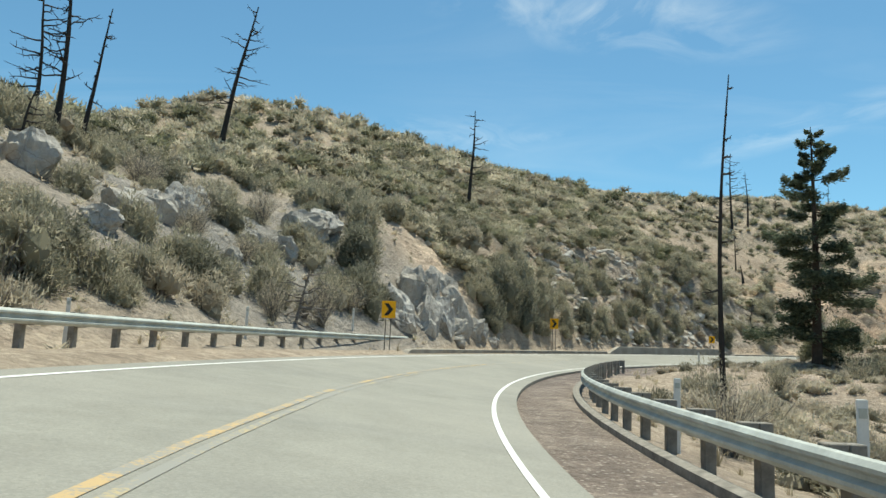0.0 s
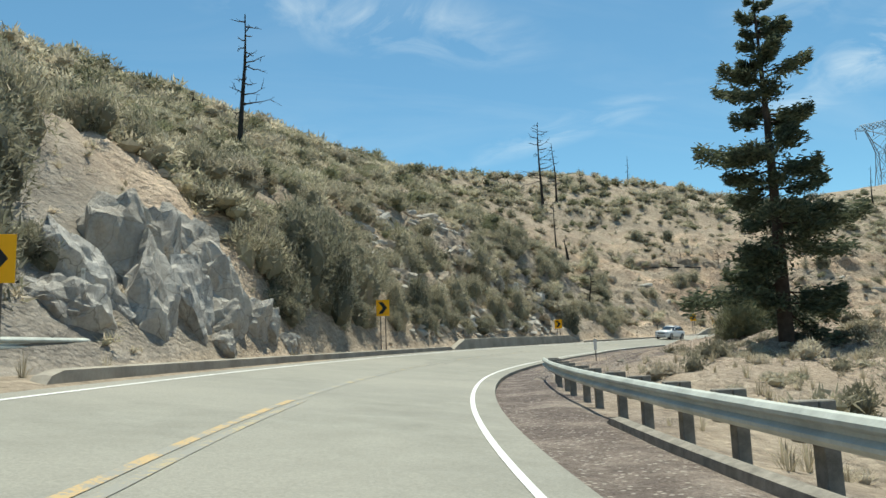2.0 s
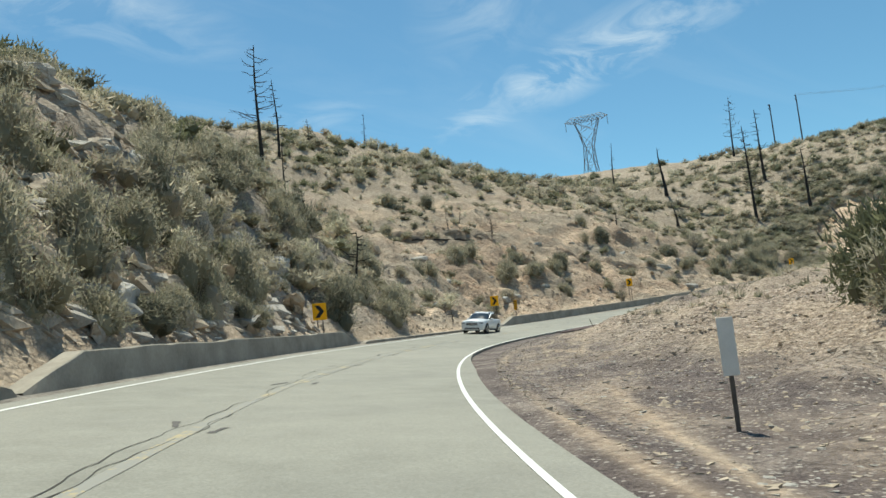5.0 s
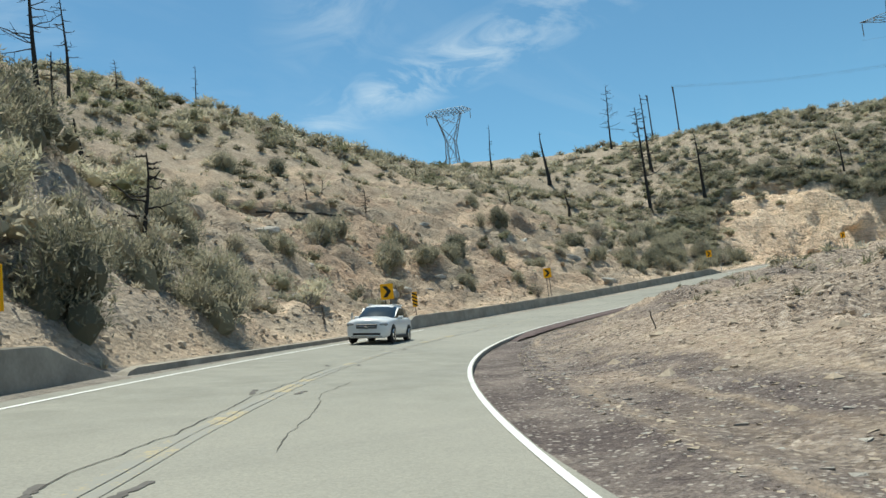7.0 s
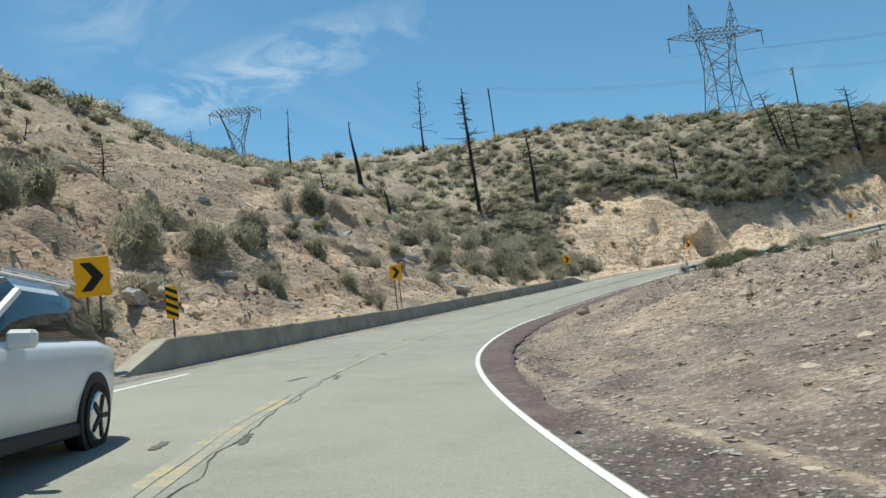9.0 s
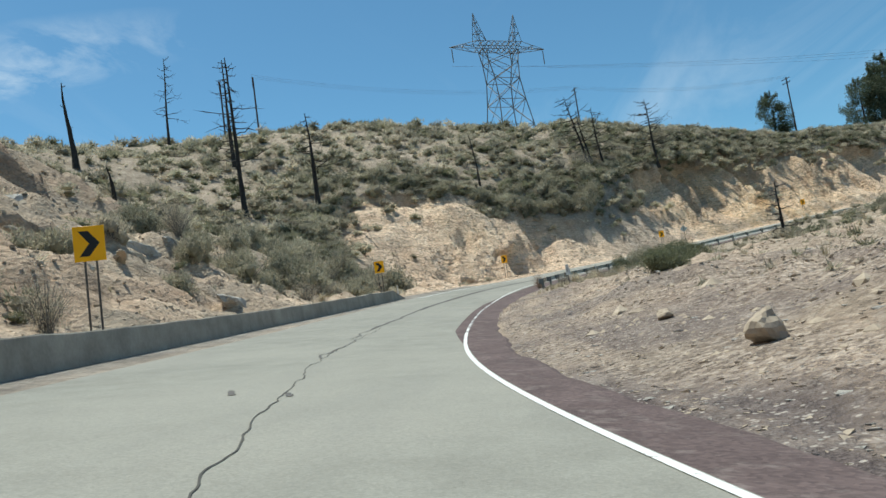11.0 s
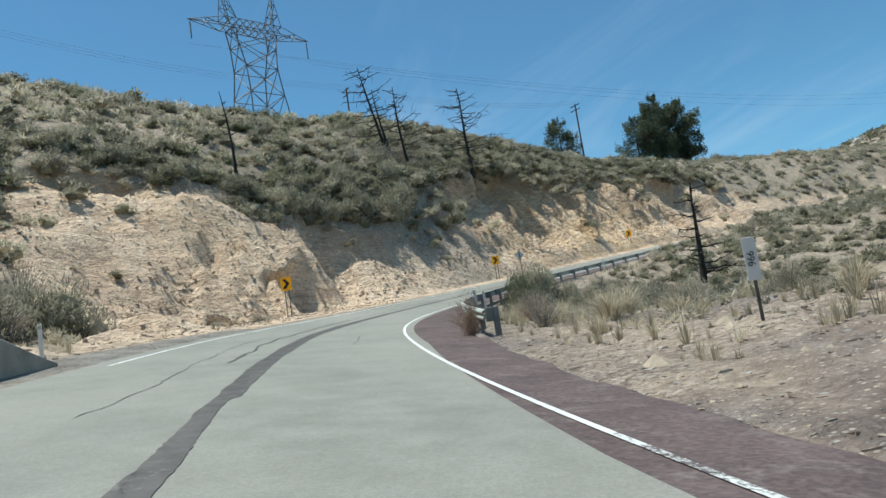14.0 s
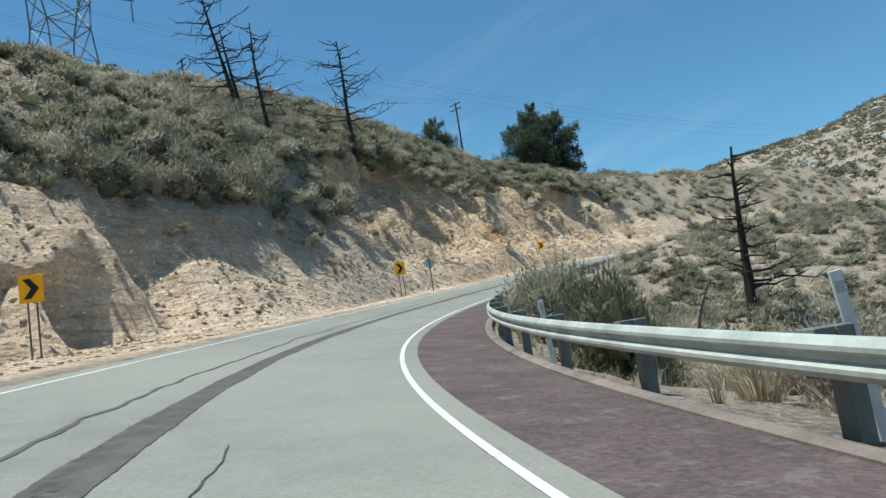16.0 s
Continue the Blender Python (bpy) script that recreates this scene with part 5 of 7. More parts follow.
SHRUBS = {
    "olive": [shrub_mesh(200 + k, (1.15, 1.15, 1.1), 3200, 0.046, SCRUB, 0.08, 16, 9) for k in range(3)],
    "dense": [shrub_mesh(210 + k, (1.15, 1.15, 1.1), 3600, 0.045, SCRUB, 0.12, 14, 10) for k in range(3)],
    "tall": [shrub_mesh(230 + k, (1.4, 1.4, 2.0), 6400, 0.048, SCRUB, 0.1, 18, 17) for k in range(3)],
    "dry": [shrub_mesh(220 + k, (1.1, 1.1, 0.95), 1900, 0.05, SCRUB, 0.6, 30, 8) for k in range(3)],
    "oak": [shrub_mesh(250 + k, (1.15, 1.15, 1.6), 5600, 0.05, OAK, 0.15, 16, 16) for k in range(2)],
    "willow": [upright_mesh(240 + k, (1.0, 1.0, 1.1), 44, 90, 0.036, SCRUB, 0.2, 0.6) for k in range(3)],
    "twiggy": [upright_mesh(260 + k, (1.0, 1.0, 1.0), 90, 30, 0.026, SCRUB, 0.7, 0.42) for k in range(2)],
    "russet": [upright_mesh(290, (1.0, 1.0, 1.25), 170, 34, 0.022, RUSSET, 0.3, 0.3, TWIGS)],
    "green": [shrub_mesh(280 + k, (1.15, 1.15, 1.0), 4600, 0.044, NEEDLES, 0.8, 8, 13) for k in range(2)],
}
SAY = {
    "olive": "olive-green rounded chaparral bush on the slope",
    "dense": "large dense grey-green bush at the foot of the slope",
    "tall": "tall dense grey-green bush against the cut slope",
    "dry": "brownish half-dry bush with bare twigs",
    "oak": "large dark green scrub oak bush against the slope",
    "willow": "upright grey-green bush with thin stems",
    "twiggy": "leafless twiggy grey-brown bush",
    "russet": "russet dead twiggy bush before the guardrail",
    "green": "dark green leafy bush beside the road",
}


def bush(kind, s, d, wide, tall, sink=0.12):
    k = int(rng.integers(len(SHRUBS[kind])))
    if kind in ("dense", "olive") and tall > 1.02 * wide:
        kind = "tall"
    if d > 5.5 and kind not in ("twiggy", "willow"):
        sink += 0.10 * tall
    return shrub(SHRUBS[kind][k], spot(s, d) - Vector((0, 0, sink)), (wide / 2.2, tall / (2.5 if kind == "tall" else 1.85 if kind == "oak" else 1.25)), float(rng.uniform(0, 360)), SAY[kind])


# the large bushes that stand out
for kind, s, d, wide, tall in (
        ("oak", 61.2, 7.0, 3.6, 4.2), ("oak", 63.2, 7.6, 4.4, 5.4), ("dense", 60.6, 9.8, 3.6, 3.2), ("oak", 65.6, 7.0, 4.2, 5.0), ("oak", 67.8, 7.6, 5.2, 6.6), ("dense", 71.4, 7.6, 3.6, 5.4), ("dense", 68.8, 9.2, 4.4, 4.6), ("dry", 67.0, 12.5, 4.0, 3.6), ("olive", 72.5, 10.5, 3.6, 4.6),
        ("oak", 44.0, 8.8, 4.2, 4.6), ("oak", 47.5, 11.5, 4.8, 4.2), ("dense", 41.0, 9.3, 3.2, 3.6), ("olive", 51.5, 13.5, 4.5, 4.0), ("twiggy", 37.5, 8.2, 2.8, 3.6),
        ("twiggy", 34.0, 9.0, 2.6, 2.8), ("dry", 29.0, 9.5, 3.0, 2.6), ("olive", 30.5, 12.0, 3.6, 2.8), ("olive", 24.0, 11.0, 3.4, 2.6), ("dry", 19.0, 10.0, 3.0, 2.2),
        ("olive", 57.5, 15.0, 4.2, 3.6), ("olive", 76.5, 8.4, 2.6, 3.6), ("oak", 79.5, 6.8, 2.8, 4.6), ("dense", 84.0, 7.2, 2.8, 4.8), ("olive", 88.5, 7.4, 3.0, 4.0), ("dense", 75.0, 6.6, 2.4, 3.4), ("dense", 96.0, 7.0, 2.6, 4.6),
        ("dry", 92.0, 9.8, 2.4, 2.6), ("olive", 101.5, 7.2, 2.8, 4.4), ("olive", 100.5, 11.5, 3.0, 2.6), ("oak", 112.0, 6.8, 3.6, 3.6), ("olive", 112.5, 9.0, 3.2, 3.4),
        ("olive", 116.5, 12.0, 4.0, 3.6), ("dense", 122.0, 7.4, 3.8, 2.8), ("willow", 125.0, 7.8, 3.2, 2.2), ("dense", 127.0, 12.0, 4.2, 3.4), ("olive", 131.5, 15.5, 4.4, 3.4),
        ("dry", 134.0, 12.5, 2.6, 2.0), ("olive", 140.0, 24.5, 4.2, 3.2), ("olive", 150.0, 27.0, 3.4, 2.8), ("dry", 156.5, 14.5, 3.2, 2.2), ("olive", 160.5, 17.0, 3.4, 2.6),
        ("dry", 163.0, 11.0, 2.2, 1.7), ("olive", 168.5, 9.4, 2.0, 2.4), ("twiggy", 167.5, 6.6, 2.0, 2.2), ("willow", 176.0, 18.0, 2.4, 2.6), ("olive", 180.5, 23.0, 3.0, 2.4),
        ("olive", 196.0, 10.5, 2.4, 2.6), ("willow", 203.5, 13.0, 3.0, 3.2), ("dense", 209.0, 15.5, 4.0, 4.0), ("dense", 213.0, 17.5, 4.6, 4.8), ("willow", 216.5, 15.0, 3.8, 4.2),
        ("twiggy", 221.0, 14.0, 3.6, 3.6), ("olive", 215.0, 24.0, 4.6, 4.2), 
        ("dry", 229.0, 8.8, 1.8, 1.0), ("dry", 236.0, 9.6, 2.0, 1.1), ("dense", 261.0, 12.6, 4.8, 4.2), ("dense", 258.5, 15.5, 4.4, 4.0), ("olive", 264.0, 14.0, 4.0, 3.6),
        ("twiggy", 263.0, 17.5, 4.0, 3.4), ("olive", 268.5, 13.5, 2.8, 2.2), ("dry", 255.5, 19.5, 3.6, 2.8), ("olive", 275.5, 15.5, 3.0, 2.0), ("olive", 290.0, 16.0, 3.2, 2.0),
        ("green", 83.0, -14.5, 5.0, 4.4), ("green", 86.5, -15.5, 5.4, 4.6), ("green", 89.5, -17.0, 4.6, 3.8), ("olive", 84.5, -13.6, 3.4, 2.4), ("olive", 80.5, -18.0, 3.8, 3.2), ("olive", 93.5, -18.5, 4.0, 2.6),
        ("russet", 208.6, -5.5, 1.5, 1.35), ("russet", 218.0, -8.4, 2.0, 1.3), ("russet", 226.0, -9.6, 2.2, 1.3), ("green", 184.6, -13.0, 3.0, 1.5), ("green", 187.0, -14.0, 3.4, 1.8), ("green", 189.5, -15.0, 3.2, 1.6), ("green", 231.5, -8.2, 3.2, 4.0), ("green", 234.0, -9.0, 2.8, 3.4),
        ("twiggy", 208.0, -7.4, 1.6, 1.6), ("dry", 212.5, -8.6, 1.6, 1.0), ("twiggy", 222.5, -8.6, 2.2, 1.9), ("olive", 239.0, -10.5, 2.6, 2.4), ("willow", 243.0, -9.5, 2.4, 2.2),
        ("twiggy", 228.0, -13.0, 2.4, 2.2), ("olive", 236.0, -16.0, 3.2, 2.6), ("olive", 247.0, -21.0, 3.6, 2.6), ("willow", 252.0, -14.0, 3.0, 2.6), ("dry", 226.0, -19.0, 3.0, 2.0),
        ("twiggy", 16.5, -7.6, 2.0, 2.2), ("dry", 22.0, -9.5, 2.2, 1.9), ("dry", 27.5, -11.0, 2.6, 2.2), ("willow", 33.0, -9.8, 2.2, 2.6), ("dry", 39.0, -12.5, 2.6, 1.8),
        ("willow", 62.0, -18.5, 3.0, 3.0), ("olive", 66.0, -20.0, 3.2, 2.8), ("willow", 48.0, -14.0, 2.4, 2.2), ("dry", 57.0, -11.0, 1.6, 1.0), ("dry", 172.0, -21.0, 2.4, 1.4)):
    bush(kind, s, d, wide, tall)
for kind, s, d, wide, tall in (
        ("olive", 240.5, -7.7, 3.4, 4.2), ("olive", 238.6, -7.5, 3.2, 3.2), ("green", 242.6, -8.2, 3.2, 3.4), ("dense", 260.5, 11.6, 5.6, 4.6), ("dense", 262.5, 12.8, 4.6, 4.4), ("olive", 257.5, 14.6, 4.4, 3.6), ("twiggy", 266.5, 16.0, 4.4, 3.2), ("twiggy", 268.0, 18.6, 4.6, 3.0), ("twiggy", 272.5, 18.0, 4.2, 2.8),
        ("twiggy", 277.0, 18.0, 4.0, 2.6), ("dense", 271.0, 15.6, 3.4, 2.6), ("dense", 276.0, 16.8, 3.6, 2.4), ("dense", 283.5, 17.4, 4.0, 2.8), ("olive", 292.0, 17.5, 4.2, 2.8), ("dense", 298.0, 18.0, 4.4, 3.0), ("olive", 304.0, 17.0, 4.6, 3.2),
        
        ("dense", 160.0, 13.6, 4.0, 3.0), ("oak", 165.0, 13.9, 3.6, 2.8), ("dense", 155.0, 13.9, 4.0, 3.2), ("dense", 161.0, 10.4, 2.6, 2.0), ("oak", 179.0, 17.8, 3.4, 3.0), ("oak", 191.0, 16.5, 4.0, 3.4), ("dense", 190.0, 12.0, 3.4, 3.0), ("oak", 119.0, 12.7, 4.6, 4.2), ("dense", 132.0, 15.9, 4.2, 3.4), ("oak", 128.0, 12.3, 4.2, 3.8), ("dense", 120.5, 6.6, 3.6, 2.6), ("dense", 156.0, 33.0, 3.4, 2.8), ("oak", 160.0, 31.0, 3.2, 2.8),
        ("dense", 226.5, 25.5, 4.4, 3.0), ("oak", 231.0, 30.0, 4.6, 2.8), ("dense", 235.5, 34.0, 4.8, 3.0), ("oak", 239.0, 34.0, 5.0, 3.0), ("dense", 242.0, 32.0, 4.8, 2.8), ("oak", 243.5, 27.5, 4.6, 2.8), ("dense", 246.0, 23.0, 4.8, 3.0), ("oak", 248.5, 19.5, 4.6, 3.0), ("dense", 250.5, 17.0, 4.6, 3.2), ("oak", 252.8, 15.2, 4.8, 3.6), ("dense", 255.0, 13.8, 4.8, 3.8), ("oak", 257.2, 12.8, 4.8, 4.0), ("dense", 253.5, 18.5, 4.6, 3.2), ("dense", 61.5, 18.0, 4.4, 3.4), ("olive", 36.0, 10.4, 3.8, 3.4), ("dense", 33.0, 11.4, 4.0, 3.0), ("olive", 54.0, 15.5, 4.6, 3.6), ("dense", 39.0, 16.5, 4.4, 3.4),
        ("dense", 85.5, 10.2, 3.8, 4.4), ("dense", 90.5, 11.0, 4.0, 4.0), ("olive", 94.0, 8.6, 3.2, 4.2), ("dense", 98.5, 9.8, 3.2, 4.2), ("olive", 103.0, 12.0, 3.6, 3.8), ("dense", 119.0, 8.6, 3.4, 3.0), ("olive", 114.0, 14.0, 4.0, 3.6),
        ("dense", 150.0, 17.5, 4.4, 3.6), ("dense", 153.5, 18.5, 4.6, 3.8), ("olive", 156.0, 15.0, 3.6, 2.6), ("dense", 163.0, 13.5, 3.8, 2.8), ("dense", 176.0, 11.5, 3.2, 2.4), ("olive", 183.0, 9.8, 2.6, 1.8), ("dense", 139.0, 13.0, 3.6, 3.0), ("dense", 145.0, 9.6, 3.0, 1.8), ("dry", 150.5, 11.2, 3.2, 1.8), ("olive", 171.0, 13.0, 2.8, 2.2), ("dry", 182.0, 12.0, 2.6, 2.0), ("olive", 187.0, 15.5, 3.0, 2.4), ("dense", 200.0, 15.0, 3.6, 3.2), ("dense", 205.0, 18.0, 4.2, 3.8)):
    bush(kind, s, d, wide, tall)

# the brush nearest to the road grows as separate bushes
for low, high, near_d, far_d, count in ((12, 58, 8.6, 26, 85), (194, 222, 8.5, 22, 44), (58, 135, 8.0, 15, 30)):
    more_s, more_d = sow(count * 3, (low, high), (near_d, far_d))
    clear = ~((abs(more_s - 55) < 4.5) & (more_d < 14))
    for a, b in zip(more_s[clear][:count], more_d[clear][:count]):
        wide = float(rng.uniform(2.0, 4.2)) * (1.2 if a > 190 else 1.0)
        bush(str(rng.choice(["olive", "olive", "dense", "dense", "oak", "dry", "twiggy"])), float(a), float(b), wide, wide * float(rng.uniform(0.6, 0.95)))

# low bushes along the foot of the first cut
for k in range(17):
    bush(("oak", "dense", "olive")[k % 3], 60.5 + 2.5 * k + float(rng.uniform(-0.8, 0.8)), 6.1 + float(rng.uniform(0, 0.8)), float(rng.uniform(1.8, 2.8)), float(rng.uniform(1.3, 2.2)), 0.2)

# dry brush behind the last guardrail
more_s, more_d = sow(110, (206, 264), (-14, -6.8))
for a, b in zip(more_s[:60], more_d[:60]):
    bush(str(rng.choice(["dry", "dry", "twiggy", "twiggy", "olive", "willow"])), float(a), float(b), float(rng.uniform(0.9, 2.2)), float(rng.uniform(0.6, 1.5)))

# dry grass
tuft_base = tuft_mesh(300, 24, (0.26, 0.38), STRAW)
s = np.r_[rng.uniform(-10, 60, 420), rng.uniform(195, 275, 1000), rng.uniform(60, 200, 120), rng.uniform(0, 230, 200)]
d = np.r_[rng.uniform(-16, -5.9, 420), rng.uniform(-20, -6.4, 1000), rng.uniform(-26, -12, 120), rng.uniform(5.2, 13, 200)]
tall = rng.uniform(0.6, 1.7, len(s))
scatter("dry_grass", "bleached dry grass tufts along the roadside", "grass", tuft_base, place(s, d).T - [0, 0, 0.02], np.c_[tall, tall * rng.uniform(0.7, 1.2, len(s))], rng.uniform(0, 6.28, len(s)),
        np.c_[rng.uniform(0, 1, len(s)), rng.uniform(0.2, 0.9, len(s)), np.zeros(len(s))], STRAW)


# ---- rocks ----
def stone_mesh(seed, detail, cuts=22, rough=0.21):
    """A faceted boulder about 1 m in radius."""
    r = np.random.default_rng(seed)
    bm = bmesh.new()
    bmesh.ops.create_icosphere(bm, subdivisions=detail, radius=1)
    planes = [(Vector(r.normal(size=3)).normalized(), r.uniform(0.42, 0.8)) for _ in range(cuts)]
    off = Vector(r.uniform(-50, 50, 3))
    for v in bm.verts:
        v.co *= 1 + rough * 2 * noise.noise(v.co * 1.3 + off)
        for n, k in planes:
            over = v.co.dot(n) - k
            if over > 0:
                v.co -= n * over * 0.93
        v.co += v.co.normalized() * rough * (0.7 * noise.noise(v.co * 3.5 + off) + 0.5 * abs(noise.noise(v.co * 7 + off)) + 0.25 * noise.noise(v.co * 15 + off))
    me = bpy.data.meshes.new("boulder")
    bm.to_mesh(me)
    bm.free()
    me.materials.append(ROCK)
    return me


BOULDERS = [stone_mesh(400 + k, 4) for k in range(6)]
SLABS = [stone_mesh(420 + k, 3, 11, 0.2) for k in range(5)]
for k, me in enumerate(SLABS):
    me.name = "rock_slab"
    me.materials[0] = PALE_STONE if k % 2 else ROCK


PALE = stone_mesh(440, 3, 13, 0.2)
PALE.materials[0] = PALE_STONE


def boulder(s, d, size, turn, label, tilt=0.0, sink=0.5, k=0):
    ob = tagged(new("boulder", PALE if "pale" in label else BOULDERS[k % 6]), label, "rock", "granite outcrop")
    at = spot(s, d)
    ob.matrix_basis = Matrix.Translation(at + Vector((0, 0, size[2] * (0.62 - sink)))) @ pose(0, 0, 0, tilt, 0, turn + heading(s)) @ Matrix.Diagonal((*size, 1))
    return ob


FACE = "grey granite outcrop slab beside the guardrail"
UPPER = "fractured grey granite boulder among brush on the hillside"
for k, (s, d, size, turn, tilt) in enumerate((
        (50.0, 7.9, (1.6, 1.8, 3.6), 10, 6), (52.3, 7.8, (1.5, 1.7, 2.6), 60, -8), (53.6, 7.2, (1.0, 1.1, 1.5), 120, 10), (51.0, 9.6, (2.2, 2.0, 3.4), 200, 0), (53.0, 9.2, (1.5, 1.6, 2.6), 300, 5),
        (46.6, 8.4, (1.5, 1.5, 2.4), 40, 14), (48.2, 9.0, (1.6, 1.5, 2.3), 150, -5), (53.0, 6.5, (0.9, 0.9, 1.0), 80, 0), (58.6, 6.3, (0.8, 0.7, 0.7), 20, 0), (59.4, 6.4, (0.6, 0.6, 0.5), 250, 0), (54.8, 7.7, (1.6, 1.8, 3.2), 30, 4), (56.4, 7.3, (1.3, 1.4, 2.3), 200, -6), (55.6, 9.2, (1.6, 1.8, 2.6), 110, 3), (57.4, 6.9, (0.9, 0.9, 1.3), 75, 8))):
    boulder(s, d - (0.55 if size[2] > 1.2 else 0.3), size, turn, FACE, tilt, sink=0.86 if size[2] > 1.2 else 1.0, k=k)
for k, (s, d, size, turn) in enumerate((
        (45.5, 14.0, (3.2, 2.2, 2.0), 20), (48.5, 14.6, (2.8, 2.0, 1.8), 80), (42.5, 13.5, (2.0, 1.6, 1.6), 140),
        (33.5, 15.5, (2.0, 1.8, 2.6), 20), (35.5, 15.0, (1.7, 1.5, 2.4), 75), (37.0, 15.8, (1.6, 1.5, 2.0), 130), (31.0, 14.8, (2.4, 1.6, 1.6), 200), (33.0, 13.0, (1.6, 1.3, 1.2), 240),
        (29.0, 18.0, (2.2, 1.8, 2.2), 15), (27.0, 18.6, (2.0, 1.8, 2.4), 95), (25.2, 18.2, (1.5, 1.4, 1.8), 160), (28.5, 14.0, (1.4, 1.3, 1.0), 10), (36.0, 12.6, (1.3, 1.0, 1.0), 66),
        (39.5, 14.0, (1.5, 1.3, 1.3), 300), (38.0, 11.8, (1.2, 1.1, 0.9), 33), (22.0, 15.0, (1.5, 1.3, 1.2), 70), (41.0, 18.5, (1.7, 1.4, 1.3), 110), (62.0, 20.5, (1.8, 1.5, 1.2), 45),
        (104.5, 9.2, (1.6, 1.2, 1.8), 30), (107.5, 8.8, (1.4, 1.2, 1.5), 110), (101.5, 9.4, (1.3, 1.1, 1.6), 190), (110.5, 9.4, (1.5, 1.2, 1.7), 260), (98.5, 10.6, (1.2, 1.1, 1.4), 10), (113.0, 8.4, (1.1, 1.0, 1.0), 80))):
    boulder(s, d, tuple(0.8 * x for x in size), turn, UPPER, k=k + 2)
pick = np.random.default_rng(77)
for k in range(150):
    s, d = (pick.uniform(80, 108), pick.uniform(6.4, 15)) if k < 75 else (pick.uniform(126, 200), pick.uniform(6.5, 24)) if k < 125 else (pick.uniform(58, 80), pick.uniform(6, 14))
    if k >= 75 and bare(s, d) < 0.3:
        continue
    size = float(pick.gamma(3.0, 0.2) + 0.3) * (0.8 if k < 75 else 0.6)
    ob = tagged(new("rock_slab", SLABS[k % 5]), "jagged rock ledge sticking out of the cut slope", "rock", "rock ledges in the cut")
    ob.matrix_basis = Matrix.Translation(spot(s, d)) @ pose(0, 0, 0, float(pick.uniform(-25, 25)), float(pick.uniform(20, 45)), heading(s) + float(pick.uniform(-25, 25))) @ Matrix.Diagonal((size * 0.6, size * 1.7, size * 0.5, 1))
boulder(156.0, -6.9, (0.36, 0.28, 0.34), 30, "pale boulder lying on the gravel turnout", k=1, sink=0.1)
boulder(161.5, -7.6, (0.22, 0.2, 0.16), 80, "small pale stone lying on the gravel turnout", k=3, sink=0.1)
boulder(66.0, -7.8, (0.22, 0.18, 0.16), 10, "small pale stone lying on the gravel turnout", k=2, sink=0.1)
boulder(68.5, -9.6, (0.20, 0.2, 0.15), 50, "small pale stone lying on the gravel turnout", k=4, sink=0.1)
boulder(181.5, -10.0, (0.34, 0.24, 0.18), 0, "dark flat stone on the sandy turnout", k=5, sink=0.1)


def small_stone(seed):
    r = np.random.default_rng(seed)
    bm = bmesh.new()
    bmesh.ops.create_icosphere(bm, subdivisions=1, radius=1)
    for v in bm.verts:
        v.co *= r.uniform(0.65, 1.15)
        v.co.z *= 0.7
    v = np.array([v.co[:] for v in bm.verts])
    q = np.array([[x.index for x in f.verts] for f in bm.faces])
    bm.free()
    return v, q


def pebble(seed):
    """A small broken stone: a chipped block of twelve faces."""
    r = np.random.default_rng(seed)
    v = np.array([(x, y, z) for z in (-0.45, 0.45) for x, y in ((-0.8, -0.7), (0.8, -0.7), (0.8, 0.7), (-0.8, 0.7))]) * r.uniform(0.55, 1.15, (8, 1)) + r.normal(0, 0.16, (8, 3))
    return v, np.array([(4, 5, 6), (4, 6, 7), (0, 1, 5), (0, 5, 4), (1, 2, 6), (1, 6, 5), (2, 3, 7), (2, 7, 6), (3, 0, 4), (3, 4, 7)])


def stones(label, s, d, size, seed, mat=ROCK, base=None):
    scatter("loose_stones", label, "stones", base or small_stone(seed), place(s, d).T - np.c_[0 * size, 0 * size, 0.35 * size], np.c_[size, size], rng.uniform(0, 6.28, len(s)), np.c_[size * 0, size * 0, size * 0], mat)


for k in range(3):
    s, d = rng.uniform(118, 335, 8000), 5.0 + 22 * rng.random(8000) ** 1.2
    keep = rng.random(8000) < bare(s, d)
    stones("broken stones strewn over the bare cut", s[keep], d[keep], np.minimum(rng.gamma(1.4, 0.035, int(keep.sum())) + 0.03, 0.15), 501, PALE_STONE, pebble(530 + k))
for k, mat in enumerate((ROCK, PALE_STONE)):
    v, q = pebble(540 + k)
    v = v * np.array([0.75, 1.7, 0.8])
    c, n = math.cos(0.75), math.sin(0.75)
    v = np.c_[v[:, 0] * c + v[:, 2] * n, v[:, 1], v[:, 2] * c - v[:, 0] * n]
    s, d = rng.uniform(76, 109, 620), 5.8 + 11 * rng.random(620) ** 1.1
    size = np.minimum(rng.gamma(2.2, 0.09, 620) + 0.07, 0.5)
    turns = np.radians(np.interp(s, KNOT_S, KNOT_TURN) + rng.normal(0, 22, 620))
    scatter("rock_shards", "jagged pale rock shards breaking out of the cut slope", "rocks", (v, q), place(s, d).T, np.c_[size, size], turns, np.zeros((620, 3)), mat)
s, d = rng.uniform(72, 130, 1300), 5.0 + 7 * rng.random(1300) ** 2.2
stones("broken stones strewn below the rocky cut", s, d, rng.gamma(1.6, 0.04, 1300) + 0.025, 502, PALE_STONE)
for k in range(5):
    s, d = rng.uniform(54, 214, 8000), -4.4 - 15 * rng.random(8000) ** 1.4
    stones("loose gravel and stones on the turnout", s, d, np.minimum(rng.gamma(1.4, 0.015, 8000) + 0.018, 0.09), 503, ROCK if k == 3 else PALE_STONE, pebble(520 + k))
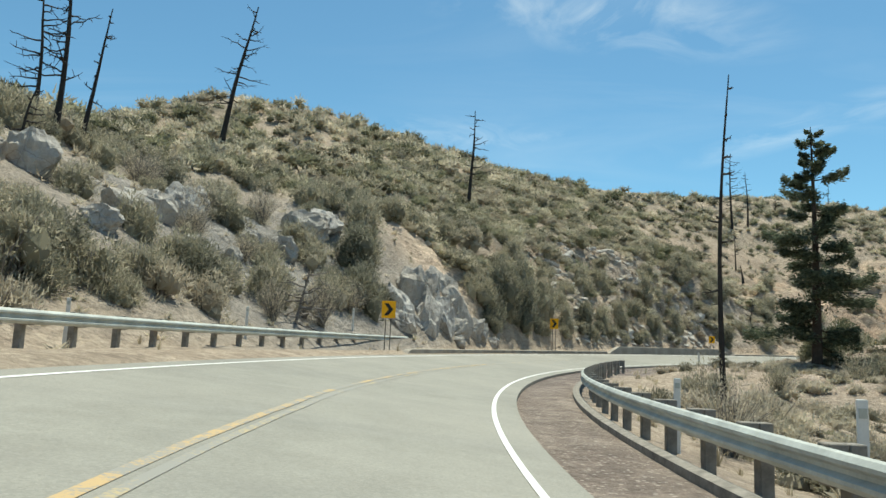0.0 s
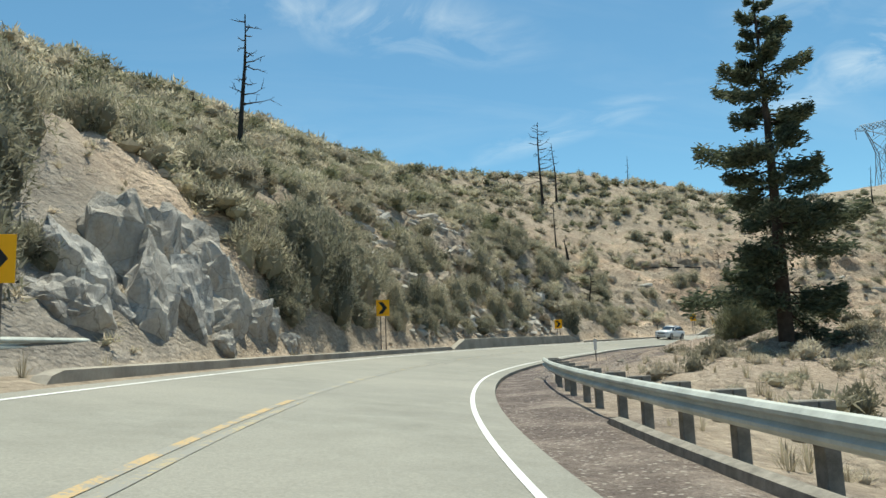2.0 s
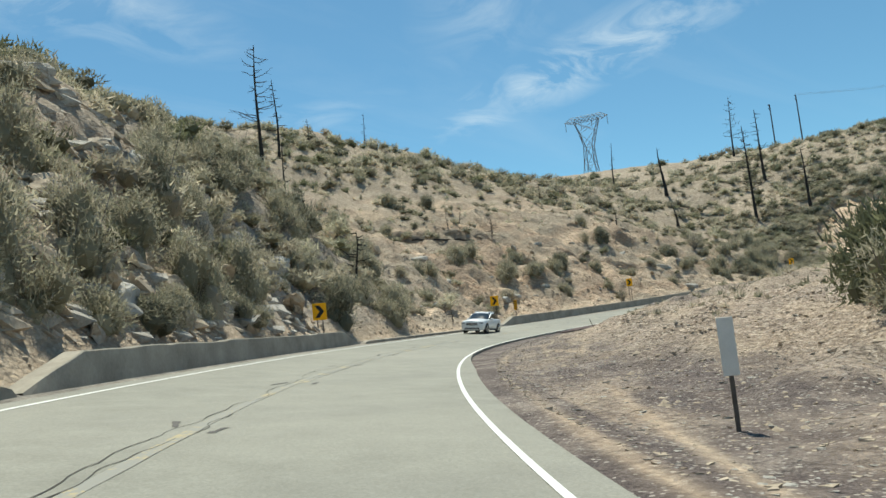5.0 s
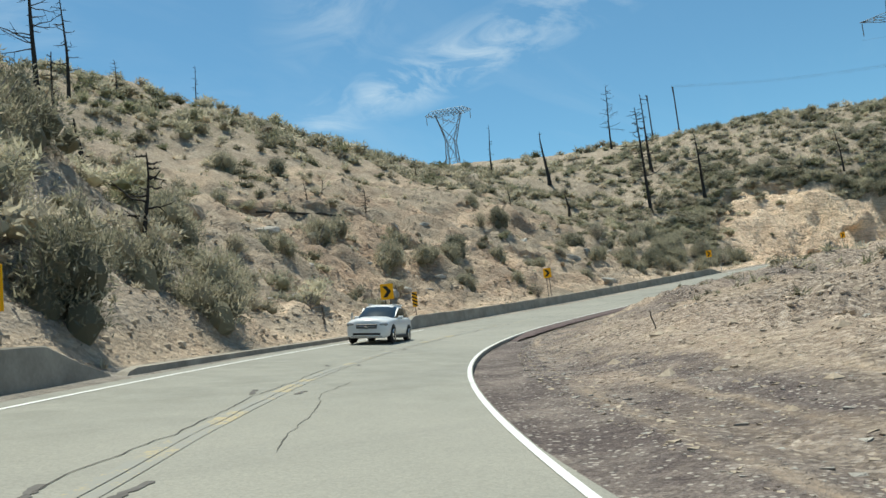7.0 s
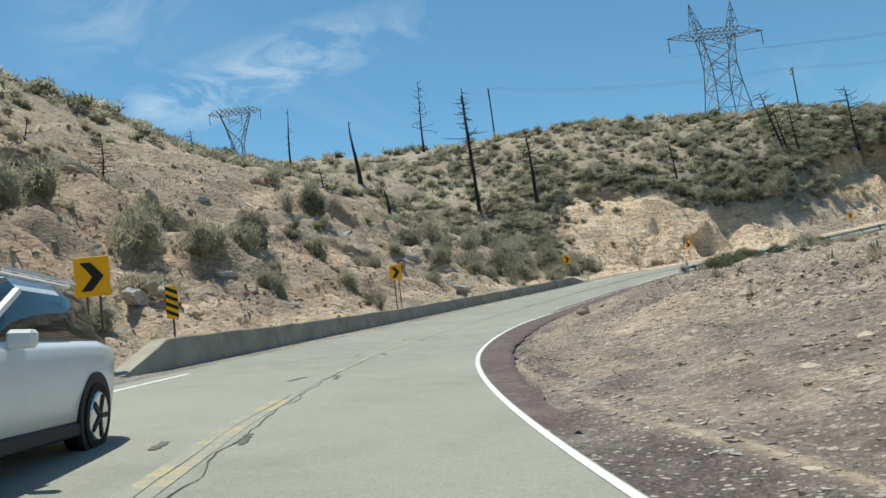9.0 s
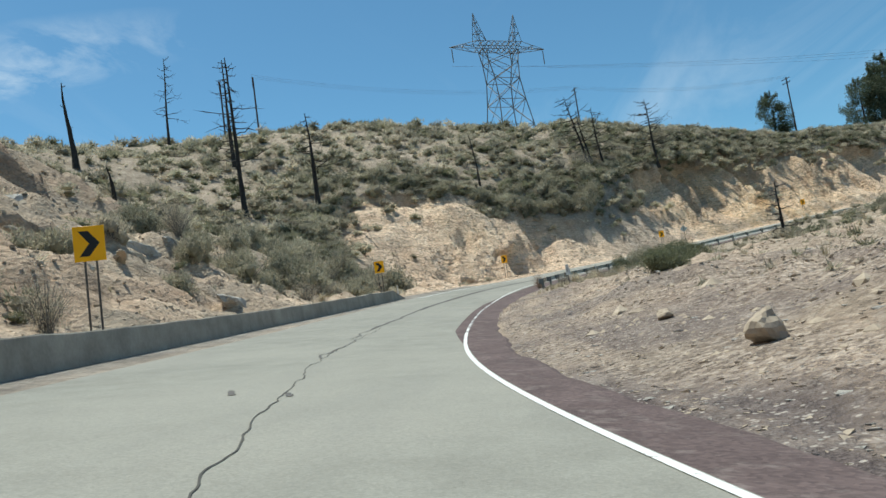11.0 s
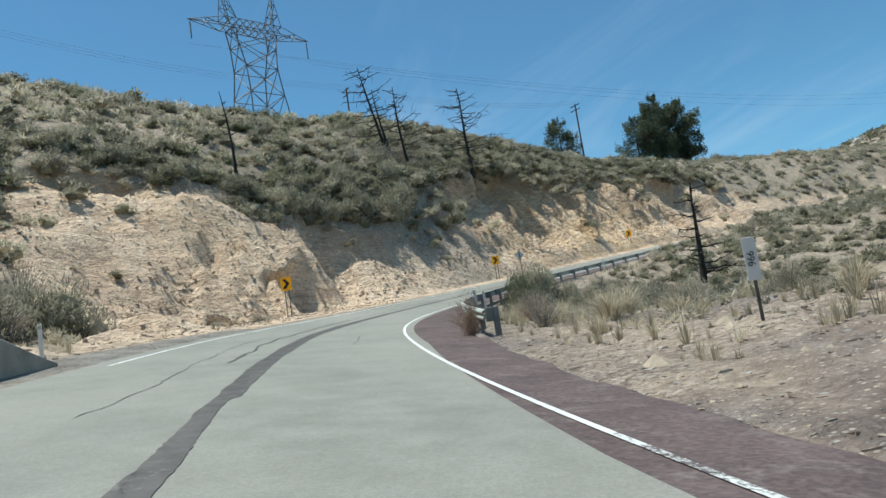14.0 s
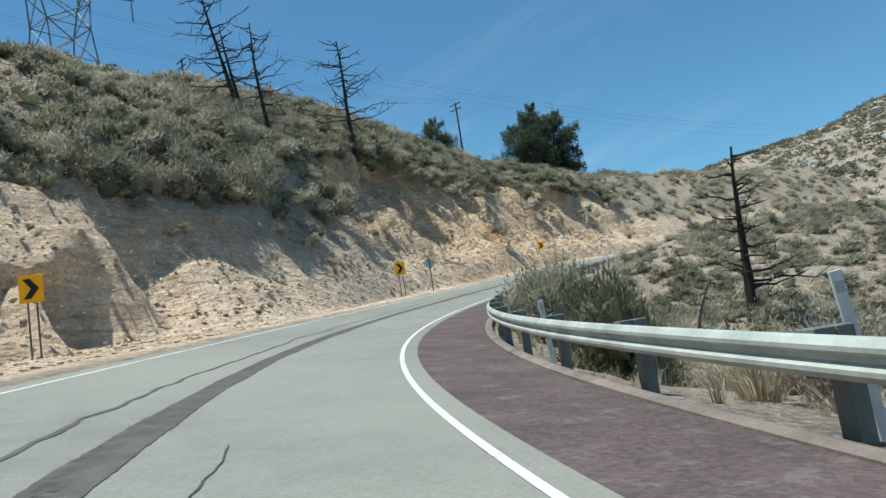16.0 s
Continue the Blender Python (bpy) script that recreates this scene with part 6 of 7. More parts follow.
s, d = rng.uniform(66, 205, 1600), -6.2 - 15 * rng.random(1600) ** 1.4
big_s, big_d = rng.uniform(84, 205, 380), -7.0 - 12 * rng.random(380) ** 1.4
stones("broken rocks lying on the sandy berm", big_s, big_d, rng.gamma(1.8, 0.035, 380) + 0.05, 506, PALE_STONE)
stones("fist-sized rubble on the sandy berm", s, d, rng.gamma(1.3, 0.04, 1600) + 0.03, 505, PALE_STONE)


fx = rng.uniform(180, 560, 1500)
fy = rng.uniform(-420, -60, 1500)
size = rng.gamma(2.0, 0.5, 1500) + 0.3
scatter("far_boulders", "pale boulders on the distant hill", "rocks", small_stone(504), np.c_[fx, fy, far_height(fx, fy)], np.c_[size, size], rng.uniform(0, 6.28, 1500), np.zeros((1500, 3)), ROCK)

# ---- dead and living trees ----
def snag(s, d, tall, thick_, lean=0.0, toward=0.0, limbs=14, reach=1.8, mat=None, label="charred dead conifer with bare branches", seed=0, twin=0.0, low=0.3):
    r = np.random.default_rng(seed)
    mat = mat or CHAR
    reach = reach * (1.45 if limbs >= 12 else 1.15)
    tree = tagged(new("dead_tree"), label, "dead tree")
    tree.matrix_basis = Matrix.Translation(spot(s, d) - Vector((0, 0, 0.3))) @ pose(0, 0, 0, 0, 0, toward) @ pose(0, 0, 0, 0, lean, 0)
    u = np.linspace(0, 1, 12)
    line = np.c_[0.10 * tall ** 0.5 * np.sin(u * 3 + seed) * u, 0.08 * tall ** 0.5 * np.sin(u * 4 + seed * 2) * u, u * tall]
    v, q = tube(line, thick_ * (1 - 0.88 * u) * (1 + 0.25 * np.exp(-u * 14)) + 0.01, 9)
    v += np.random.default_rng(seed).normal(0, thick_ * 0.05, v.shape)
    part("trunk", raw_mesh("trunk", v, q, [mat], True), tree)
    for k in range(int(limbs * 1.4)):
        at = low + (0.97 - low) * (k + r.random()) / int(limbs * 1.4)
        p = np.array([np.interp(at, u, line[:, j]) for j in range(3)])
        a, long = r.uniform(0, 6.28), reach * (1.15 - 0.8 * at) * r.uniform(0.4, 1.2)
        out = np.array([math.cos(a), math.sin(a), 0])
        w = np.linspace(0, 1, 6)[:, None]
        bend = p + out * long * w + np.array([0, 0, 1]) * long * (r.uniform(-0.25, 0.15) * w + r.uniform(0.0, 0.4) * w ** 2) + r.normal(0, 0.025, (6, 3)) * long
        bend[0] = p
        pieces = [tube(bend, np.linspace(0.085, 0.018, 6) * (0.6 + thick_), 4)]
        for j in range(3):
            b = bend[2 + j]
            e = b + (out * r.uniform(0.1, 0.5) + r.normal(0, 0.35, 3)) * long * 0.45
            pieces.append(tube([b, (b + e) / 2 + r.normal(0, 0.03, 3), e], [0.03, 0.022, 0.012], 3))
        bv = np.concatenate([x[0] for x in pieces])
        base, faces = 0, []
        for x in pieces:
            f = x[1] + base
            faces.append(f)
            base += len(x[0])
        part("branch", raw_mesh("branch", bv, np.concatenate(faces), [mat]), tree)
    return tree


THIN = "thin charred dead conifer standing on the ridge"
STUB = "thick charred broken trunk on the hillside"
for k, (s, d, tall, wide, lean, toward, limbs, reach) in enumerate((
        (37.0, 25.3, 12.5, 0.20, 1, 0, 22, 2.0), (36.2, 26.0, 9.5, 0.14, 2, 90, 14, 1.5), (40.0, 26.7, 8.8, 0.16, 9, -10, 8, 1.0), (29.5, 19.2, 3.2, 0.09, 8, 0, 6, 0.8),
        (59.0, 34.8, 15.5, 0.30, 8, -5, 22, 2.6), (80.0, 21.5, 12.0, 0.24, 1, 0, 14, 1.8), (148.0, 45.5, 17.0, 0.28, 1, 180, 22, 3.0), (153.0, 50.0, 12.5, 0.22, 0, 0, 14, 1.6), (138.0, 29.0, 7.5, 0.13, 2, 100, 8, 0.9),
        (36.0, -10.8, 15.5, 0.13, 0.3, 0, 9, 0.9), (134.5, 23.0, 3.4, 0.24, 5, 180, 3, 0.6), (221.0, 54.0, 11.5, 0.40, 4, 85, 5, 0.9), (241.0, 79.0, 17.0, 0.26, 2, 0, 18, 3.2),
        (235.0, 49.0, 17.0, 0.34, 2, 85, 16, 2.2), (224.5, 33.0, 20.0, 0.34, 2, 85, 26, 3.6), (232.8, 31.0, 13.5, 0.38, 2, 85, 16, 3.2), (251.0, 21.8, 8.5, 0.16, 3, 85, 8, 1.2), (269.0, 17.2, 13.0, 0.24, 9, 85, 26, 3.8),
        (270.4, 17.8, 10.0, 0.20, 8, 85, 10, 1.6), (271.6, 16.6, 10.5, 0.20, 5, 85, 20, 3.0), (282.0, 14.6, 12.0, 0.26, 4, 85, 28, 3.8), (211.0, 34.9, 4.5, 0.34, 14, 190, 3, 0.7), (160.0, 25.0, 2.4, 0.06, 4, 20, 4, 0.5),
        (157.0, 24.0, 2.0, 0.05, 5, 70, 3, 0.5), (172.0, 62.0, 7.0, 0.10, 1, 0, 8, 0.8), (121.5, 9.5, 4.0, 0.10, 8, 30, 9, 1.4), (189.0, 24.0, 3.4, 0.10, 5, 30, 5, 0.7), (84.0, 30.0, 3.2, 0.10, 5, 30, 10, 1.5),
        (216.0, 62.0, 11.0, 0.20, 1, 0, 8, 1.0))):
    snag(s, d, tall, wide, lean, toward, limbs, reach, label=STUB if wide > 0.32 and limbs < 13 else THIN if limbs < 15 else "charred dead conifer with bare branches", seed=k + 1)
snag(259.0, -16.9, 9.4, 0.30, 5, 190, 22, 2.3, label="dead conifer trunk with bleached bare limbs beside the guardrail", seed=60, low=0.2)
snag(240.0, -12.0, 3.4, 0.08, 35, 160, 9, 1.3, DEADWOOD, "fallen bleached dead branches beside the road", 61, low=0.1)
snag(131.0, 6.6, 2.2, 0.05, 50, 60, 7, 0.9, DEADWOOD, "fallen bleached dead branches beside the road", 62, low=0.1)
snag(35.5, 8.6, 3.0, 0.07, 12, 60, 14, 1.6, DEADWOOD, "bleached dead shrub trunk among the brush", 63, low=0.1)


def conifer(at, tall, spread, boughs, needles, seed, label, low=0.12, lean=0.0, full=False):
    """Trunk with tiers of drooping boughs, each carrying many needle sprays."""
    r = np.random.default_rng(seed)
    tree = tagged(new("conifer"), label, "tree")
    tree.matrix_basis = Matrix.Translation(at) @ pose(0, 0, 0, lean, 0, 0)
    u = np.linspace(0, 1, 12)
    v, q = tube(np.c_[0.1 * np.sin(u * 4), 0.08 * np.cos(u * 3), u * tall - 0.3], 0.021 * tall * (1 - 0.95 * u) + 0.01, 10)
    part("trunk", raw_mesh("trunk", v, q, [BARK], True), tree)
    for k in range(boughs):
        h = low + (0.985 - low) * (k + r.random()) / boughs
        long = spread * ((1 - h) ** 0.72 if not full else (1 - abs(2 * (h - low) / (1 - low) - 0.9) ** 2.2 * 0.72)) * r.uniform(0.35, 1.2) + 0.25
        if full:
            long = min(long, spread * 1.05)
        a = r.uniform(0, 6.28) if k % 3 else k * 2.4
        out, side = np.array([math.cos(a), math.sin(a), 0]), np.array([-math.sin(a), math.cos(a), 0])
        w = np.linspace(0, 1, 6)[:, None]
        droop = r.uniform(0.1, 0.65) * (1.25 - h)
        line = np.array([0, 0, h * tall - 0.3]) + out * long * w + np.array([0, 0, 1]) * long * (-droop * w + 0.20 * w ** 3 + (0.25 * h) * w)
        pieces, faces = tube(line, np.linspace(0.05, 0.01, 6) * (0.5 + tall / 30), 4)
        n = max(12, int(needles * long / spread))
        t = r.uniform(0.18, 1, n)[:, None] ** 0.75
        mid = np.stack([np.interp(t[:, 0], w[:, 0], line[:, j]) for j in range(3)], 1)
        wide = long * 0.30 * np.sin(np.clip(t, 0.05, 1) * 2.6)
        off = r.normal(0, 0.6, (n, 1))
        mid = mid + side * off * wide + np.array([0, 0, 1]) * r.normal(-0.05, 0.30 if full else 0.11, (n, 1)) * long ** 0.5
        way = out * 0.8 + side * np.sign(off) * r.uniform(0.1, 0.9, (n, 1)) + r.normal(0, 0.35, (n, 3))
        way /= np.linalg.norm(way, axis=1)[:, None]
        x = np.cross(way, r.normal(size=(n, 3)))
        x /= np.linalg.norm(x, axis=1)[:, None]
        size = tall * (0.011 if full else 0.0085) * r.uniform(0.7, 1.5, (n, 1))
        leaf = np.stack([mid - way * size, mid + x * size * (0.42 if full else 0.28), mid + way * size, mid - x * size * (0.42 if full else 0.28)], 1).reshape(-1, 3)
        bough = part("bough", raw_mesh("bough", pieces, faces, [BARK]), tree)
        me = raw_mesh("needles", leaf, np.arange(len(leaf)).reshape(-1, 4), [NEEDLES])
        shade = np.repeat(np.c_[np.clip(r.normal(0.1, 0.1, n), 0, 1), np.clip(r.normal(0.45, 0.2, n), 0, 1), np.zeros(n)], 4, axis=0)
        colour_layer(me, "tint", shade)
        part("needles", me, bough)
    return tree


fir_at = spot(70.3, -15.9)
conifer(fir_at, 18.8, 5.6, 70, 1150, 700, "tall dark green fir standing beside the bend", 0.10)
for k, (s, d, tall) in enumerate(((341.0, 43.0, 16.0), (369.5, 48.0, 21.0), (373.0, 50.0, 25.0), (377.0, 49.0, 23.0), (381.0, 51.0, 24.0), (366.0, 49.0, 18.0))):
    conifer(spot(s, d), tall * 0.9, 4.4 if k == 0 else 5.4, 52, 420, 710 + k, "dark pine standing on the skyline", 0.16, full=True)
for k, (s, d, tall) in enumerate(((188.0, 40.0, 4.0), (162.0, 21.5, 2.8), (160.5, 56.0, 4.6))):
    conifer(spot(s, d), tall, 1.6, 34, 40, 730 + k, "young green conifer on the bare slope", 0.02)


# ---- power line ----
def struts(name, pairs, r, parent):
    for a, b in pairs:
        v, q = tube([a, b], [r, r], 4)
        part(name, raw_mesh(name, v, q, [LATTICE]), parent)


def pylon(at, turn, base, tall, label, peaks=True, waist=(1.0, 0.84, 0.70, 0.66, 0.78, 0.95), reach=13.3):
    """Lattice tower: four legs, X bracing, a bridge with two arms and two peaks."""
    tower = tagged(new("transmission_tower"), label, "power pylon")
    tower.matrix_basis = Matrix.Translation(at) @ pose(0, 0, 0, 0, 0, turn)
    levels = np.array([0, 0.2, 0.38, 0.53, 0.65, 0.74]) * tall
    wx = base * np.array(waist)
    wy = base * np.array([1.0, 0.82, 0.64, 0.46, 0.34, 0.26])

    def corner(k, i, j):
        return np.array([wx[k] * i, wy[k] * j, levels[k]])
    for i in (-1, 1):
        for j in (-1, 1):
            line = [corner(k, i, j) for k in range(6)]
            v, q = joined([tube([a, b], [0.16, 0.14], 4) for a, b in zip(line[:-1], line[1:])])
            part("leg", raw_mesh("leg", v, q, [LATTICE]), tower)
    for k in range(5):
        pairs = []
        for i in (-1, 1):
            pairs += [(corner(k, i, -1), corner(k + 1, i, 1)), (corner(k, i, 1), corner(k + 1, i, -1)), (corner(k + 1, i, -1), corner(k + 1, i, 1))]
            pairs += [(corner(k, -1, i), corner(k + 1, 1, i)), (corner(k, 1, i), corner(k + 1, -1, i))]
            if k != 3:
                pairs.append((corner(k + 1, -1, i), corner(k + 1, 1, i)))
        struts("brace", pairs, 0.085, tower)
    z0, z1, depth, half_ = levels[5], levels[5] + 2.0, wy[5], wx[5]
    xs = np.linspace(-half_ * 1.25, half_ * 1.25, 9)
    pairs = []
    for j in (-1, 1):
        for a, b in zip(xs[:-1], xs[1:]):
            pairs += [((a, j * depth, z0), (b, j * depth, z0)), ((a, j * depth, z1), (b, j * depth, z1)), ((a, j * depth, z0), (b, j * depth, z1)), ((a, j * depth, z1), (b, j * depth, z0))]
    for a in xs:
        pairs += [((a, -depth, z0), (a, depth, z0)), ((a, -depth, z1), (a, depth, z1))]
    struts("bridge_member", [(np.array(a), np.array(b)) for a, b in pairs], 0.085, tower)
    for i in (-1, 1):
        tip = np.array([i * reach, 0, z0 + 0.6])
        root = [np.array([i * half_ * 1.25, j * depth, z]) for j in (-1, 1) for z in (z0, z1)]
        pairs = [(a, tip) for a in root] + [((root[0] + tip) / 2, (root[3] + tip) / 2), ((root[1] + tip) / 2, (root[2] + tip) / 2), (root[0], (root[1] + tip) / 2), (root[2], (root[3] + tip) / 2)]
        struts("arm_member", pairs, 0.085, tower)
        peak = np.array([i * half_ * 1.15, 0, tall])
        feet = [np.array([i * half_ * f, j * depth, z1]) for j in (-1, 1) for f in (0.75, 1.25)]
        pairs = [(a, peak) for a in feet]
        for w in (0.33, 0.66):
            ring = [a + (peak - a) * w for a in feet]
            pairs += [(ring[0], ring[1]), (ring[2], ring[3]), (ring[0], ring[2]), (ring[1], ring[3]), (feet[0], ring[1]), (feet[2], ring[3])]
        if peaks:
            struts("peak_member", pairs, 0.08, tower)
        for x in (i * (reach - 0.5), i * 0.24 * reach):
            v, q = tube([(x, 0, z0 + 0.2), (x, 0, z0 - 3.2)], [0.12, 0.12], 6)
            part("insulator", raw_mesh("insulator", v, q, [LATTICE]), tower, label="hanging insulator string")
    return tower


pylon((260, 114, 47), -60, 5.2, 37.5, "steel lattice transmission tower on the ridge")
pylon((263, 276, 56), -62, 5.0, 52, "distant steel lattice transmission tower behind the saddle", False, (0.85, 0.66, 0.42, 0.36, 0.72, 1.05), 9.5)


def utility_pole(top, tall, turn, label="wooden utility pole with crossarms on the ridge"):
    pole = tagged(new("utility_pole"), label, "utility pole")
    pole.matrix_basis = Matrix.Translation(Vector(top) - Vector((0, 0, tall))) @ pose(0, 0, 0, 0, 0, turn)
    v, q = tube([(0, 0, 0), (0, 0, tall)], [0.2, 0.14], 8)
    part("pole", raw_mesh("pole", v, q, [POLE]), pole)
    for z in (0.4, 1.4):
        part("crossarm", box_bm(0, 0.16, tall - z, 2.8, 0.12, 0.14), pole, POLE)
        for x in (-1.25, -0.5, 0.5, 1.25):
            v, q = tube([(x, 0.16, tall - z + 0.07), (x, 0.16, tall - z + 0.27)], [0.05, 0.04], 6)
            part("insulator", raw_mesh("insulator", v, q, [LATTICE]), pole)
    return pole


POLES = [(217, 163, 62.7), (212, 168, 61), (255.2, 97.6, 60.5), (263, 47, 56.3)]
for k, top in enumerate(POLES):
    utility_pole(top, 17, 20)


def cable(a, b, sag, label, r=0.013):
    a, b = np.array(a, float), np.array(b, float)
    u = np.linspace(0, 1, 25)[:, None]
    line = a + (b - a) * u - np.array([0, 0, 1]) * sag * 4 * u * (1 - u)
    v, q = tube(line, np.full(25, r), 4)
    return tagged(new("power_cable", raw_mesh("power_cable", v, q, [CABLE])), label, "cable", "overhead power cables")


for off in (-1.2, 0.0, 1.2):
    cable((217 + off, 163, 62.9), (255.2 + off, 97.6, 60.7), 2.2, "thin sagging overhead cable between utility poles")
    cable((255.2 + off, 97.6, 60.7), (263 + off, 47, 56.5), 1.8, "thin sagging overhead cable between utility poles")
for x, y, z in ((253.3, 125.6, 70.5), (266.7, 102.4, 70.5), (258.3, 116.8, 70.5)):
    cable((x, y, z), (x + 130, y - 420, z + 30), 16, "high-voltage cable slung from the tower", 0.018)


# ---- small roadside things ----
def marker_post(s, d, tall, wide, label, plate=True, lean=0.0, twist=0.0):
    foot = spot(s, d)
    ob = tagged(new("marker_post"), label, "marker post")
    ob.matrix_basis = Matrix.Translation(foot) @ pose(0, 0, 0, 0, lean, heading(s) + twist)
    if plate:
        part("post", box_bm(0, 0, tall * 0.35, 0.05, 0.03, tall * 1.1), ob, TIMBER)
        part("plate", box_bm(0, -0.025, tall * 0.72, wide, 0.012, tall * 0.5, 0.004), ob, WHITE, "white plate")
    else:
        part("post", box_bm(0, 0, tall * 0.45, wide, 0.022, tall * 1.1, 0.006), ob, WHITE)
        part("reflector", box_bm(0, -0.014, tall * 0.9, wide * 0.7, 0.006, 0.09), ob, STEEL, "grey reflector patch")
    return ob


marker_post(75.5, -6.0, 1.35, 0.19, "white paddle marker on a post in gravel", twist=-10)
paddle = marker_post(198.0, -8.7, 1.35, 0.21, "white numbered paddle marker on a timber post", twist=-12)
text = bpy.data.curves.new("number", "FONT")
text.body, text.size, text.align_x, text.align_y, text.extrude = "966", 0.16, "CENTER", "CENTER", 0.002
shown = new("number", text)
shown.parent = paddle
shown.matrix_basis = pose(0, -0.036, 1.35 * 0.72, 90, 0, 0) @ pose(0, 0, 0, 0, 0, 90)
text.materials.append(BLACK)
DEL = "slim white delineator post behind the guardrail"
for s, d, tall, lean in ((7.2, -5.85, 1.25, 0), (13.3, -5.85, 1.2, 0), (218.5, -6.35, 1.3, -6), (228.5, -6.3, 1.25, -3), (240.0, -6.3, 1.2, 0), (252.0, -6.3, 1.2, 0), (268.0, -6.3, 1.2, 0), (286.0, -6.3, 1.2, 0),
                         (18.5, 7.6, 1.3, 0), (29.0, 7.6, 1.25, 0), (40.0, 7.6, 1.2, 0), (47.0, 7.6, 1.1, 0), (133.0, 5.6, 1.0, 10), (207.0, 5.4, 0.9, 0)):
    marker_post(s, d, tall, 0.11, DEL, False, lean)

stripe = tagged(new("object_marker"), "yellow and black striped marker at the wall's end", "road sign")
stripe.matrix_basis = Matrix.Translation(spot(142.0, 5.2)) @ pose(0, 0, 0, 0, 0, heading(142) + 12)
mid = 6.75 - stripe.location.z
part("plate", box_bm(0, 0, mid, 0.34, 0.012, 0.95, 0.004), stripe, YELLOW)
part("post", box_bm(0, 0.03, mid / 2 - 0.1, 0.05, 0.04, mid + 0.5), stripe, TIMBER)
for k in range(4):
    bm = bmesh.new()
    z = mid - 0.36 + k * 0.225
    lo, hi = mid - 0.47, mid + 0.47
    pts = [(-0.165, z + 0.16), (-0.165, z + 0.05), (0.165, z - 0.12), (0.165, z - 0.01)]
    quad = [bm.verts.new((x, -0.0105, min(hi, max(lo, y)))) for x, y in pts]
    rear = [bm.verts.new((x, -0.0065, min(hi, max(lo, y)))) for x, y in pts]
    bm.faces.new(quad)
    for j in range(4):
        bm.faces.new((quad[j], rear[j], rear[(j + 1) % 4], quad[(j + 1) % 4]))
    part("stripe", bm, stripe, BLACK)

warn = tagged(new("warning_sign"), "back of a diamond warning sign on a post", "road sign")
warn.matrix_basis = Matrix.Translation(spot(273.0, 4.9)) @ pose(0, 0, 0, 0, 0, heading(273) + 40)
part("plate", box_bm(0, 0, 0, 0.75, 0.01, 0.75, 0.003), warn, STEEL, "bare metal back", pose(0, 0, 2.2, 0, 45, 0))
part("post", box_bm(0, -0.03, 1.0, 0.06, 0.05, 2.9), warn, TIMBER)


def kerb(label, s0, s1, d0, d1, tall, mat, base=0.0):
    b = BANK * (d0 + d1) / 2 + base
    def rounded(k):
        return lambda s: b - 0.25 + (k + 0.25) * np.clip(np.minimum(s - s0, s1 - s) / 0.5, 0.02, 1)
    me = strip("kerb", s0, s1, [(d1, b - 0.25), (d1, rounded(tall - 0.03)), ((d0 + d1) / 2, rounded(tall)), (d0, rounded(tall - 0.03)), (d0, b - 0.25)], mat, ds=0.4)
    return tagged(new("kerb", me), label, "kerb", kind="structure")


kerb("low weathered timber kerb below the guardrail", -40, 40, -5.24, -5.02, 0.15, POST_WOOD)
DUSTY = plain("dust_covered_asphalt", (0.25, 0.205, 0.175), 0.95, vary=0.5, scale=1.5, relief=0.02)
kerb("low dust-covered asphalt dike before the guardrail", 207, 316, -5.3, -5.08, 0.06, DUSTY)
kerb("low worn concrete kerb at the foot of the slope", 40, 81, 4.35, 4.7, 0.20, CONCRETE)
kerb("low worn concrete kerb at the foot of the slope", 110, 131, 4.35, 4.65, 0.13, CONCRETE)


# cracks and patches in the asphalt
def crack(s0, s1, d, wide, seed, mat, sway=0.25):
    r = np.random.default_rng(seed)
    n = max(8, int((s1 - s0) / 0.11))
    s = np.linspace(s0, s1, n)
    mid = d + shift(s) + sway * (fbm(s / 3.5, s * 0 + seed, 3, seed) * 1.6 + fbm(s / 0.8, s * 0 + seed, 3, seed + 50) * 0.7)
    ripple = 0.8 * fbm(s / 0.55, s * 0 + seed, 4, seed + 90) if wide < 0.1 else 0.35 * fbm(s / 2.8, s * 0 + seed, 3, seed + 90) + 0.05 * r.normal(size=n)
    w = wide * np.clip(0.9 + ripple, 0.15, 1.5) * np.clip(np.minimum(np.arange(n), np.arange(n)[::-1]) / 3, 0.1, 1)
    a, b = place(s, mid + w, BANK * (mid + w) + 0.007).T, place(s, mid - w, BANK * (mid - w) + 0.007).T
    me = raw_mesh("crack", np.stack([a, b], 1).reshape(-1, 3), grid_faces(n, 2)[:, ::-1], [mat])
    return tagged(new("road_crack", me), "dark crack or patch in the asphalt", "road crack", kind="structure")


def groove(s0, s1, d, wide, seed):
    """Ragged worn patch where the surface has broken up beside the centre line."""
    r = np.random.default_rng(seed)
    n = int((s1 - s0) / 0.07) + 2
    s = np.linspace(s0, s1, n)
    left, right = wide * r.uniform(0.25, 1.0, n), wide * r.uniform(0.25, 1.0, n)
    mid = d + shift(s) + 0.1 * np.linspace(-1, 1, n) * r.uniform(-1, 1)
    a, b = place(s, mid + left, BANK * (mid + left) + 0.007).T, place(s, mid - right, BANK * (mid - right) + 0.007).T
    me = raw_mesh("road_patch", np.stack([a, b], 1).reshape(-1, 3), grid_faces(n, 2)[:, ::-1], [TAR])
    return tagged(new("road_patch", me), "ragged dark worn patch beside the centre line", "road patch", kind="structure")


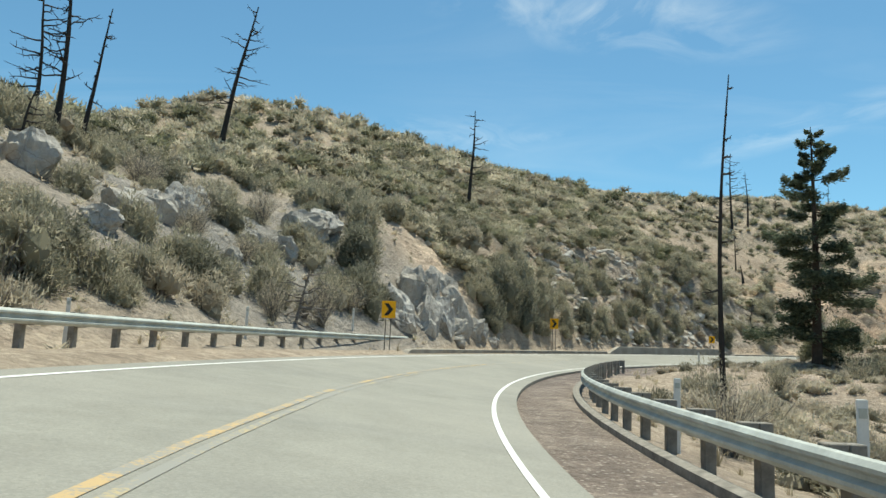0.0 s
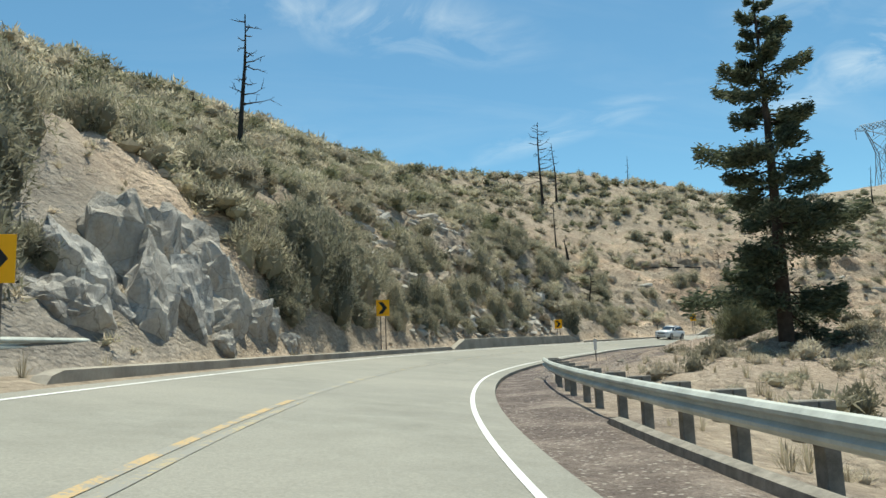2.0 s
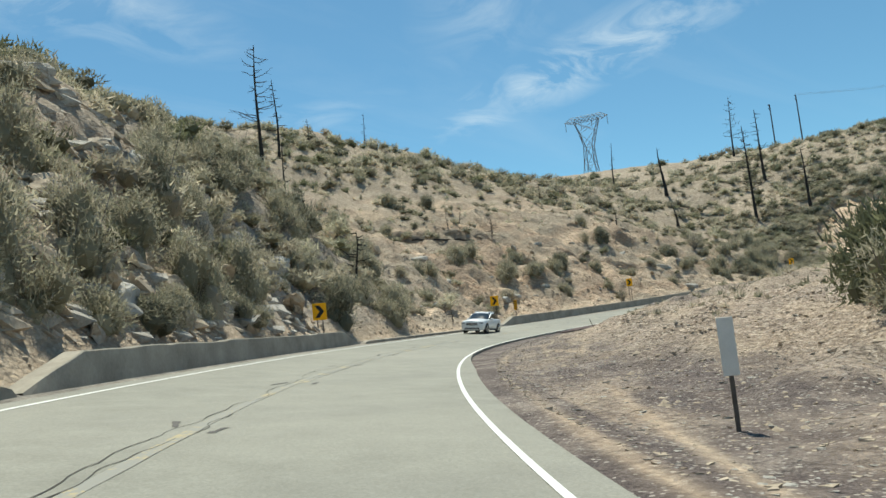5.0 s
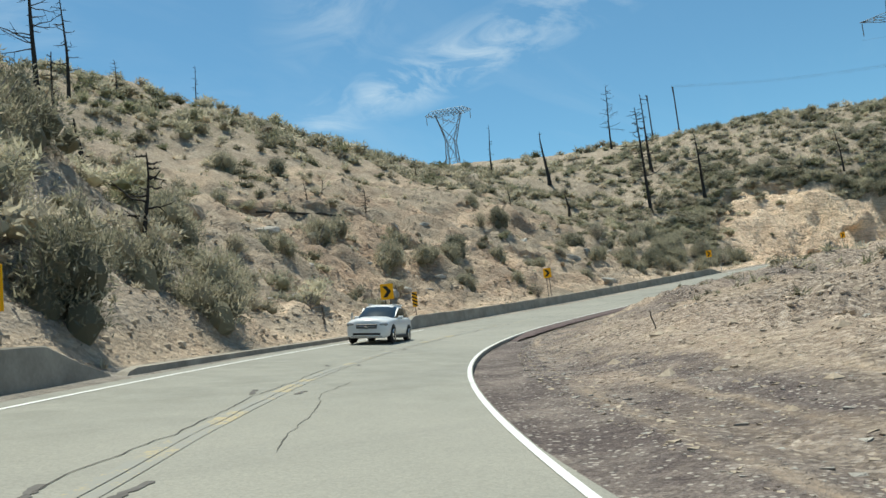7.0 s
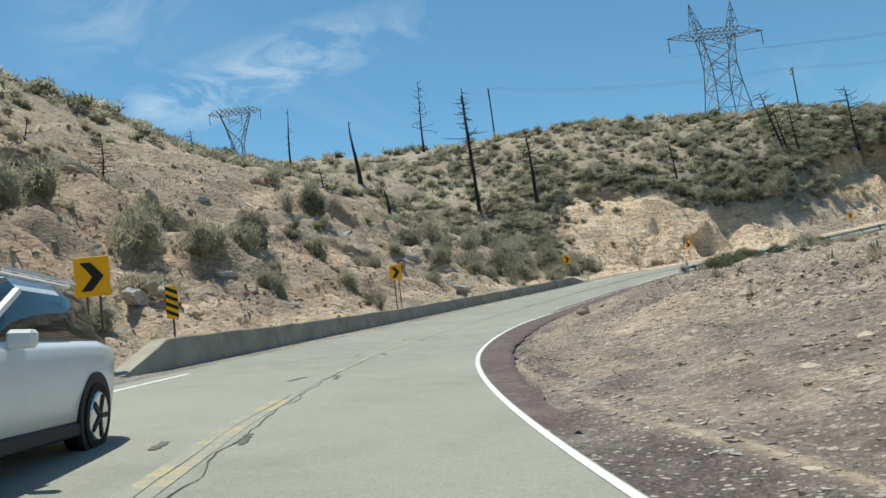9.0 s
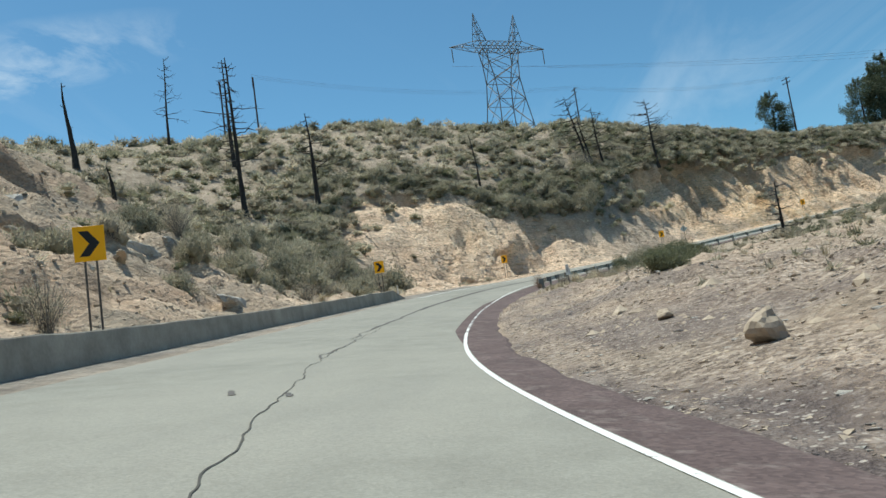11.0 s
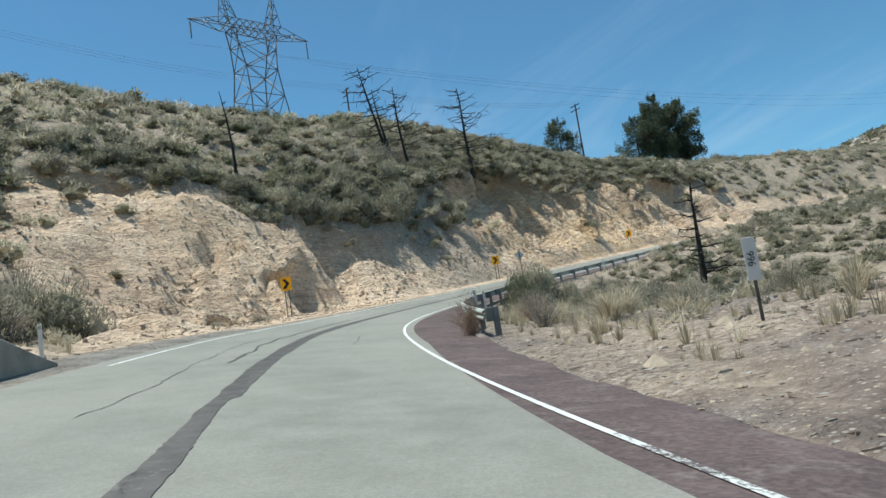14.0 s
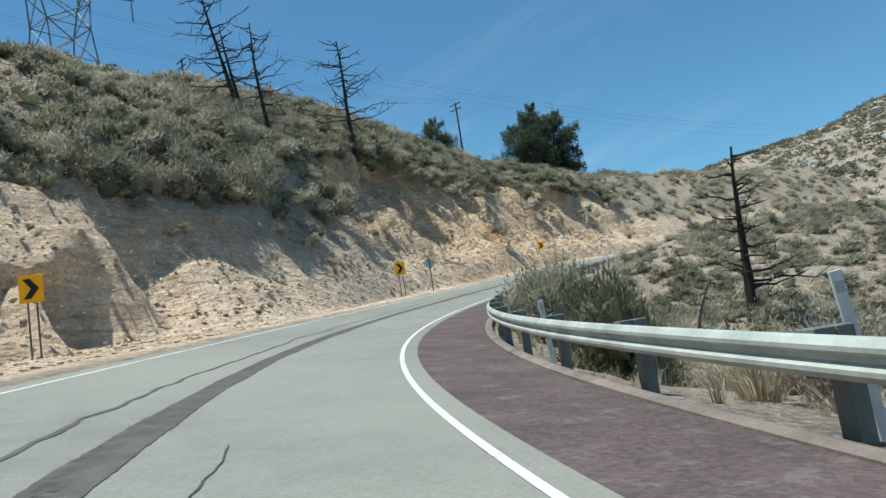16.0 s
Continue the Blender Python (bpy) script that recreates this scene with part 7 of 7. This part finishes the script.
for k in range(14):
    at = 61.6 + k * 7.3
    for d in (-0.3, 0.42):
        begin = at + rng.uniform(-0.4, 0.4)
        groove(begin, begin + rng.uniform(0.4, 0.9), d + rng.uniform(-0.06, 0.06), 0.065, 800 + 2 * k + (d > 0))
for k, (a, b, d, w) in enumerate(((50, 78, 0.05, 0.03), (60, 86, 0.25, 0.025), (86, 112, 0.3, 0.03), (100, 108, -0.9, 0.02), (150, 176, -0.25, 0.035), (207, 211, -1.7, 0.03), (214, 220, -1.0, 0.03), (196, 214, 1.3, 0.03), (60, 64, -1.6, 0.02), (120, 140, -0.2, 0.03))):
    crack(a, b, d, 0.26 * w, 840 + k, CRACK, 0.16)
for k, (a, b, d, w, sway) in enumerate(((175, 193, -0.1, 0.06, 0.12), (189, 420, -0.12, 0.15, 0.03), (197, 420, -0.2, 0.2, 0.02), (203, 420, 0.7, 0.04, 0.12), (163, 177, -0.12, 0.025, 0.2))):
    crack(a, b, d, w, 870 + k, TAR, sway)


def timber(points, r, label, name="log", mat=None, category="log"):
    """A round timber or dead branch lying along points on the ground."""
    rr_ = np.random.default_rng(int(points[0][0] * 10))
    line = np.array([place(a, b) + [0, 0, c] for a, b, c in points])
    u = np.linspace(0, 1, 12)
    fine_line = np.stack([np.interp(u, np.linspace(0, 1, len(line)), line[:, j]) for j in range(3)], 1) + rr_.normal(0, r * 0.35, (12, 3))
    v, q = tube(fine_line, r * rr_.uniform(0.75, 1.1, 12), 8)
    ends = [list(range(7, -1, -1)), list(range(88, 96))]
    me = bpy.data.meshes.new(name)
    me.from_pydata(v.tolist(), [], q.tolist() + ends)
    me.materials.append(mat or CHAR)
    return tagged(new(name, me), label, category)


# added dark bar that imitates the shadow line under a ledge
timber([(151.5, 24.6, 0.25), (158.0, 20.9, 0.3)], 0.12, "dark log-shaped bar standing in for a ledge's shadow on the slope")
timber([(75.0, -11.4, 0.06), (77.0, -10.8, 0.1), (79.5, -11.3, 0.05)], 0.05, "dead branch lying across the gravel turnout", "dead_branch", DEADWOOD, "branch")
timber([(115.0, -8.2, -0.2), (114.6, -8.0, 0.55)], 0.022, "short leaning wooden stake on the berm", "stake", DEADWOOD, "post")
timber([(131.2, 6.2, -0.2), (130.8, 6.1, 1.0)], 0.06, "short leaning wooden stake below the slope", "stake", TIMBER, "post")
TUFTS = [raw_mesh("grass_clump", *tuft_mesh(310 + k, 260, (0.8, 1.0), STRAW), [STRAW]) for k in range(2)]
for me in TUFTS:
    n = len(me.vertices)
    shade = np.repeat(np.random.default_rng(9).uniform(0.3, 1.0, (n // 6, 1)), 6, axis=0)
    colour_layer(me, "tint", np.c_[shade, shade, 0 * shade])
for k, (s, d, wide, tall) in enumerate(((200.5, -12.0, 1.1, 1.0), (205.5, -8.6, 1.5, 1.1), (207.5, -9.6, 1.3, 1.2), (204.0, -9.8, 1.2, 0.8), (210.0, -8.2, 1.1, 0.9), (214.0, -9.0, 1.2, 1.1), (219.0, -8.2, 1.3, 1.2), (223.5, -8.0, 1.5, 1.4),
                                        (226.5, -8.8, 1.4, 1.3), (221.0, -10.5, 1.4, 1.2), (230.0, -10.0, 1.5, 1.3), (237.0, -10.6, 1.5, 1.3), (241.5, -12.0, 1.8, 1.6), (216.5, -7.4, 0.9, 0.8), (203.0, -7.6, 0.8, 0.6), (199.0, 8.2, 1.0, 0.8))):
    ob = tagged(new("grass_clump", TUFTS[k % 2]), "pale bleached bunchgrass clump beside the guardrail", "grass", "bunchgrass clumps")
    ob.matrix_basis = Matrix.Translation(spot(s, d) - Vector((0, 0, 0.03))) @ pose(0, 0, 0, 0, 0, 40 * k) @ Matrix.Diagonal((wide, wide, tall, 1))
